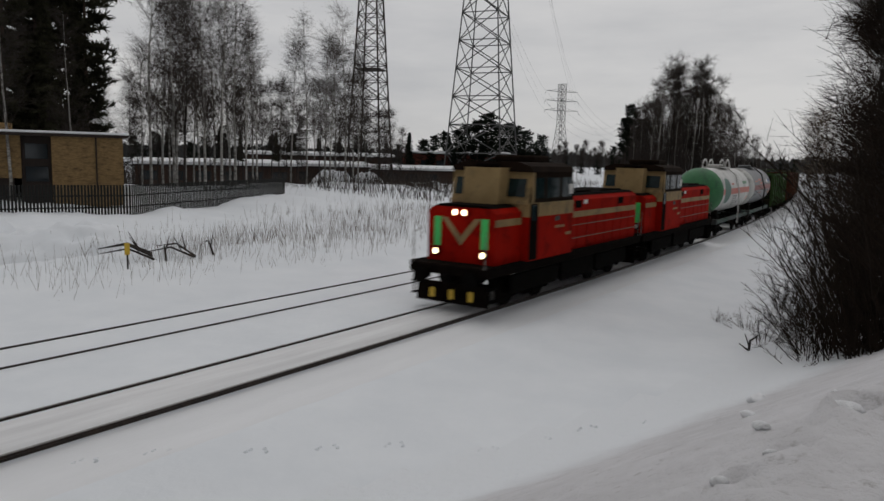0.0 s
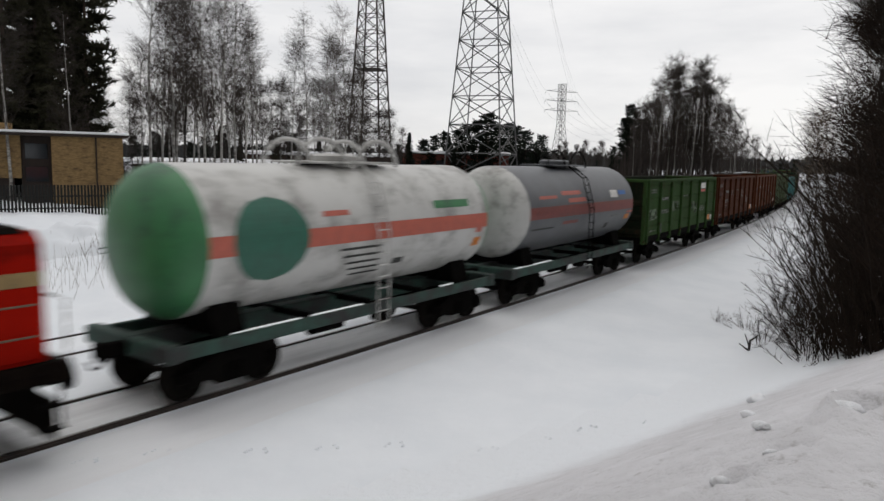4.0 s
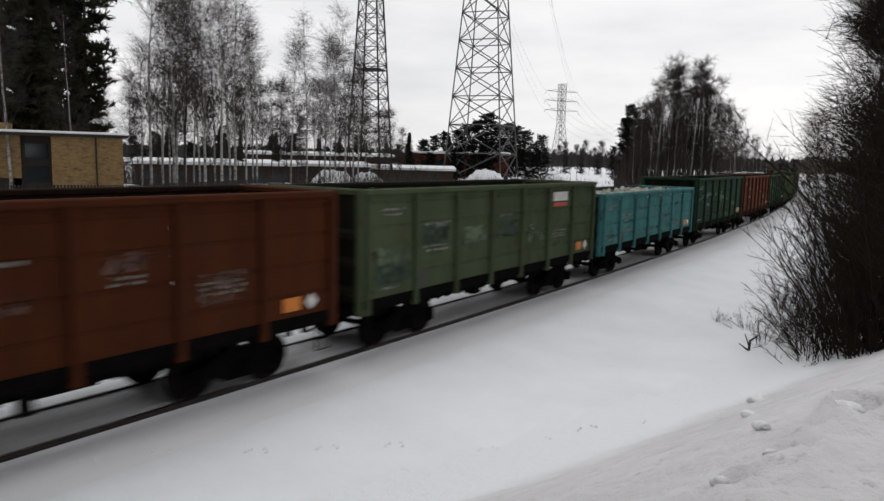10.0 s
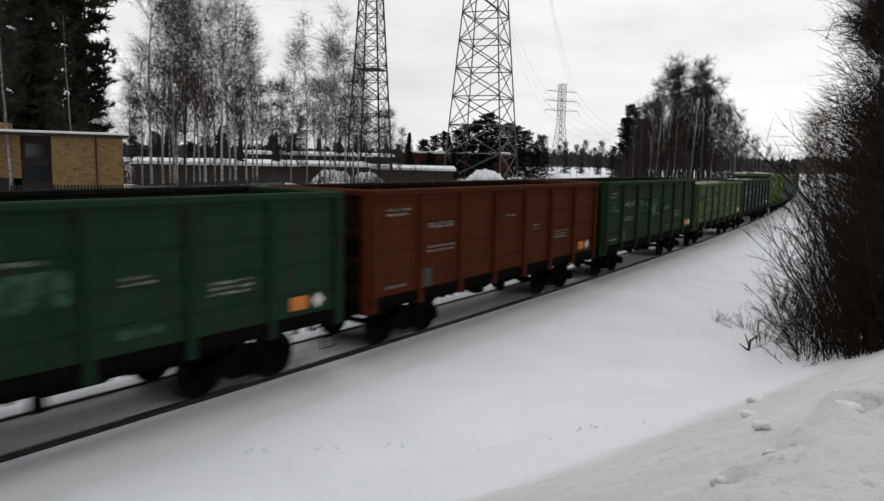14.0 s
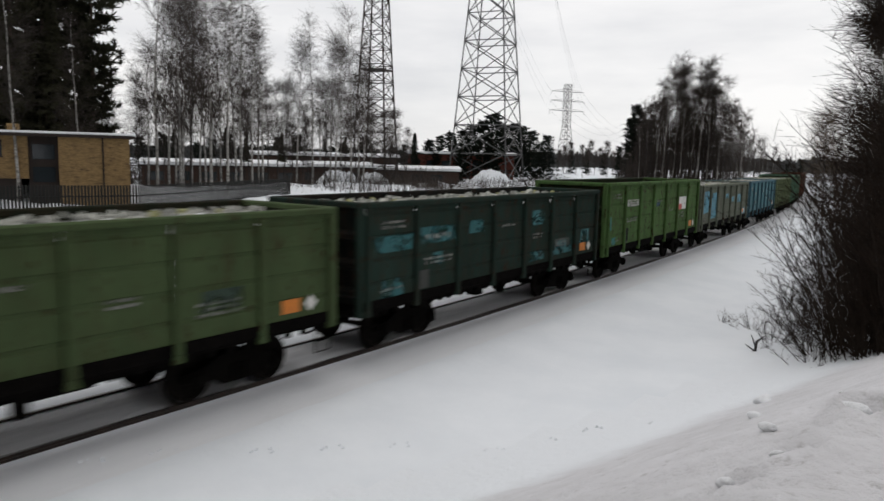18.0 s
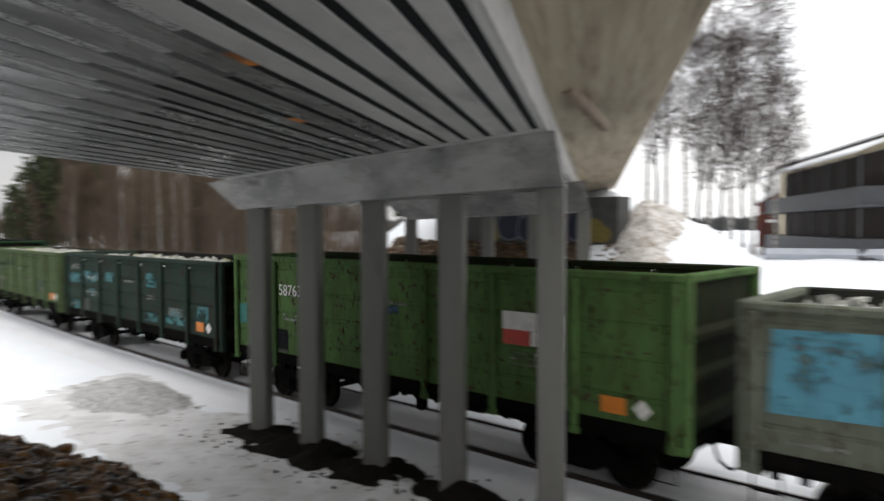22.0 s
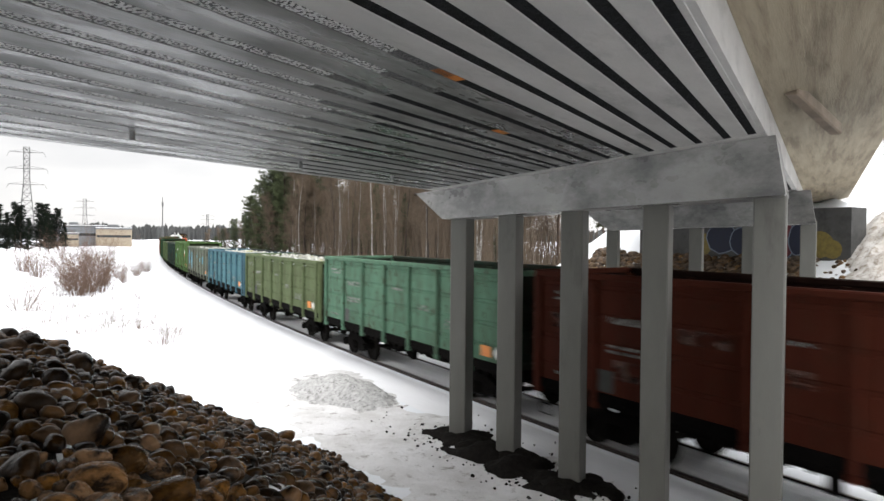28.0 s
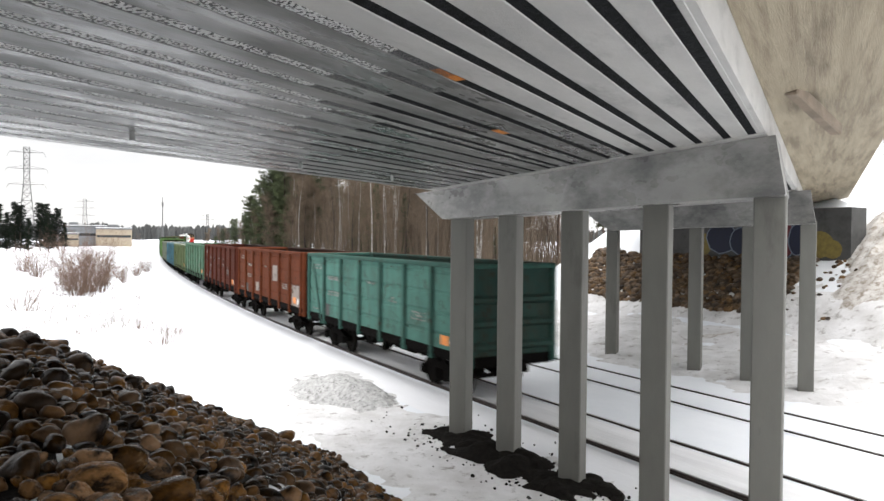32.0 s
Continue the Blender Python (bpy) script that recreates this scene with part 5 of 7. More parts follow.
for n, (label, color, top, load, dark) in enumerate(specs, 1):
    top += 0.12 if top > 3.6 else 0.06
    g, posts, ym, rnd = gondola(label, color, top, load, n * 7, "plain", dark, n == 18)
    joined(g, wagon_s(n))
    if n in (1, 4):
        mark(g, "lbl", 1.1, 0.30, posts[5] + 0.9, top - 0.45, WHITE, ym - 0.004, "white label with red band")
        mark(g, "lbl2", 1.0, 0.13, posts[5] + 0.9, top - 0.72, RED_MARK, ym - 0.004)
        for i in range(3):
            patch(g, posts[i * 2] + 0.95, 2.3 + 0.25 * (i % 2), 1.2, 0.5, worn(mat("worn_pale_green", (0.10, 0.14, 0.08), None, 4, 0.8), 0.50, 2.6), ym)
    if n in (2, 3, 16):
        pm = worn(mat("pale_stencil", (0.11, 0.062, 0.048), (0.062, 0.020, 0.012), 6, 0.85), 0.50, 3.0)
        for i, (dx, z, w, h) in enumerate(((0.9, 2.75, 1.1, 0.34), (0.9, 1.9, 0.8, 0.42), (0.9, 2.8, 1.2, 0.3), (0.8, 2.4, 0.7, 0.3), (0.9, 2.85, 0.8, 0.34), (0.9, 2.2, 1.0, 0.6))):
            patch(g, posts[i] + dx, z, w, h, pm, ym)
    if n == 4:
        for i, z in ((0, 1.9), (1, 2.7), (3, 2.6)):
            patch(g, posts[i] + 0.95, z, 1.3, 0.5, worn(mat("dark_green_patch", (0.018, 0.042, 0.028), None, 4, 0.8), 0.46, 2.4), ym - 0.004)
    if n in (5,):
        for i in range(6):
            patch(g, posts[i] + 0.9, 1.7 + 0.5 * (i % 3), 1.3, 0.16, worn(mat("peeled_dark", (0.05, 0.13, 0.14), None, 6, 0.8), 0.45, 4.0), ym)
    if n in (6, 8):
        gp = worn(mat("fresh_green_patch", (0.014, 0.075, 0.028), None, 4, 0.7), 0.48, 2.6)
        for i, z, w, h in ((0, 2.85, 1.2, 0.4), (1, 2.9, 1.3, 0.34), (2, 2.9, 1.2, 0.3), (3, 2.55, 1.4, 0.6), (4, 1.7, 0.8, 0.24)):
            patch(g, posts[i] + 0.92, z, w, h, gp, ym)
    if n == 9:
        for i, z, w, h in ((0, 2.75, 1.2, 0.5), (1, 2.6, 1.2, 0.5), (2, 2.9, 1.0, 0.3), (5, 2.0, 0.9, 0.4)):
            patch(g, posts[i] + 0.95, z, w, h, worn(mat("dark_green_patch", (0.022, 0.045, 0.030), None, 4, 0.8), 0.46, 2.4), ym)
    if n == 10:
        for i, z, w, h in ((0, 2.62, 1.5, 0.40), (1, 2.72, 1.55, 0.44), (1, 2.1, 0.4, 0.34), (2, 2.8, 0.7, 0.36), (4, 2.85, 0.8, 0.48), (4, 1.62, 0.9, 0.3), (5, 1.75, 1.45, 0.46), (6, 2.0, 0.7, 0.5), (0, 1.5, 0.8, 0.6)):
            patch(g, posts[i] + 0.92, z, w, h, TEAL_PATCH, ym + 0.001)
    if n == 11:
        txt = bpy.data.curves.new("number", "FONT")
        txt.body, txt.size, txt.extrude, txt.align_x = "58763236", 0.40, 0.003, "CENTER"
        ob = new("number", txt)
        ob.data.materials.append(WHITE)
        ob.parent = g
        ob.matrix_basis = pose(posts[1] + 0.93, ym - 0.004, 2.86, 90, 0, 0)
        ob["label"] = "white stencilled wagon number"
        patch(g, posts[0] + 0.22, 2.25, 0.42, 0.56, worn(mat("teal_square", (0.02, 0.16, 0.14), None, 4, 0.7), 0.38, 5.0), ym - 0.003)
        patch(g, posts[0] + 0.75, 1.55, 0.40, 0.30, worn(mat("teal_square", (0.02, 0.16, 0.14), None, 4, 0.7), 0.38, 5.0), ym - 0.003)
        mark(g, "lblw", 1.35, 0.34, posts[5] + 0.9, 2.86, WHITE, ym - 0.004, "white label with red corner")
        mark(g, "lblr", 0.62, 0.28, posts[5] + 0.55, 2.55, RED_MARK, ym - 0.004)
        mark(g, "lblw2", 0.68, 0.26, posts[5] + 1.22, 2.55, WHITE, ym - 0.004)
        patch(g, posts[3] + 0.75, 2.8, 0.5, 0.2, worn(mat("dull_blue_mark", (0.03, 0.075, 0.13), None, 5, 0.8), 0.45, 6.0), ym)
        mark(g, "plate", 0.46, 0.52, posts[1] + 0.30, 1.72, JOINT, ym - 0.004, "dark square plate")
        ch = Shape()
        for _ in range(260):
            i = rnd.randrange(7)
            cx, cz, w = posts[i] + rnd.uniform(0.15, 1.65), rnd.uniform(1.25, 3.55), rnd.uniform(0.02, 0.10)
            ch.box((cx, 0, cz), (w, 0.006, w * rnd.uniform(0.3, 0.9)))
        tagged(part("rust_wear", ch, RUST, g, "rust showing through chipped paint"), kind="stuff").location = (0, ym + 0.002, 0)
    if n == 12:
        bp = worn(mat("blue_patch", (0.085, 0.27, 0.35), (0.06, 0.19, 0.25), 3, 0.7), 0.40, 2.2)
        for i, z, w, h in ((0, 2.55, 1.45, 1.25), (1, 2.3, 1.55, 1.5), (4, 2.5, 0.7, 0.3), (5, 2.5, 1.3, 0.55), (6, 1.6, 1.2, 0.4), (3, 2.75, 0.8, 0.3)):
            patch(g, posts[i] + 0.92, z, w, h, bp, ym)
    if n == 17:
        bare = worn(mat("bare_plate", (0.20, 0.17, 0.145), None, 4, 0.7), 0.38, 3.0)
        for i, z, w, h in ((4, 2.7, 0.9, 0.8), (6, 1.75, 1.25, 1.15), (2, 1.8, 0.7, 0.5)):
            patch(g, posts[i] + 0.9, z, w, h, bare, ym - 0.003)


def motions():
    """The train's run along the curve, vehicle by vehicle, and the turning of its wheels."""
    def run(s20, t):
        return s20 - 10.431 * (t - 20) - 0.0171 * (t - 20) ** 2 - 0.036 * max(0.0, 6 - t) ** 2 - float(np.interp(t, (0, 1.5, 3.0, 4.5, 6.0, 8.0, 12.0, 16.0, 19.5, 20.0, 21.0, 22.0, 25.0, 30.0, 32.0), (0.0, 0.20, 0.15, 0.0, -0.09, -0.12, -0.12, 0.0, 0.0, 0.07, 0.24, 0.43, 0.45, 0.46, 0.32)))
    for ob, s20 in TRAIN:
        rows = []
        for i in range(65):
            t = i * 0.5
            s = run(s20, t)
            xa, ya, _ = track_at(s - 4.3)
            xb, yb, _ = track_at(s + 4.3)
            rows.append((t, pose((xa + xb) / 2, (ya + yb) / 2, 0, 0, 0, math.degrees(math.atan2(yb - ya, xb - xa)))))
        ob.scale = (SIZE, SIZE, SIZE)
        walk(ob, rows)
    spin = [(i / 15.0, run(0, i / 15.0) - run(0, 0)) for i in range(481)]
    if SPIN:
        for ws, r, place in WHEELSETS:
            walk(ws, [(t, pose(*place, 0, math.degrees(s / r / SIZE), 0)) for t, s in spin])


SPIN = True


# ---------------------------------------------------------------- scenery
def polar(bearing, r, z=None):
    """A place by its bearing (degrees, from straight across the railway towards +x) and range from the viewer."""
    x, y = r * math.sin(radians(bearing)), r * math.cos(radians(bearing))
    return x, y, ground_z(x, y) if z is None else z


# stone pitching under the near end of the bridge
def stone_mesh(seed, level=3):
    bm = bmesh.new()
    bmesh.ops.create_icosphere(bm, subdivisions=level, radius=0.5)
    for v in bm.verts:
        v.co *= 1 + 0.50 * noise.noise(v.co * 1.5 + Vector((seed * 7.1, 0, 0))) + 0.12 * noise.noise(v.co * 3.4 + Vector((0, seed * 3.3, 0)))
        v.co.z *= 0.80
    me = bpy.data.meshes.new("stone")
    bm.to_mesh(me)
    bm.free()
    me.shade_smooth()
    me.materials.append(STONE)
    return me


stones = [stone_mesh(i) for i in range(9)]
stones_far = [stone_mesh(i, 2) for i in range(9)]
rock = random.Random(4)
near_slope = empty("stone_slope", None, "slope of loose round field stones under the bridge", "stone slope", kind="structure")
spots, cells = [], {}
for _ in range(60000):
    x, y = rock.uniform(-16.5, 1.0), rock.uniform(-2.2, 6.9)
    w = x * DECK_W[0] + y * DECK_W[1]
    if not DECK_FAR - 0.3 + rock.gauss(0, 0.15) < w < DECK_NEAR + 0.6 + rock.gauss(0, 0.2):
        continue
    if y > 6.3 + 0.25 * noise.noise((x * 0.8, 0, 0)) or math.hypot(x, y) < 1.0:
        continue
    size = rock.choice((0.10, 0.11, 0.12, 0.13, 0.14, 0.15, 0.16, 0.18, 0.19, 0.20, 0.22, 0.29)) * rock.uniform(0.85, 1.15)
    cx, cy = int(x // 0.4), int(y // 0.4)
    near = [s for i in (-1, 0, 1) for j in (-1, 0, 1) for s in cells.get((cx + i, cy + j), ())]
    if all((x - a) ** 2 + (y - b) ** 2 > (0.475 * (size + c)) ** 2 for a, b, c in near):
        spots.append((x, y, size))
        cells.setdefault((cx, cy), []).append((x, y, size))
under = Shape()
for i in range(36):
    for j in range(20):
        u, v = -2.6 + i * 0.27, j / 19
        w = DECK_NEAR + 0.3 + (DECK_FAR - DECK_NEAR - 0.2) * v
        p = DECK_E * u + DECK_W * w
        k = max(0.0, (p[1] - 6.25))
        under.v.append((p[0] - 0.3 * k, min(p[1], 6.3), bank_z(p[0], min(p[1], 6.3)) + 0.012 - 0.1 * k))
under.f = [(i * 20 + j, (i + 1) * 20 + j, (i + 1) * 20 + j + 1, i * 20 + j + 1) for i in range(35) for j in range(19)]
part("slope_bed", under, SHADE_BED, near_slope, "near-black bed that stands in for shade between the stones")
spots.sort(key=lambda p: (p[0] + 4.0) ** 2 + (p[1] - 1.8) ** 2)
rest = Shape()
for i, (x, y, size) in enumerate(spots):
    z = bank_z(x, y) + size * 0.30
    if i < 300:
        ob = part("stone", stones[i % 9], STONE, near_slope)
        ob.matrix_basis = pose(x, y, z, rock.uniform(10, 50), rock.uniform(-20, 20), rock.uniform(0, 360)) @ Matrix.Diagonal((size * rock.uniform(1.0, 1.5), size, size, 1))
    else:
        me = stones[i % 9] if i < 1100 else stones_far[i % 9]
        m = pose(x, y, z, rock.uniform(10, 50), rock.uniform(-20, 20), rock.uniform(0, 360)) @ Matrix.Diagonal((size * rock.uniform(1.0, 1.5), size, size, 1))
        rest.add([m @ v.co for v in me.vertices], [tuple(p.vertices) for p in me.polygons])
me = bpy.data.meshes.new("stone_fill")
me.from_pydata(rest.v, [], rest.f)
me.shade_smooth()
tagged(part("stone_fill", me, STONE_FAR, near_slope), kind="stuff")

# old snow caught between the stones, and a bleached branch
for i, (x, y, a, b) in enumerate(((-4.86, 0.48, 0.26, 0.14), (-4.62, 0.55, 0.30, 0.13), (-6.84, 2.29, 0.34, 0.13), (-7.15, 2.5, 0.22, 0.12), (-4.09, 0.21, 0.34, 0.15))):
    ob = thing("snow_patch", stone_mesh(60 + i), SNOW_FINE, "small patch of old snow caught between stones", "snow patch", "snow patches on the stones")
    ob.matrix_basis = pose(x, y, bank_z(x, y) + 0.015, 31, 0, 4 * i) @ Matrix.Diagonal((a * 1.5, b * 1.3, 0.07, 1))
thing("branch", Shape().tube([(-12.9, 0.25, bank_z(-12.9, 0.25) + 0.02), (-12.78, 0.36, bank_z(-12.78, 0.36) + 0.24), (-12.66, 0.42, bank_z(-12.66, 0.42) + 0.46)], [0.10, 0.075, 0.02], 7), TWIG_PALE,
      "short bleached stump of wood among stones", "branch")

# stones before the far abutment
far_st = Shape()
for _ in range(3000):
    x, y = rock.uniform(-31.5, -15.5), rock.uniform(27.3, 31.0)
    if x > -18.0 and rock.random() < 0.9:
        continue
    w = x * DECK_W[0] + y * DECK_W[1]
    if not DECK_FAR - 3.0 < w < 1.0:
        continue
    size = rock.uniform(0.18, 0.40) * (0.6 if x > -18.0 else 1)
    m = pose(x, y, ground_z(x, y) + size * 0.12, rock.uniform(0, 60), rock.uniform(-20, 20), rock.uniform(0, 360)) @ Matrix.Diagonal((size * 1.25, size, size, 1))
    me = stones_far[rock.randrange(9)]
    far_st.add([m @ v.co for v in me.vertices], [tuple(p.vertices) for p in me.polygons])
me = bpy.data.meshes.new("far_stones")
me.from_pydata(far_st.v, [], far_st.f)
me.shade_smooth()
thing("stone_pitching", me, STONE_DRY, "brown stone pitching before the far abutment", "stones", kind="stuff")


# ---------------------------------------------------------------- pylons
def lattice_tower(name, label, place, base, top, h, waist_h, turn, material, arms=(), bays=12):
    t = empty(name, pose(*place, 0, 0, turn), label, "pylon", "power line pylons")
    lv = [h * (1 - (1 - i / bays) ** 1.12) for i in range(bays + 1)]

    def half(z):
        return (base + (top - base) * min(1, z / waist_h)) / 2 if z < waist_h else top / 2
    for sx in (-1, 1):
        for sy in (-1, 1):
            part("leg", Shape().tube([(sx * half(z), sy * half(z), z) for z in (0, waist_h, h)], 0.09 if arms else 0.13, 4), material, t)
    k = max(0.028, 0.0011 * h * 1.6)
    for f in range(4):
        sh = Shape()
        for i in range(bays):
            a, b = half(lv[i]), half(lv[i + 1])
            p = [(-a, -a, lv[i]), (a, -a, lv[i]), (-b, -b, lv[i + 1]), (b, -b, lv[i + 1])]
            q = [Matrix.Rotation(f * math.pi / 2, 3, "Z") @ Vector(v) for v in p]
            sh.tube([q[0], q[3]], k, 3).tube([q[1], q[2]], k, 3).tube([q[2], q[3]], k, 3)
        tagged(part("bracing", sh, material, t), kind="stuff")
    for z, reach in arms:
        for sgn in (-1, 1):
            sh = Shape().tube([(0, -top / 2, z), (sgn * reach, 0, z + 0.1)], 0.05, 4).tube([(0, top / 2, z), (sgn * reach, 0, z + 0.1)], 0.05, 4)
            sh.tube([(0, 0, z + 1.0), (sgn * reach, 0, z + 0.1)], 0.04, 4).tube([(sgn * reach, 0, z), (sgn * reach + sgn * 0.5, 0, z - 1.2)], 0.04, 4)
            part("cross_arm", sh, material, t)
    return t


lattice_tower("lattice_pylon", "dark rusty steel lattice pylon", polar(47.9, 112), 5.6, 1.7, 40, 38, 20, STEEL_RUST, bays=17)
part("platform", Shape().cbox((0, 0, 17.2), (3.9, 3.9, 0.14), 0.03), STEEL_RUST, bpy.data.objects["lattice_pylon"])
lattice_tower("lattice_pylon", "wide grey steel lattice pylon", polar(56.8, 138), 11.4, 2.6, 62, 60, 14, STEEL, bays=13)
lattice_tower("power_pylon", "slim grey power pylon with three pairs of arms", polar(62.9, 240), 5.2, 1.9, 29.0, 16, -28, STEEL, ((20.5, 6.5), (23.6, 6.5), (26.6, 6.2)), 14)
lattice_tower("power_pylon", "distant slim grey power pylon", polar(67.7, 430), 5.0, 2.0, 28, 14, -28, STEEL, ((19, 6.5), (22.5, 6.5), (26, 6.2)), 12)
lattice_tower("power_pylon", "distant grey power pylon beyond the trees", polar(-88.2, 250), 5.2, 1.6, 30.2, 20, 86, STEEL, ((18.9, 4.8), (23.7, 5.2), (28.6, 4.6)), 14)
lattice_tower("power_pylon", "far small power pylon", polar(-84.6, 430), 4.4, 1.6, 23, 15, 86, STEEL, ((14, 4.6), (18, 5), (21.5, 4.6)), 12)
lattice_tower("power_pylon", "far small power pylon", polar(-76.2, 640), 4.4, 1.6, 22, 15, 86, STEEL, ((14, 5), (17.5, 5), (20.5, 5)), 12)
x, y, z = polar(-79.4, 400, 0)
thing("mast", Shape().tube([(x, y, 0), (x, y, 14), (x, y, 24)], (0.35, 0.28, 0.15), 8).tube([(x, y, 19), (x, y, 21)], 0.5, 8), STEEL, "thin pale floodlight mast far off", "mast")


# ---------------------------------------------------------------- trees
def up_vec(rnd, spread):
    return Vector((rnd.uniform(-spread, spread), rnd.uniform(-spread, spread), 1)).normalized()


def birch(seed, h, label, bark, twig, dense=1.0, spread=0.16, width=0.012):
    rnd = random.Random(seed)
    t = empty("birch", None, label, "tree", "bare trees")
    pts, p, d = [], Vector((0, 0, -0.3)), up_vec(rnd, 0.05)
    n = 9
    for i in range(n + 1):
        pts.append(p.copy())
        d = (d + Vector((rnd.uniform(-0.07, 0.07), rnd.uniform(-0.07, 0.07), 0.12))).normalized()
        p += d * (h / n)
    r0 = 0.0060 * h + 0.012
    trunk = Shape().tube(pts, [r0 * (1 - 0.93 * i / n) for i in range(n + 1)], 7)
    crown, limbs = Shape(), Shape()
    for i in range(int(36 * dense)):
        f = rnd.uniform(0.22, 0.97)
        k = min(n - 1, int(f * n))
        a = pts[k].lerp(pts[k + 1], f * n - k)
        ang, ln = rnd.uniform(0, math.tau), h * spread * (1.12 - f) * rnd.uniform(0.7, 1.3)
        out = Vector((math.cos(ang), math.sin(ang), 0))
        b1 = a + out * ln * 0.50 + Vector((0, 0, ln * 0.75))
        b2 = b1 + out * ln * 0.32 + Vector((0, 0, ln * 0.75))
        limbs.tube([a, b1, b2], [r0 * 0.20 * (1.15 - f), r0 * 0.11 * (1.15 - f), 0.005], 4, False)
        for j in range(int(17 * dense)):
            q = a.lerp(b1, rnd.random()) if j % 2 else b1.lerp(b2, rnd.random())
            tw = (out * rnd.uniform(-0.2, 1) + Vector((rnd.uniform(-0.8, 0.8), rnd.uniform(-0.8, 0.8), rnd.uniform(-0.1, 1.0)))).normalized()
            l = rnd.uniform(0.5, 1.3) * (0.5 + h / 30)
            e = q + tw * l
            side = tw.cross(Vector((rnd.uniform(-1, 1), rnd.uniform(-1, 1), 0.2))).normalized()
            crown.ribbon(q, e, width, width * 0.4, side)
            for _ in range(3):
                q2 = q.lerp(e, rnd.uniform(0.3, 1))
                tw2 = (tw + Vector((rnd.uniform(-0.9, 0.9), rnd.uniform(-0.9, 0.9), rnd.uniform(-0.7, 0.5)))).normalized()
                crown.ribbon(q2, q2 + tw2 * l * rnd.uniform(0.35, 0.8), width * 0.7, width * 0.25, tw2.cross(Vector((rnd.uniform(-1, 1), rnd.uniform(-1, 1), 0.3))).normalized())
    part("trunk", trunk, bark, t)
    tagged(part("branch_work", limbs, twig if bark == BIRCH_BARK else bark, t), kind="stuff")
    tagged(part("crown", crown, twig, t, "fine bare twigs"), kind="stuff")
    return t


def pine(seed, h, label, needle, bare=0.45, spread=0.15, spruce=False, full=False, blade=0.10):
    rnd = random.Random(seed)
    t = empty("spruce" if spruce else "pine", None, label, "tree", "conifers")
    lean = Vector((rnd.uniform(-0.02, 0.02), rnd.uniform(-0.02, 0.02), 1))
    r0 = 0.011 * h
    trunk = Shape().tube([lean * (h * k) for k in (-0.02, 0.3, 0.6, 0.85, 1.0)], [r0, r0 * 0.8, r0 * 0.55, r0 * 0.25, 0.02], 8)
    crown, limbs = Shape(), Shape()
    nb = 260 if spruce else 190
    for i in range(nb):
        f = bare + (1 - bare) * (i + rnd.random()) / nb
        a = lean * (h * f)
        g = (f - bare) / (1 - bare)
        ln = h * spread * ((1.05 - g) * (0.75 + 0.25 * math.sin(i * 0.41)) if spruce else (0.95 - 0.6 * g) if full else (0.35 + 1.1 * math.sqrt(max(0, g * (1.08 - g)))) * 1.0) * rnd.uniform(0.55, 1.2)
        ang = rnd.uniform(0, math.tau)
        out = Vector((math.cos(ang), math.sin(ang), rnd.uniform(-0.5, -0.1) if spruce else rnd.uniform(-0.15, 0.45)))
        across = Vector((-math.sin(ang), math.cos(ang), 0))
        b = a + out * ln
        limbs.tube([a, b], [r0 * 0.13, 0.008], 3, False)
        for j in range(6):
            q = (j + rnd.random()) / 6
            c = a.lerp(b, 0.15 + 0.85 * q) + across * rnd.uniform(-0.22, 0.22) * ln * q
            s = (0.024 if spruce else 0.027) * h * rnd.uniform(0.6, 1.3)
            for _ in range(12):
                dv = (out * rnd.uniform(-0.3, 1.1) + across * rnd.gauss(0, 0.75) + Vector((0, 0, rnd.gauss(-0.28 if spruce else 0.25, 0.42)))).normalized()
                sd = dv.cross(Vector((rnd.uniform(-1, 1), rnd.uniform(-1, 1), rnd.uniform(-1, 1)))).normalized()
                crown.ribbon(c - dv * s * 0.25, c + dv * s, s * blade, s * 0.03, sd)
    part("trunk", trunk, DARK_BARK if spruce else PINE_BARK, t)
    tagged(part("branch_work", limbs, DARK_BARK, t), kind="stuff")
    tagged(part("crown", crown, needle, t, "dark evergreen needles"), kind="stuff")
    return t


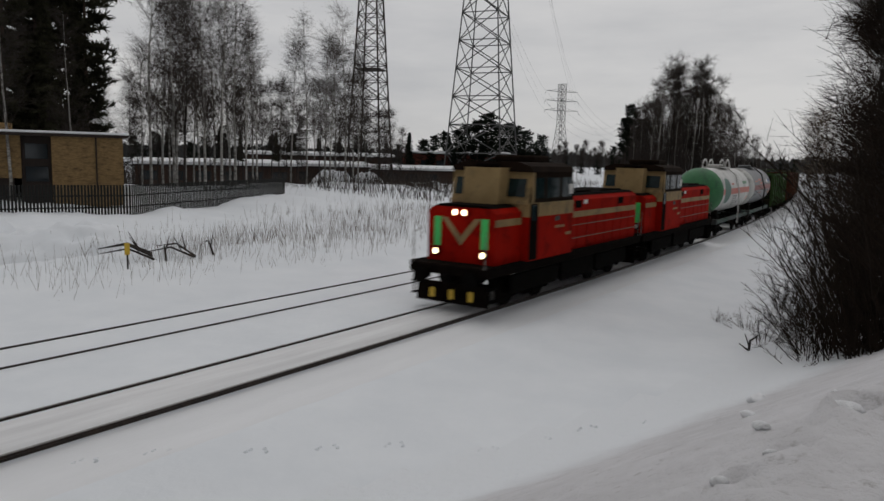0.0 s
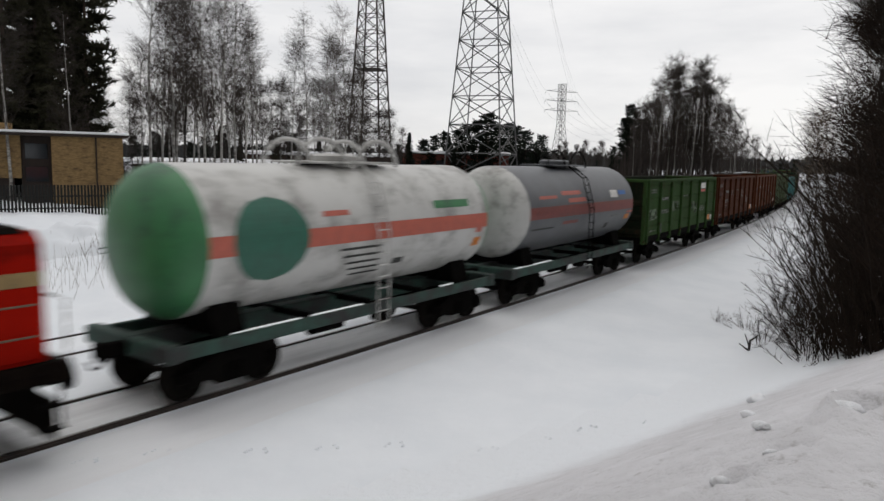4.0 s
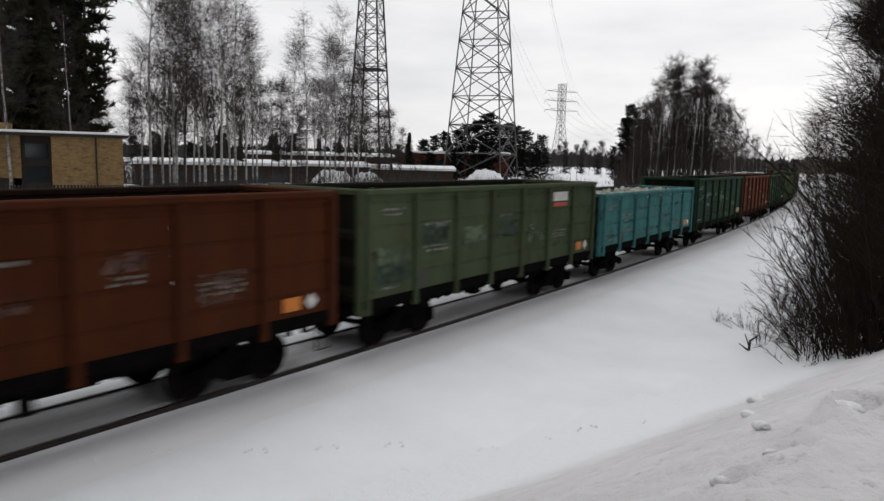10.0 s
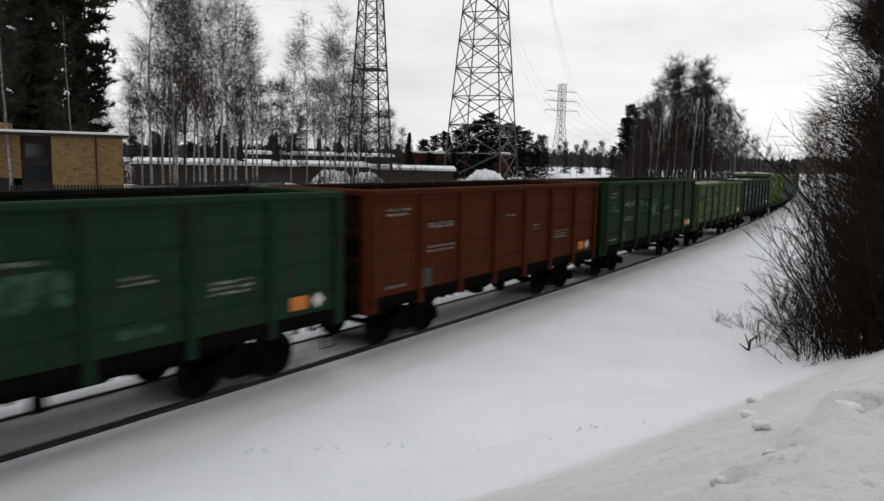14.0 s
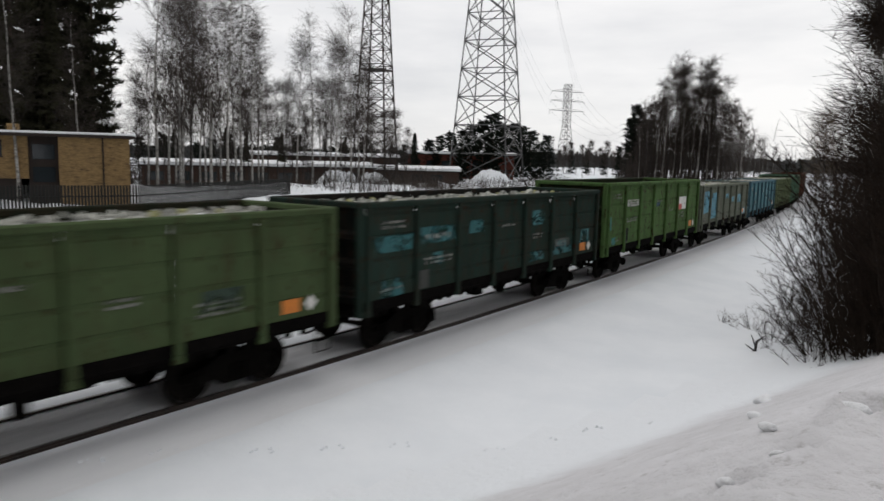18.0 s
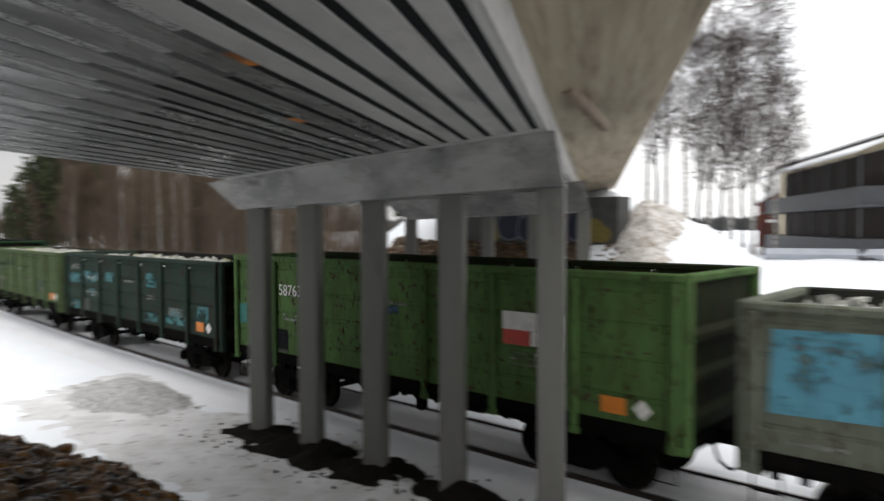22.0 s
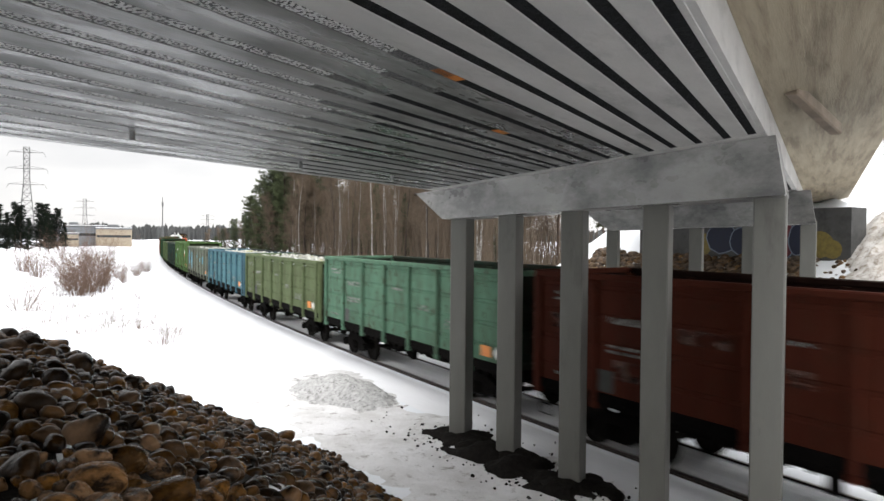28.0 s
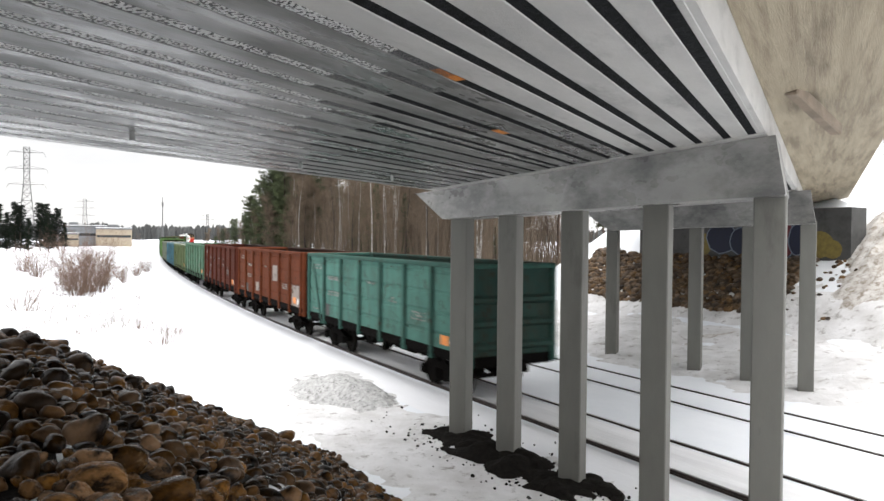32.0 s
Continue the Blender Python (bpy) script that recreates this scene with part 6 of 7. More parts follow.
def bush(seed, h, w, n, material, label, width=0.006, name="bush", trunk_mat=None):
    """Many thin arching stems from one foot, each with two orders of fine twigs."""
    rnd = random.Random(seed)
    t = empty(name, None, label, "bush", "bare bushes")
    stems, crown = Shape(), Shape()
    for i in range(n):
        ang = rnd.uniform(0, math.tau)
        out = Vector((math.cos(ang), math.sin(ang), 0))
        a = out * abs(rnd.gauss(0, w * 0.14)) + Vector((0, 0, -0.1))
        d = (out * abs(rnd.gauss(0, 0.42 * w / h)) + Vector((0, 0, 1))).normalized()
        l = h * rnd.uniform(0.5, 1.05)
        pts = [a]
        for k in range(5):
            d = (d + out * rnd.uniform(-0.06, 0.16) + Vector((rnd.uniform(-0.17, 0.17), rnd.uniform(-0.17, 0.17), 0.0))).normalized()
            pts.append(pts[-1] + d * l / 5)
        stems.tube(pts, [width * 2.2, width * 1.9, width * 1.5, width * 1.1, width * 0.8, width * 0.4], 4, False)
        for k in range(13):
            f = rnd.uniform(0.6, 4.98)
            q = pts[int(f)].lerp(pts[int(f) + 1], f % 1)
            tw = (d * 0.7 + Vector((rnd.uniform(-0.9, 0.9), rnd.uniform(-0.9, 0.9), rnd.uniform(-0.3, 0.8)))).normalized()
            l2 = h * rnd.uniform(0.07, 0.22)
            e = q + tw * l2
            crown.ribbon(q, e, width * 0.7, width * 0.3, tw.cross(Vector((rnd.uniform(-1, 1), rnd.uniform(-1, 1), 0.2))).normalized())
            for _ in range(3):
                q2 = q.lerp(e, rnd.uniform(0.15, 0.98))
                tw2 = (tw + Vector((rnd.uniform(-0.9, 0.9), rnd.uniform(-0.9, 0.9), rnd.uniform(-0.5, 0.6)))).normalized()
                crown.ribbon(q2, q2 + tw2 * l2 * rnd.uniform(0.25, 0.65), width * 0.5, width * 0.2, tw2.cross(Vector((rnd.uniform(-1, 1), 1, 0.2))).normalized())
    tagged(part("stem_growth", stems, trunk_mat or material, t), kind="stuff")
    tagged(part("crown", crown, material, t), kind="stuff")
    return t


def settle(proto, spots, seed):
    """The first tree and its copies, each at a bearing, a range and a size of its own."""
    rnd = random.Random(seed)
    for i, (b, r, k) in enumerate(spots):
        x, y, z = polar(b, r)
        m = pose(x, y, z - 0.05, 0, 0, rnd.uniform(0, 360))
        if i == 0:
            proto.matrix_basis, proto.scale = m, (k, k, k)
            ob = proto
        else:
            proto_scale = proto.scale.copy()
            proto.scale = (k, k, k)
            ob = copy_thing(proto, m)
            proto.scale = proto_scale


tr = random.Random(11)
settle(birch(1, 19, "tall bare birch with a pale trunk", BIRCH_BARK, TWIG, 1.15, 0.135, 0.010),
       [(31.6, 60, 1.0), (33.2, 66, 1.08), (35.4, 62, 1.02), (37.6, 68, 1.1), (39.2, 72, 0.86), (43.0, 80, 0.98), (46.0, 80, 1.0), (26.4, 52, 0.62), (-18.5, 46, 1.0), (-21.5, 52, 1.05), (-24.6, 48, 1.0), (34.0, 82, 1.15), (36.1, 88, 1.1), (32.9, 90, 1.1), (38.9, 86, 1.0), (45.2, 100, 1.0), (46.6, 96, 1.05), (41.0, 104, 0.8)], 1)
settle(birch(2, 18, "bare birch with fine hanging twigs", BIRCH_BARK, TWIG, 1.2, 0.14, 0.010),
       [(32.4, 70, 1.0), (34.6, 75, 0.9), (36.6, 61, 1.05), (38.4, 64, 0.8), (41.8, 82, 0.96), (44.4, 84, 1.0), (47.0, 88, 0.92), (22.6, 49, 0.85), (-17.0, 50, 1.05), (-20.0, 47, 1.1), (-23.2, 45, 1.05), (-26.0, 52, 1.1), (35.0, 92, 1.2), (37.2, 80, 1.15), (31.0, 88, 1.0), (33.4, 78, 1.1), (44.8, 92, 1.05), (43.6, 110, 0.9), (47.6, 106, 0.9)], 2)
settle(birch(3, 13, "young bare birch among taller trees", DARK_BARK, TWIG, 1.2, 0.14, 0.010),
       [(33.9, 57, 1.15), (40.3, 78, 0.85), (42.2, 90, 0.8), (48.6, 100, 0.8), (49.6, 104, 0.85), (50.4, 96, 0.6), (30.4, 76, 0.9), (37.9, 84, 0.9), (45.4, 96, 0.7), (28.2, 84, 1.0), (24.6, 80, 1.1), (-17.8, 55, 1.2), (-19.2, 58, 1.3), (-20.8, 56, 1.25), (-22.4, 60, 1.3), (-25.2, 57, 1.3), (-16.2, 60, 1.0)] + [(b, 70 + 6 * (i % 5), 0.62 + 0.09 * (i % 4)) for i, b in enumerate((30.8, 32.0, 33.5, 35.8, 36.9, 38.2, 39.6, 40.8, 41.5, 42.7, 43.9, 46.4, 47.8, 49.2))], 3)
settle(pine(4, 18, "tall dark pine with bare lower trunk", NEEDLE_OLD, 0.14, 0.12, False, False, 0.15),
       [(22.4, 60, 1.05), (24.4, 63, 1.1), (27.4, 62, 1.08), (19.0, 68, 0.9), (14.2, 72, 0.72), (9.8, 74, 0.74), (6.0, 72, 0.76), (3.2, 74, 0.8), (17.2, 66, 0.85)], 4)
settle(pine(5, 17, "dense dark pine behind the houses", NEEDLE_OLD, 0.06, 0.13, False, False, 0.15),
       [(25.8, 66, 1.1), (21.2, 70, 0.9), (12.0, 72, 0.68), (7.9, 70, 0.74), (4.6, 70, 0.78), (23.4, 72, 1.05), (10.9, 80, 0.8), (15.8, 78, 0.75), (2.6, 78, 0.8), (13.2, 82, 0.75)] + [(b, 88, k) for b, k in ((3.3, 0.85), (5.1, 0.9), (6.6, 0.8), (8.5, 0.85), (10.3, 0.85), (11.5, 0.7), (14.6, 0.75), (16.5, 0.75), (18.4, 0.8))], 5)
settle(pine(6, 15, "pointed dark spruce among the pines", NEEDLE_OLD, 0.04, 0.20, True, False, 0.13),
       [(17.9, 63, 0.92), (20.4, 66, 1.0), (25.1, 60, 0.9), (14.9, 70, 0.7), (27.0, 74, 0.9), (40.6, 100, 0.5), (38.0, 98, 0.5), (5.4, 76, 0.5), (9.0, 78, 0.45), (12.6, 76, 0.5), (3.9, 80, 0.5), (7.2, 80, 0.45)], 6)
settle(pine(7, 12, "round-topped dark pine in a distant group", NEEDLE, 0.03, 0.32, False, True, 0.27),
       [(b, 150 + tr.uniform(-10, 12), k * tr.uniform(0.88, 0.98)) for b, k in ((52.2, 0.72), (53.0, 0.8), (53.9, 0.85), (54.8, 0.86), (55.6, 0.98), (56.4, 1.06), (57.2, 1.12), (58.0, 1.08), (58.8, 1.04), (59.5, 0.98), (60.2, 0.92), (60.9, 0.72), (61.5, 0.82))], 7)
settle(pine(14, 9, "dark spruce behind the low buildings", NEEDLE, 0.02, 0.36, True, False, 0.26),
       [(27.5 + 1.15 * i + 0.5 * math.sin(i * 2.3), 128 + 11 * (i % 4), 0.62 + 0.14 * (i % 3) + 0.08 * math.sin(i * 1.7)) for i in range(25)], 14)
settle(pine(15, 8, "round dark pine behind the low buildings", NEEDLE, 0.02, 0.38, False, True, 0.26),
       [(28.0 + 1.25 * i + 0.4 * math.sin(i * 3.1), 140 + 9 * (i % 5), 0.66 + 0.12 * (i % 4)) for i in range(24)], 15)
# the wood beside the railway, on the far side: highest in the middle, lower towards its ends
def wood(n, seed, k):
    rnd, out = random.Random(seed), []
    for i in range(n):
        b = 68.2 + 10.2 * (i + rnd.uniform(0, 0.9)) / n
        r = float(np.interp(b, (68, 74, 75.5, 79), (118, 128, 160, 215))) + rnd.uniform(-7, 10)
        top = float(np.interp(b, (68.0, 69.0, 70.3, 72.0, 73.6, 75.2, 76.6, 78.4), (95, 125, 165, 192, 172, 118, 62, 34))) / 1265 * r + 4.2
        out.append((b, r, top * rnd.uniform(0.66, 1.06) / k))
    return out


settle(birch(8, 20, "slender bare birch at the wood's edge", BIRCH_BARK, TWIG, 1.2, 0.12, 0.014), wood(36, 8, 20), 8)
settle(birch(9, 19, "bare dark alder in the wood", DARK_BARK, TWIG, 1.2, 0.13, 0.014), wood(26, 9, 20), 9)
settle(pine(10, 14, "dark pine at the wood's near end", NEEDLE, 0.08, 0.22, False, True, 0.15), [(67.9, 122, 0.8), (68.3, 126, 0.95), (68.9, 124, 0.8)], 10)
settle(birch(12, 14, "bare tree in the far roadside wood", DARK_BARK, TWIG, 1.2, 0.2, 0.03), [(62.4 + i * 0.47, 205 + 9 * (i % 4), 0.52 + 0.1 * (i % 3)) for i in range(13)], 12)
settle(pine(13, 12, "dark distant spruce beyond the field", NEEDLE, 0.03, 0.26, False, True, 0.18), [(63.4, 225, 0.62), (64.6, 232, 0.7), (65.9, 228, 0.6), (67.0, 222, 0.75), (78.9, 260, 0.5), (79.8, 250, 0.6), (80.8, 255, 0.5)], 13)

# forest beyond the bridge, on the far side of the tracks
def wood_spots(n, x0, x1, d0, d1, k0, k1, seed):
    rnd, out = random.Random(seed), []
    for _ in range(n):
        x = rnd.uniform(x0, x1)
        y = track_y(x) + rnd.uniform(d0, d1)
        if far_bank(x, y) > -0.6:
            continue
        out.append((math.degrees(math.atan2(x, y)), math.hypot(x, y), rnd.uniform(k0, k1)))
    return out


settle(birch(21, 17, "slender bare birch in the roadside wood", BIRCH_BARK, TWIG_PALE, 0.9, 0.10, 0.013), wood_spots(40, -110, -30, 15, 24, 0.6, 0.95, 21), 21)
settle(birch(22, 15, "thin bare alder in the roadside wood", DARK_BARK, TWIG_PALE, 1.3, 0.13, 0.015), wood_spots(60, -120, -30, 16, 34, 0.6, 1.0, 22), 22)
settle(birch(23, 16, "bare aspen with brownish twigs", PINE_BARK, TWIG_PALE, 1.2, 0.12, 0.015), wood_spots(60, -120, -36, 20, 40, 0.6, 0.95, 23), 23)
settle(pine(24, 16, "green pine in the roadside wood", NEEDLE_MID, 0.4, 0.15), wood_spots(16, -130, -50, 26, 44, 0.7, 1.0, 24), 24)
settle(pine(25, 15, "young green spruce among birches", NEEDLE_MID, 0.05, 0.2, True), wood_spots(14, -120, -34, 18, 40, 0.3, 0.75, 25), 25)
settle(pine(26, 16, "green pine at the wood's far end", NEEDLE_MID, 0.15, 0.15), [(-72.6, 128, 0.62), (-71.8, 122, 0.78), (-70.9, 112, 0.86), (-70.0, 116, 0.96), (-73.4, 136, 0.5), (-74.2, 138, 0.46), (-75.0, 146, 0.36), (-75.6, 152, 0.26), (-73.0, 118, 0.66), (-72.2, 112, 0.80), (-71.4, 106, 0.90), (-70.4, 104, 0.95), (-69.0, 108, 0.9), (-68.0, 112, 0.95), (-66.8, 108, 0.9)], 26)
settle(birch(28, 15, "bare brown alder at the wood's far end", DARK_BARK, TWIG_PALE, 1.3, 0.15, 0.02), [(-72.2, 112, 0.58), (-71.2, 104, 0.7), (-70.2, 99, 0.8), (-72.9, 138, 0.5), (-70.5, 125, 0.85), (-69.6, 120, 0.9), (-73.8, 128, 0.45), (-74.6, 140, 0.4), (-75.4, 155, 0.4), (-76.2, 170, 0.4)], 28)
settle(pine(27, 12, "distant dark pine beyond the field", NEEDLE, 0.06, 0.21, False, True, 0.16), [(-86.9, 200, 0.78), (-87.4, 208, 1.0), (-88.1, 205, 0.7), (-88.6, 212, 0.98), (-89.4, 206, 0.8), (-86.3, 215, 0.9), (-89.9, 205, 0.95), (-85.9, 222, 0.6), (-90.4, 210, 0.7), (-87.1, 225, 1.05), (-88.9, 230, 1.1), (-86.6, 232, 0.85)], 27)
# brushwood at the foot of the wood
brush = Shape()
bw = random.Random(31)
for _ in range(15000):
    x = bw.uniform(-110, -27)
    y = track_y(x) + bw.uniform(13.5, 40)
    if far_bank(x, y) > -0.4:
        continue
    z = ground_z(x, y)
    h = bw.choice((bw.uniform(1.0, 4.0), bw.uniform(3.0, 11.0))) * (0.55 + 0.45 * smoothstep(13, 22, y - track_y(x)))
    d = Vector((bw.uniform(-0.25, 0.25), bw.uniform(-0.25, 0.25), 1)).normalized()
    brush.ribbon((x, y, z), Vector((x, y, z)) + d * h, 0.03, 0.006, Vector((bw.uniform(-1, 1), bw.uniform(-1, 1), 0)).normalized())
thing("brushwood", brush, TWIG_PALE, "dense brown brushwood at the wood's edge", "brushwood", kind="stuff")
brush = Shape()
for _ in range(1500):
    b = bw.uniform(67.2, 78.8)
    r = float(np.interp(b, (68, 74, 75.5, 79), (116, 126, 158, 212))) + bw.uniform(-8, 14)
    x, y, z = polar(b, r)
    if y - track_y(x) < 9:
        continue
    top = float(np.interp(b, (67.2, 69.0, 70.3, 72.0, 73.6, 75.2, 76.6, 78.8), (50, 105, 130, 150, 140, 95, 50, 25))) / 1265 * r + 4.2
    d = Vector((bw.uniform(-0.12, 0.12), bw.uniform(-0.12, 0.12), 1)).normalized()
    brush.ribbon((x, y, z), Vector((x, y, z)) + d * top * bw.uniform(0.15, 0.7), 0.055, 0.012, Vector((bw.uniform(-1, 1), bw.uniform(-1, 1), 0)).normalized())
for _ in range(4200):
    b, r = bw.uniform(28, 54), bw.uniform(62, 122)
    x, y, z = polar(b, r)
    d = Vector((bw.uniform(-0.55, 0.55), bw.uniform(-0.55, 0.55), 1)).normalized()
    brush.ribbon((x, y, z), Vector((x, y, z)) + d * bw.uniform(0.6, 2.6), 0.016, 0.004, Vector((bw.uniform(-1, 1), bw.uniform(-1, 1), 0)).normalized())
for _ in range(2600):
    b, r = bw.uniform(27, 53), bw.uniform(96, 128)
    x, y, z = polar(b, r)
    d = Vector((bw.uniform(-0.7, 0.7), bw.uniform(-0.7, 0.7), 1)).normalized()
    brush.ribbon((x, y, z - 0.1), Vector((x, y, z)) + d * bw.uniform(0.8, 3.4), 0.06, 0.015, Vector((bw.uniform(-1, 1), bw.uniform(-1, 1), 0)).normalized())
for _ in range(5200):
    b = bw.uniform(44, 69.5)
    r = bw.uniform(62, 150)
    x, y, z = polar(b, r)
    if y - track_y(x) < 10 or noise.noise((x * 0.06, y * 0.06, 4.0)) < -0.12:
        continue
    d = Vector((bw.uniform(-0.3, 0.3), bw.uniform(-0.3, 0.3), 1)).normalized()
    brush.ribbon((x, y, z), Vector((x, y, z)) + d * bw.uniform(0.4, 1.7), 0.035, 0.008, Vector((bw.uniform(-1, 1), bw.uniform(-1, 1), 0)).normalized())
thing("brushwood", brush, TWIG, "dark brushwood and saplings among the birches", "brushwood", kind="stuff")

# bushes on the viewer's side of the track
big = bush(41, 4.6, 4.2, 40, TWIG_DARK, "dense dark leafless bush beside the track", 0.009)
settle(big, [(83.6, 22.0, 0.85), (85.4, 21.0, 1.15), (87.2, 20.5, 1.35), (84.4, 26.0, 1.1), (86.4, 25.0, 1.5), (88.6, 24.0, 1.6), (83.4, 33.0, 1.0), (85.6, 31.0, 1.4), (84.8, 40.0, 1.4), (83.6, 50.0, 1.2), (90.5, 19.0, 1.5)], 41)
settle(pine(45, 9, "dark spruce among the bushes", NEEDLE, 0.05, 0.22, True), [(86.0, 38.0, 1.0), (85.4, 47.0, 1.1)], 45)
settle(bush(46, 2.4, 4.4, 30, TWIG_DARK, "sprawling dark leafless bush in snow", 0.007), [(81.4, 21.6, 0.75), (83.0, 20.6, 1.0), (84.8, 20.0, 1.2), (82.4, 24.0, 1.05), (84.0, 24.5, 1.3), (86.2, 19.6, 1.35)], 46)
settle(bush(42, 1.6, 2.4, 16, TWIG_DARK, "low dark leafless bush in snow", 0.006), [(79.0, 21.6, 0.75), (77.4, 23.2, 0.5), (80.4, 23.6, 1.0), (81.6, 19.6, 0.9), (75.6, 23.8, 0.35), (80.2, 27.0, 1.0)], 42)
settle(birch(43, 11, "bare tree overhanging the bushes", DARK_BARK, TWIG_DARK, 1.7, 0.17, 0.008), [(85.2, 24.5, 1.0), (86.6, 22.0, 1.15), (84.2, 31.0, 1.1), (87.6, 26.0, 1.3), (85.4, 38.0, 1.2)], 43)
settle(birch(44, 8, "thin bare sapling beside the bushes", DARK_BARK, TWIG_PALE, 0.9, 0.24, 0.007), [(81.6, 44.0, 1.0), (82.4, 52.0, 1.1), (81.0, 58.0, 0.9)], 44)
# willow bushes west of the bridge
settle(bush(51, 4.4, 3.4, 80, TWIG_RED, "reddish-brown willow thicket in snow", 0.007), [(-84.9, 60, 1.15), (-84.1, 62, 1.2), (-83.4, 66, 0.85), (-85.7, 63, 0.8), (-82.2, 78, 0.55), (-81.2, 90, 0.55), (-80.5, 100, 0.5), (-87.6, 90, 0.9), (-88.4, 100, 0.8)], 51)
settle(bush(53, 1.1, 2.6, 20, TWIG_RED, "low spreading twigs of willow in snow", 0.004), [(-79.0 - 0.55 * i, 38 + (i * 7) % 23, 0.55 + 0.12 * (i % 4)) for i in range(18)], 53)
settle(bush(52, 1.5, 1.5, 16, TWIG_RED, "small leafless willow in snow", 0.005), [(-79.4, 34.0, 1.1), (-78.3, 36.5, 0.6), (-81.0, 40.0, 0.7), (-82.6, 44.0, 0.6), (-88.4, 52.0, 1.9)], 52)

# dry weeds standing in the snow
weeds = Shape()
for cx, cy, n, sp in ((22, 24.5, 800, 4.2), (17, 25.0, 500, 3.0), (28, 26, 800, 5.0), (35, 29, 900, 6.0), (12.5, 22.5, 90, 2.0), (45, 33, 360, 7.0), (9.0, 24.5, 60, 1.2), (-45, 5, 700, 7), (-60, 4, 900, 12), (-38, 6.0, 260, 3.5), (-52, 0, 500, 9), (60, 42, 700, 10), (75, 50, 800, 12)):
    for _ in range(n):
        x, y = bw.gauss(cx, sp), bw.gauss(cy, sp * 0.45)
        if 8.5 > y - track_y(x) > -6:
            continue
        z = ground_z(x, y)
        d = Vector((bw.gauss(0, 0.25), bw.gauss(0, 0.25), 1)).normalized()
        w = 0.003 + 0.00010 * math.hypot(x, y)
        weeds.ribbon((x, y, z - 0.02), Vector((x, y, z)) + d * bw.uniform(0.25, 0.95), w, w * 0.4, Vector((bw.uniform(-1, 1), bw.uniform(-1, 1), 0)).normalized())
thing("dry_weeds", weeds, TWIG_PALE, "dry brown weed stems standing in snow", "weeds", kind="stuff")
for i in range(7):
    x, y = 16.5 + bw.uniform(-1.6, 1.6), 24.6 + bw.uniform(-1, 1)
    a = bw.uniform(0, 3)
    z = ground_z(x, y)
    thing("fallen_branch", Shape().tube([(x, y, z), (x + math.cos(a) * 0.9, y + math.sin(a) * 0.9, z + 0.45), (x + math.cos(a) * 1.9, y + math.sin(a) * 1.9, z + 0.3)], [0.05, 0.035, 0.01], 5)
          .tube([(x + math.cos(a) * 0.5, y + math.sin(a) * 0.5, z + 0.25), (x + math.cos(a) * 0.9, y + math.sin(a) * 0.5, z + 0.9)], [0.03, 0.008], 5), DARK_BARK, "dark fallen branch lying on snow", "branch", "fallen branches")
x, y = 19.85, 4.31
z = ground_z(x, y)
thing("stump_twigs", Shape().tube([(x, y, z - 0.1), (x + 0.1, y, z + 0.25), (x + 0.22, y - 0.2, z + 0.42)], [0.05, 0.035, 0.012], 5).tube([(x, y, z), (x - 0.22, y + 0.2, z + 0.2)], [0.03, 0.01], 5)
      .tube([(x + 0.05, y, z + 0.1), (x - 0.1, y + 0.1, z + 0.45)], [0.025, 0.01], 5), DARK_BARK, "small dark broken stump poking from snow", "stump")
x, y, z = polar(29.8, 27.0)
post = thing("marker_post", Shape().cbox((x, y, z + 0.3), (0.05, 0.05, 1.1), 0.008), FENCE_WOOD, "small marker post with a yellow plate", "post")
part("plate", Shape().cbox((x - 0.02, y - 0.03, z + 0.72), (0.20, 0.02, 0.42), 0.01), YELLOW_PAINT, post, "yellow marker plate")
thing("snow_stake", Shape().tube([(-5.55, 8.3, -0.45), (-5.6, 8.3, 0.45)], 0.035, 6), YELLOW_PAINT, "short yellow stake beside the piles", "stake")

# ---------------------------------------------------------------- snow heaps and bare soil
def heap(name, cx, cy, rx, ry, h, material, label, seed, rough=0.25, kind="", soft=0.9):
    sh, n = Shape(), 34
    for i in range(n + 1):
        for j in range(n + 1):
            u, v = 2 * i / n - 1, 2 * j / n - 1
            x, y = cx + u * rx, cy + v * ry
            k = max(0.0, 1 - (u * u + v * v) * (1 + (0.5 * noise.noise((x * 0.7, y * 0.7, seed)) if soft > 1 else 0))) ** soft
            z = ground_z(x, y) - 0.07 - 0.10 * h + h * k * (1 + rough * noise.noise((x * 1.3, y * 1.3, seed))) + (0.22 * h * noise.noise((x * 4, y * 4, seed + 3)) + 0.25 * rough * h * noise.noise((x * 2.2, y * 2.2, seed + 8)) if k > 0 else 0)
            sh.v.append((x, y, z))
    sh.f = [(i * (n + 1) + j, (i + 1) * (n + 1) + j, (i + 1) * (n + 1) + j + 1, i * (n + 1) + j + 1) for i in range(n) for j in range(n)]
    me = bpy.data.meshes.new(name)
    me.from_pydata(sh.v, [], sh.f)
    me.shade_smooth()
    return thing(name, me, material, label, "heap", kind=kind)


# trodden dirt, plus the bridge's shade put into the snow's colour
TRODDEN_SHADED = mat("trodden_snow", (0.70, 0.70, 0.705), (0.52, 0.515, 0.51), 1.1, 0.9, bump=0.9, bump_scale=7.0, dirt=(0.20, 0.185, 0.165), dirt_amount=0.16, dirt_scale=2.4, spec=0.15)


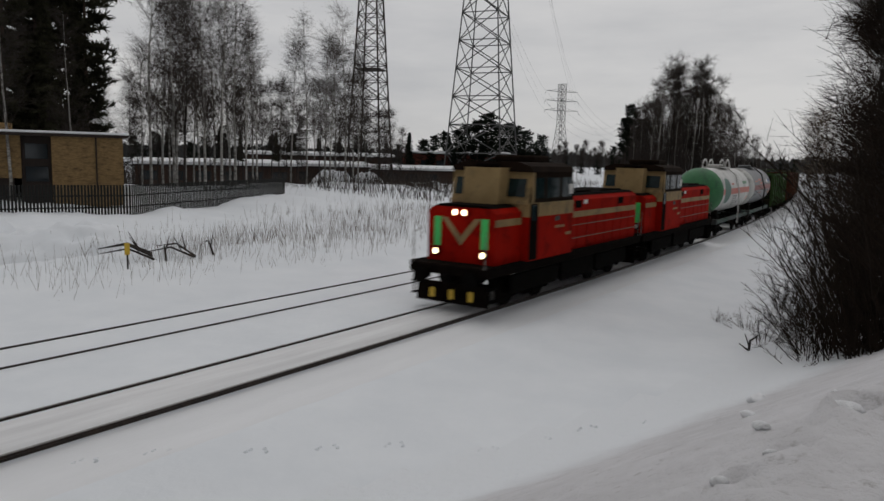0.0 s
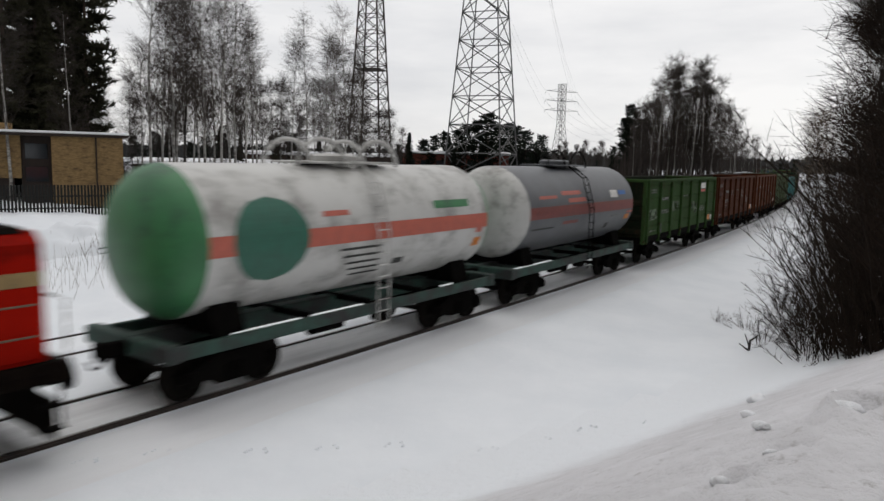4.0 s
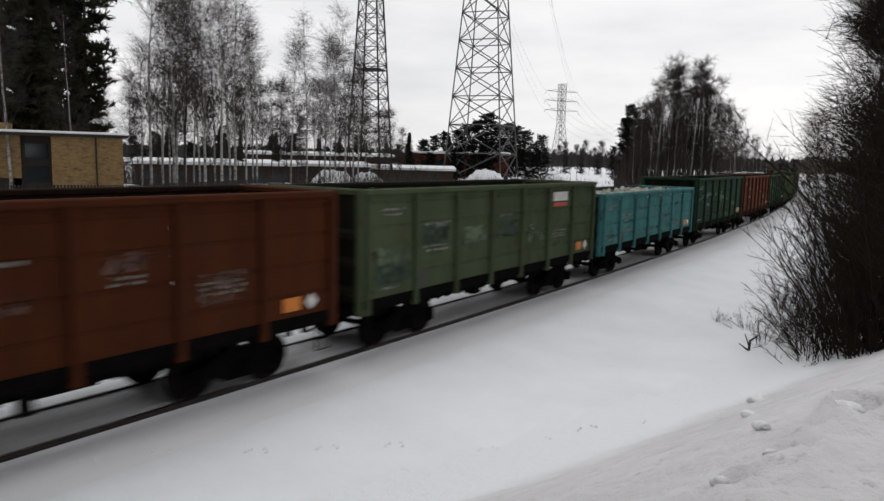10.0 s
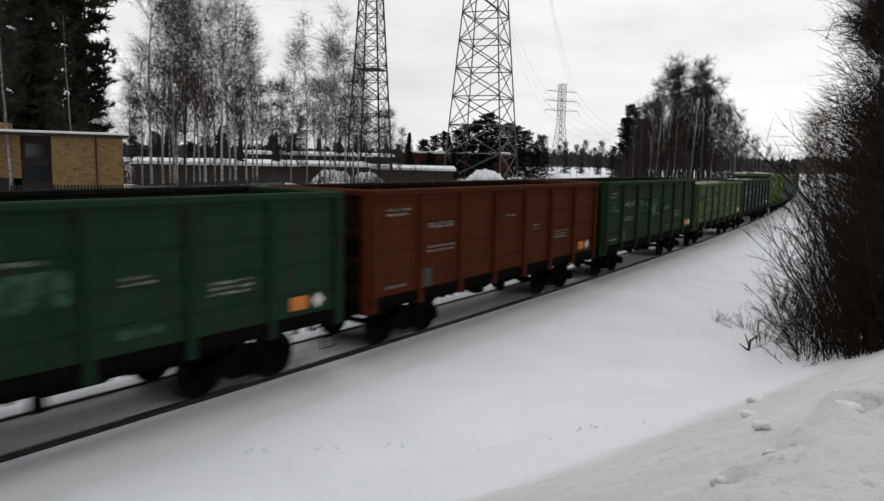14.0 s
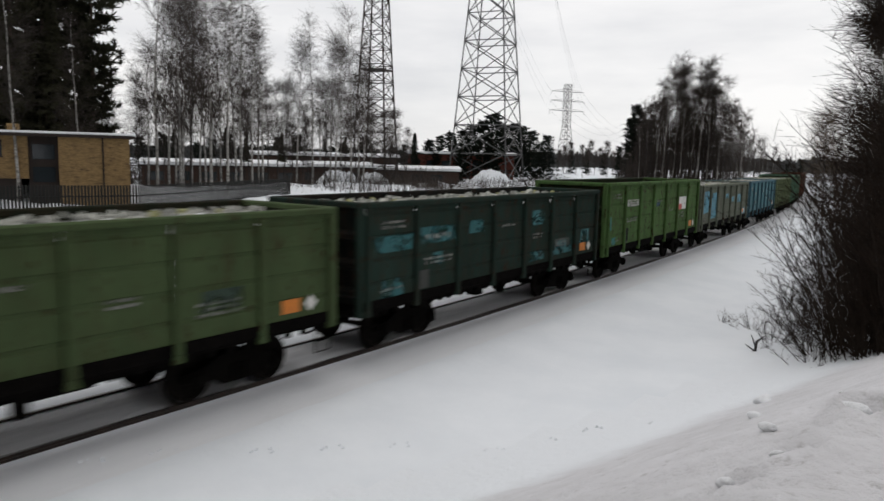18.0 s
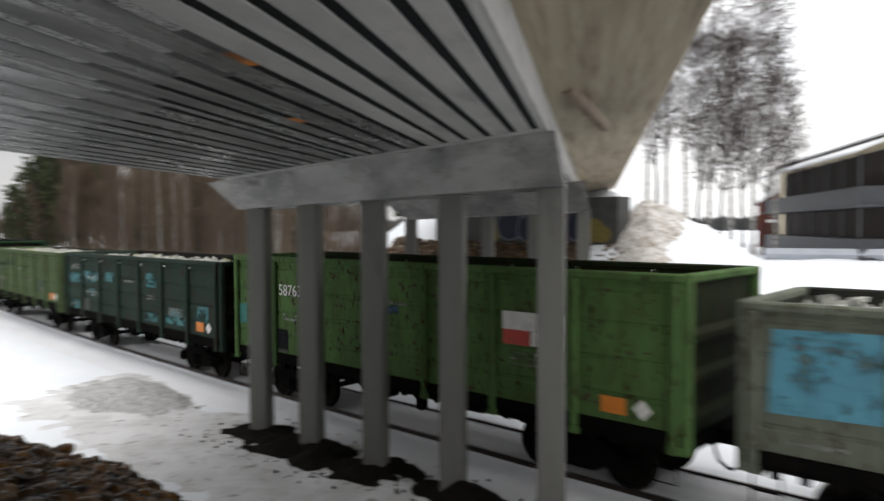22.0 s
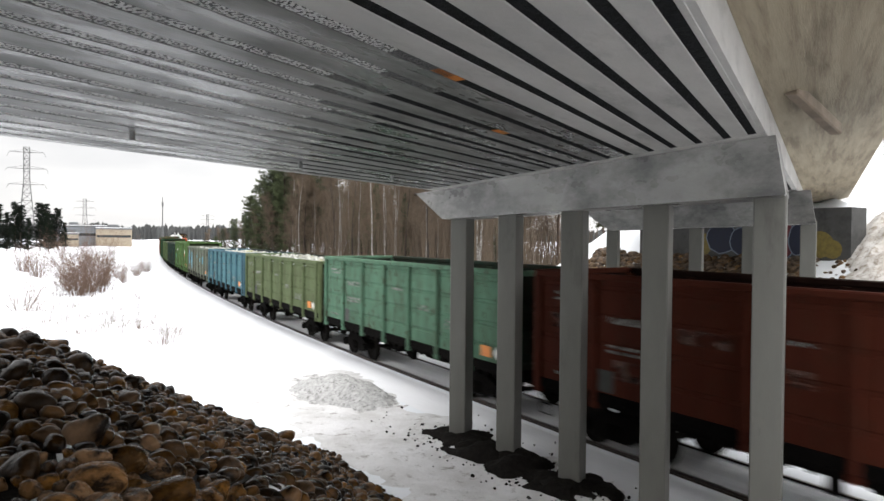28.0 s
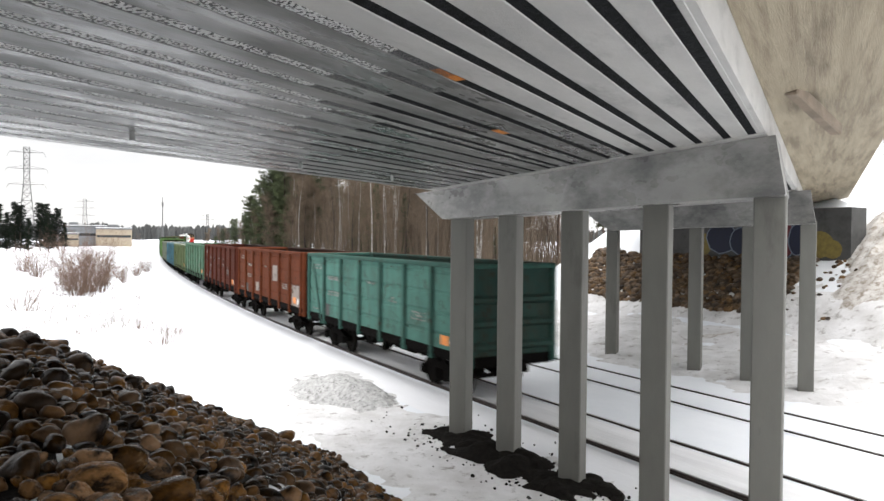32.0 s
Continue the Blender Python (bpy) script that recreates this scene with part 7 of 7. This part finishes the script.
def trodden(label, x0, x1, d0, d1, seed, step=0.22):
    """A sheet of dirty, trodden snow, darkened for bridge shade too, that comes up through the clean snow with an
    uneven edge.
    """
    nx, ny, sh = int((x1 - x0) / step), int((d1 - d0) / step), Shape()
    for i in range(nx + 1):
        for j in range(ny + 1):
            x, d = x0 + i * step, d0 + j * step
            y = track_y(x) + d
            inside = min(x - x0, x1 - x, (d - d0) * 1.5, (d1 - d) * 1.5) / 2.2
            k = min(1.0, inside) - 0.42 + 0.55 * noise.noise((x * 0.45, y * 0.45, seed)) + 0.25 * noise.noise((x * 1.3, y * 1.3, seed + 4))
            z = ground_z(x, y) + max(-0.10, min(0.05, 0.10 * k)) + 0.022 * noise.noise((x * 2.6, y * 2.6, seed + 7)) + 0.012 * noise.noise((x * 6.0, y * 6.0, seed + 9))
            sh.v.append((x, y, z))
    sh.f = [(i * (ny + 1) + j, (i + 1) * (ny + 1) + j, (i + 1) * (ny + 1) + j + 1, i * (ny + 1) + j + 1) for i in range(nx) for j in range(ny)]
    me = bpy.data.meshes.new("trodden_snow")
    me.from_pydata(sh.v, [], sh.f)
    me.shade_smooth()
    return thing("trodden_snow", me, TRODDEN_SHADED, label, "trodden snow", kind="structure")


trodden("trodden snow between piles and stones, darkened for the bridge's shade", -24.0, -2.0, -6.4, -1.65, 3)
trodden("trodden snow beyond the tracks, darkened for the bridge's shade", -33.0, -6.0, 6.6, 17.5, 5)
heap("gravel_mound", -20.4, 9.0, 3.4, 1.75, 0.62, GRAVEL_SNOW, "low heap of grey gravelly snow", 1, 0.3, soft=1.9)
heap("snow_mound", 6.6, 31.5, 5.2, 4.0, 2.3, SNOW, "large ploughed heap of clean snow", 2, 0.25)
heap("snow_mound", 10.5, 33.0, 3.6, 3.0, 1.6, SNOW, "ploughed heap of clean snow", 3, 0.3)
heap("snow_mound", 14.0, 28.5, 6.0, 2.4, 0.9, SNOW, "long low bank of ploughed snow", 4, 0.4)
heap("snow_mound", -12.9, 33.8, 2.8, 4.0, 0.75, SNOW, "clean ploughed snow sloping down from the embankment", 31, 0.3)
heap("dirty_snow_bank", -15.2, 33.0, 2.1, 3.6, 0.75, SNOW_DIRTY, "dirty gravelly snow on the embankment", 5, 0.4)
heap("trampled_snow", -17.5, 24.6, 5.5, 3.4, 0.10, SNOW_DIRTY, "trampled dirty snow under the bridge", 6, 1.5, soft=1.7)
heap("dirty_snow_bank", -14.9, 29.6, 2.2, 2.6, 0.30, SNOW_DIRTY, "dirty gravelly snow beside the abutment", 7, 0.6, soft=1.7)
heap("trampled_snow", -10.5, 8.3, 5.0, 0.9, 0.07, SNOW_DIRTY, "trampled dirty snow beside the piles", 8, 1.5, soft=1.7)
for i, (b, r, w, h) in enumerate(((45.0, 98, 3.6, 2.6), (47.6, 102, 3.0, 2.0), (57.2, 130, 4.0, 2.4), (62.0, 150, 4.0, 2.0), (52.8, 120, 3.5, 1.6))):
    x, y, z = polar(b, r)
    heap("snow_mound", x, y, w, w, h, SNOW, "distant heap of ploughed snow", 10 + i)
for i, x in enumerate((-14.28, -12.38, -10.35, -8.31, -6.24)):
    heap("soil_patch", x + 0.15, 9.45, 1.25, 0.8, 0.28, SOIL, "bare black soil round a pile", 20 + i, 1.1)
heap("soil_patch", -13.3, 9.2, 2.4, 0.75, 0.27, SOIL, "bare black soil between piles", 27, 1.2)
heap("soil_patch", -11.2, 9.15, 2.1, 0.7, 0.26, SOIL, "bare black soil between piles", 28, 1.2)
crumbs = Shape()
for _ in range(650):
    x, y = rock.choice((-14.52, -12.4, -10.34, -8.32, -6.22, -13.4, -11.3)) + rock.gauss(0.2, 0.8), 9.4 + rock.gauss(-0.1, 0.45)
    s = rock.uniform(0.015, 0.05)
    crumbs.box((x, y, ground_z(x, y) + 0.04 + s * 0.3), (s * 1.4, s, s), Euler((rock.random(), rock.random(), rock.random() * 3)).to_matrix())
for _ in range(60):
    x, y = rock.gauss(-14.5, 3.0), rock.gauss(8.8, 0.5)
    s = rock.uniform(0.015, 0.05)
    crumbs.box((x, y, ground_z(x, y) + 0.04 + s * 0.3), (s * 1.4, s, s), Euler((rock.random(), rock.random(), rock.random() * 3)).to_matrix())
thing("soil_crumbs", crumbs, SOIL, "scattered dark soil crumbs on snow", "soil", kind="stuff")
for i, (x, y, s) in enumerate(((13.0, 2.63, 0.28), (9.7, 2.04, 0.16), (4.76, 0.92, 0.08), (4.68, 0.88, 0.05), (3.72, 0.90, 0.07), (5.99, 0.66, 0.04), (4.86, 0.46, 0.12), (4.05, 0.73, 0.05))):
    bm_l = stone_mesh(40 + i)
    ob = thing("snow_clod", bm_l, SNOW_FINE, "rounded clod of snow on the bank", "snow clod", "snow clods")
    ob.matrix_basis = pose(x, y, ground_z(x, y) + 0.02, 0, 0, i * 50) @ Matrix.Diagonal((s * 1.5, s * 1.2, s, 1))
# a line of hare tracks: small rims of pushed-up snow
prints = Shape()
for i in range(9):
    f = i / 8
    cx, cy = 5.1 + 7.3 * f, 11.6 - 7.2 * smoothstep(-0.35, 1.15, f) + 0.25 * math.sin(i * 2.1)
    for ox, oy in ((0, 0), (0.16, 0.1), (0.36, 0.0), (0.42, 0.14)):
        x, y = cx + ox * 0.75 + bw.uniform(-0.03, 0.03), cy - ox * 0.55 + oy
        z = ground_z(x, y)
        prints.tube([(x + 0.04 * math.cos(a), y + 0.03 * math.sin(a), z + 0.004) for a in np.linspace(0, 5.0, 7)], 0.009, 4)
thing("animal_tracks", prints, SNOW, "line of small animal tracks across the snow", "animal tracks", kind="stuff")

# ---------------------------------------------------------------- buildings
def oriented(x, y, z, turn):
    return pose(x, y, z, 0, 0, turn)


def brick_house():
    """A low yellow-brick house with a flat snowy roof, its long side to the railway."""
    h = empty("brick_house", oriented(14.4, 47.6, 2.3, -26), "low yellow-brick house with a flat snow-edged roof", "house", "houses")
    # local x along the long front, y into the house
    part("wall", Shape().prism([(0, 0.5), (5.6, 0.5), (5.6, 3.0), (0, 3.0)], 0.0, 9.0, "y").prism([(7.2, -1.2), (11.1, -1.2), (11.1, 3.0), (7.2, 3.0)], -0.4, 9.0, "y"), YELLOW_BRICK, h, "yellow brick wall")
    part("basement_wall", Shape().cbox((2.6, 4.4, -0.3), (5.2, 8.6, 2.2), 0.02), DARK_WOOD, h, "dark basement front")
    part("recess", Shape().cbox((6.4, 1.2, 0.9), (1.6, 2.0, 4.2), 0.02), DARK_WOOD, h, "dark recessed stair window")
    for z in (0.75, 2.1):
        part("window", Shape().cbox((6.4, 0.19, z), (1.2, 0.04, 0.9), 0.01), GLASS, h)
    for x in (1.2, 2.2, 3.9):
        w = part("window", Shape().cbox((x, -0.02, 2.25), (0.75, 0.05, 0.9), 0.01), GLASS, h)
        part("window_sill", Shape().cbox((x, -0.035, 1.77), (0.85, 0.06, 0.06), 0.01), DARK_WOOD, w)
        part("window_head", Shape().cbox((x, -0.035, 2.73), (0.85, 0.06, 0.06), 0.01), DARK_WOOD, w)
    part("downpipe", Shape().tube([(9.6, -0.46, 0), (9.6, -0.46, 3.0)], 0.05, 6), DARK_WOOD, h)
    part("side_window", Shape().cbox((11.11, 2.2, 1.9), (0.04, 1.0, 2.0), 0.01), DARK_WOOD, h)
    part("fascia", Shape().cbox((5.55, 4.3, 3.09), (11.7, 9.9, 0.18), 0.02), DARK_WOOD, h)
    part("roof_snow", Shape().cbox((5.55, 4.3, 3.25), (11.8, 10.0, 0.14), 0.05), SNOW_FINE, h, "snow on the flat roof")
    part("chimney", Shape().cbox((4.6, 5.0, 3.5), (0.7, 0.7, 0.7), 0.04), YELLOW_BRICK, h)
    return h


brick_house()


def shed():
    h = empty("shed", oriented(6.2, 39.4, 2.75, -22), "small pale grey shed with a curved snowy roof", "shed", "houses")
    part("wall", Shape().prism([(0.25, 0), (5.1, 0), (5.1, 1.80), (1.3, 2.42), (0.25, 2.34)], 0.0, 4.4, "y"), LIGHT_WALL, h, "pale grey wall")
    part("door_wall", Shape().cbox((0.22, 1.9, 0.9), (0.06, 3.6, 1.6), 0.02), DARK_WOOD, h)
    part("roof_snow", Shape().prism([(-0.5, 2.30), (1.3, 2.44), (5.6, 1.74), (5.6, 1.92), (3.4, 2.36), (1.4, 2.68), (-0.3, 2.58), (-0.5, 2.46)], -0.4, 4.8, "y"), SNOW_FINE, h, "thick snow on the roof")
    part("chimney", Shape().cbox((1.9, 2.5, 2.35), (0.4, 0.4, 0.4), 0.03), LIGHT_WALL, h)
    return h


shed()


def apartment():
    h = empty("apartment_building", oriented(1.72, 48.5, 2.6, 210), "cream-plastered apartment building with dark balconies and a snowy roof", "apartment building", "houses")
    # local x to the west along the gable, y towards the railway is negative after the turn
    W, D, Z = 10.3, 24.0, 7.75
    part("gable_wall", Shape().prism([(0, 0), (W, 0), (W, Z - 1.05), (0, Z)], -D, 0.0, "y"), CREAM_PLASTER, h, "cream plaster wall")
    part("roof_snow", Shape().prism([(-0.5, Z + 0.04), (W + 0.4, Z - 1.09), (W + 0.4, Z - 0.90), (-0.5, Z + 0.24)], -D - 0.4, 0.5, "y"), SNOW_FINE, h, "snow on the roof")
    part("roof", Shape().prism([(-0.55, Z - 0.02), (W + 0.45, Z - 1.15), (W + 0.45, Z - 1.07), (-0.55, Z + 0.06)], -D - 0.45, 0.55, "y"), DARK_WOOD, h)
    for z in (1.35, 4.35):
        w = part("window", Shape().cbox((4.2, 0.01, z + 0.2), (1.15, 0.06, 1.4), 0.02), GLASS, h, "gable window")
        part("window_bar", Shape().cbox((4.2, 0.035, z + 0.2), (0.06, 0.05, 1.4), 0.01), FRAME_GREY, w)
        part("window_sill", Shape().cbox((4.2, 0.05, z - 0.53), (1.3, 0.12, 0.06), 0.01), FRAME_GREY, w)
        part("window", Shape().cbox((9.8, 0.01, z + 0.1), (0.28, 0.05, 1.3), 0.01), GREY_WALL, h)
    part("plinth", Shape().cbox((W / 2, 0.02, 0.15), (W + 0.1, 0.1, 0.5), 0.02), GREY_WALL, h)
    for z in (0.1, 2.9):
        part("balcony", Shape().cbox((W + 1.0, -11.0, z + 0.55), (1.6, 22.0, 1.0), 0.03), BALCONY, h, "dark grey balcony front")
        part("balcony_slab", Shape().cbox((W + 0.9, -11.0, z), (1.9, 22.4, 0.16), 0.02), BALCONY, h)
        for i in range(8):
            part("balcony_post", Shape().cbox((W + 1.7, -0.4 - i * 2.8, z + 1.4), (0.12, 0.12, 2.7), 0.02), BALCONY, h)
    part("balcony_wall", Shape().cbox((W + 0.06, -11.2, 3.2), (0.1, 22.4, 5.6), 0.02), DARK_WOOD, h, "dark recessed balcony wall")
    part("balcony_roof", Shape().prism([(W, 6.55), (W + 2.4, 5.6), (W + 2.4, 5.75), (W, 6.7)], -23, 0.4, "y"), SNOW_FINE, h, "snow on the balcony roof")
    part("side_snow", Shape().cbox((-0.5, -0.9, 4.85), (0.9, 1.4, 0.14), 0.04), SNOW_FINE, h, "snow on a small canopy")
    return h


apartment()


def red_house():
    x, y, z = polar(-15.6, 76.0)
    h = empty("red_house", oriented(x, y, z, 12), "red timber house with a snowy roof among birches", "house", "houses")
    part("wall", Shape().prism([(-3.4, 0), (3.4, 0), (3.4, 4.3), (0, 6.0), (-3.4, 4.3)], 0, 7.0, "y"), RED_WALL, h)
    part("roof", Shape().prism([(-3.9, 4.05), (0, 6.0), (3.9, 4.05), (3.9, 4.32), (0, 6.28), (-3.9, 4.32)], -0.4, 7.4, "y"), SNOW_FINE, h, "snow-covered gable roof")
    part("porch_roof", Shape().cbox((0.6, -1.0, 2.5), (6.0, 2.0, 0.3), 0.05), SNOW_FINE, h, "snow on the porch roof")
    part("porch_wall", Shape().cbox((0.6, -0.9, 1.15), (5.6, 1.7, 2.3), 0.03), BROWN_WALL, h, "brown timber porch")
    for x in (-1.7, 1.5):
        w = part("window", Shape().cbox((x, -0.02, 3.5), (0.9, 0.08, 1.1), 0.02), GLASS, h)
        part("window_frame", Shape().cbox((x, -0.05, 2.92), (1.1, 0.1, 0.08), 0.01), FRAME_GREY, w)
    return h


red_house()
h = empty("red_house", oriented(-21.6, 76.5, 3.2, 10), "small red-brick house end with snowy porch roofs", "house", "houses")
part("wall", Shape().cbox((0, 3, 2.2), (4.2, 6, 4.4), 0.03), RED_WALL, h)
part("roof_snow", Shape().prism([(-2.6, 4.3), (0, 5.0), (2.6, 4.3), (2.6, 4.5), (0, 5.2), (-2.6, 4.5)], -0.5, 6.5, "y"), SNOW_FINE, h)
part("porch_snow", Shape().cbox((1.6, -1.0, 1.6), (5.4, 2.4, 0.3), 0.08), SNOW_FINE, h)
for x in (-0.8, 0.9):
    part("window", Shape().cbox((x, -0.02, 3.0), (0.7, 0.06, 1.0), 0.01), GLASS, h)


def low_block(b, r, length, depth, height, turn, wall, label, z=None, seed=1):
    x, y, zz = polar(b, r, z)
    k = empty("low_building", oriented(x, y, zz, turn), label, "building", "long low buildings")
    part("wall", Shape().cbox((length / 2, depth / 2, height / 2 - 0.2), (length, depth, height), 0.03), wall, k)
    part("roof_snow", Shape().prism([(-0.6, height - 0.25), (depth + 0.3, height + 0.25), (depth + 0.3, height + 0.5), (-0.4, height + 0.2), (-0.6, height + 0.1)], -0.4, length + 0.4, "x"), SNOW_FINE, k, "snow on the shallow roof")
    part("eave_board", Shape().cbox((length / 2, -0.3, height - 0.36), (length + 0.7, 0.5, 0.2), 0.02), DARK_WOOD, k)
    n = int(length / 3.2)
    for i in range(n):
        part("window", Shape().cbox((1.6 + i * 3.2, -0.02, height * 0.52), (1.9, 0.05, height * 0.34), 0.01), GLASS, k)
    return k


low_block(30.5, 96, 20, 8, 3.4, -33, BROWN_WALL, "long low brown building with snow on its roof", -0.1)
low_block(34.6, 104, 24, 8, 3.4, -40, BROWN_WALL, "long low brown building with snow on its roof", -0.1)
low_block(38.0, 128, 26, 9, 4.6, -44, BROWN_WALL, "low brown building with a higher snowy roof", 0.2)
low_block(45.8, 118, 18, 9, 2.8, -52, BROWN_WALL, "low brown shed with a snowy roof", 0.0)
low_block(50.5, 150, 22, 9, 5.2, -56, RED_WALL, "low red-brown building with a snowy roof", 0.6)
low_block(55.4, 158, 8, 8, 5.6, -60, RED_WALL, "small red-brown house with a snowy roof", 0.4)


def far_hall(b0, b1, r, height, wall, label, seed):
    """A flat-roofed industrial hall far off, with a window band and a parapet."""
    x0, y0, _ = polar(b0, r, 0)
    x1, y1, _ = polar(b1, r, 0)
    ln = math.hypot(x1 - x0, y1 - y0)
    k = empty("industrial_hall", oriented(x0, y0, 0.0, math.degrees(math.atan2(y1 - y0, x1 - x0))), label, "industrial building", "far industrial halls")
    part("wall", Shape().cbox((ln / 2, 8, height / 2 - 0.3), (ln, 16, height), 0.05), wall, k)
    part("window_band", Shape().cbox((ln / 2, -0.03, height * 0.56), (ln * 0.94, 0.1, height * 0.13), 0.02), GLASS, k)
    part("parapet", Shape().cbox((ln / 2, 8, height - 0.12), (ln + 0.6, 16.6, 0.5), 0.05), GREY_WALL, k)
    part("roof_snow", Shape().cbox((ln / 2, 8, height + 0.22), (ln + 0.3, 16.2, 0.2), 0.06), SNOW_FINE, k)
    part("vent_house", Shape().cbox((ln * (0.3 + 0.1 * seed), 6, height + 0.8), (3.0, 3.0, 1.2), 0.05), GREY_WALL, k)
    return k


HALL_GREY = mat("hall_cladding", (0.17, 0.185, 0.20), (0.13, 0.14, 0.155), 1.0, 0.7)
HALL_BEIGE = mat("hall_beige", (0.30, 0.25, 0.18), (0.24, 0.20, 0.15), 1.0, 0.8)
far_hall(-86.75, -83.2, 292, 7.2, HALL_GREY, "grey industrial hall far off", 1)
far_hall(-83.9, -81.5, 276, 6.3, HALL_BEIGE, "beige industrial building far off", 2)
far_hall(-86.2, -85.0, 270, 4.4, HALL_BEIGE, "low beige annexe of the far hall", 3)

# wooden fence before the houses
fence = empty("picket_fence", None, "long dark wooden picket fence in snow", "fence")
picket = Shape().cbox((0, 0, 0.75), (0.112, 0.03, 1.72), 0.008).mesh("picket")
ends = [polar(19.0, 43.0)[:2], polar(30.2, 44.5)[:2], polar(41.3, 60.0)[:2]]
count = 0


def fence_z(x, y):
    """The fence keeps to a steady line while the snow lies uneven along it."""
    return 1.04 + 0.05 * noise.noise((x * 0.3, y * 0.3, 2.0))


for (x0, y0), (x1, y1) in zip(ends, ends[1:]):
    ln = math.hypot(x1 - x0, y1 - y0)
    turn = math.degrees(math.atan2(y1 - y0, x1 - x0))
    n = int(ln / 0.165)
    for i in range(n):
        f = (i + 0.5) / n
        x, y = x0 + (x1 - x0) * f, y0 + (y1 - y0) * f
        if count < 290:
            ob = part("picket", picket, FENCE_WOOD, fence)
            ob.matrix_basis = pose(x, y, fence_z(x, y), 0, 0, turn)
            count += 1
    rails = Shape()
    for zr in (0.35, 1.0):
        rails.tube([(x0 + (x1 - x0) * f, y0 + (y1 - y0) * f + 0.04, fence_z(x0 + (x1 - x0) * f, y0 + (y1 - y0) * f) + zr) for f in np.linspace(0, 1, 12)], 0.04, 4)
    part("fence_rail", rails, FENCE_WOOD, fence)
wall_low = thing("low_wall", Shape().cbox((9.5, 41.2, 2.7), (6.0, 0.25, 0.9), 0.03), LIGHT_WALL, "low pale garden wall half in snow", "wall")
thing("field_wall", Shape().tube([(-13.5, 42.5, 2.9), (-6, 43.0, 2.95), (2.4, 43.2, 2.95), (5.5, 42.6, 2.8)], 0.35, 6), LIGHT_WALL, "low pale wall along the yard edge", "wall")

# ---------------------------------------------------------------- far horizon and cables
far = Shape()
fr = random.Random(91)
for b in np.arange(-180, 180, 0.09):
    if 150 < abs(b):
        continue
    r = fr.uniform(520, 760)
    x, y, z = polar(b, r, 0)
    h, w = 7 + 5 * (0.5 + 0.5 * noise.noise((b * 0.35, 0, 0))) + fr.uniform(0, 3.5), fr.uniform(0.8, 2.0)
    m = [Vector((x + w * math.cos(k * math.tau / 6), y + w * math.sin(k * math.tau / 6), 0)) for k in range(6)]
    ring = [p + Vector((fr.uniform(-1, 1), fr.uniform(-1, 1), h * fr.uniform(0.55, 0.85))) for p in m]
    far.add(m + ring + [Vector((x, y, h))], [(k, (k + 1) % 6, 6 + (k + 1) % 6, 6 + k) for k in range(6)] + [(6 + k, 6 + (k + 1) % 6, 12) for k in range(6)])
thing("far_woods", far, FAR_WOOD, "dark band of distant woods on the horizon", "woods", kind="stuff")


def cable(a, b, sag, r, label="thin overhead power cable"):
    a, b = Vector(a), Vector(b)
    pts = [a.lerp(b, f) - Vector((0, 0, 4 * sag * f * (1 - f))) for f in np.linspace(0, 1, 14)]
    thing("power_cable", Shape().tube(pts, r, 4), CABLE, label, "cable", "overhead cables")


P3, P2, P4 = polar(62.9, 240), polar(56.8, 138), polar(67.7, 430)
for o, zz in ((-6.5, 20.2), (6.5, 20.2), (-6.5, 23.3), (6.5, 23.3), (-6.2, 26.3), (6.2, 26.3)):
    d = Vector((math.cos(radians(-28)), math.sin(radians(-28)), 0)) * o
    cable((P2[0] + d[0] * 1.2, P2[1] + d[1] * 1.2, 52 + zz * 0.3), (P3[0] + d[0], P3[1] + d[1], P3[2] + zz), 5, 0.018)
    cable((P3[0] + d[0], P3[1] + d[1], P3[2] + zz), (P4[0] + d[0], P4[1] + d[1], P4[2] + zz - 1), 6, 0.03)

motions()
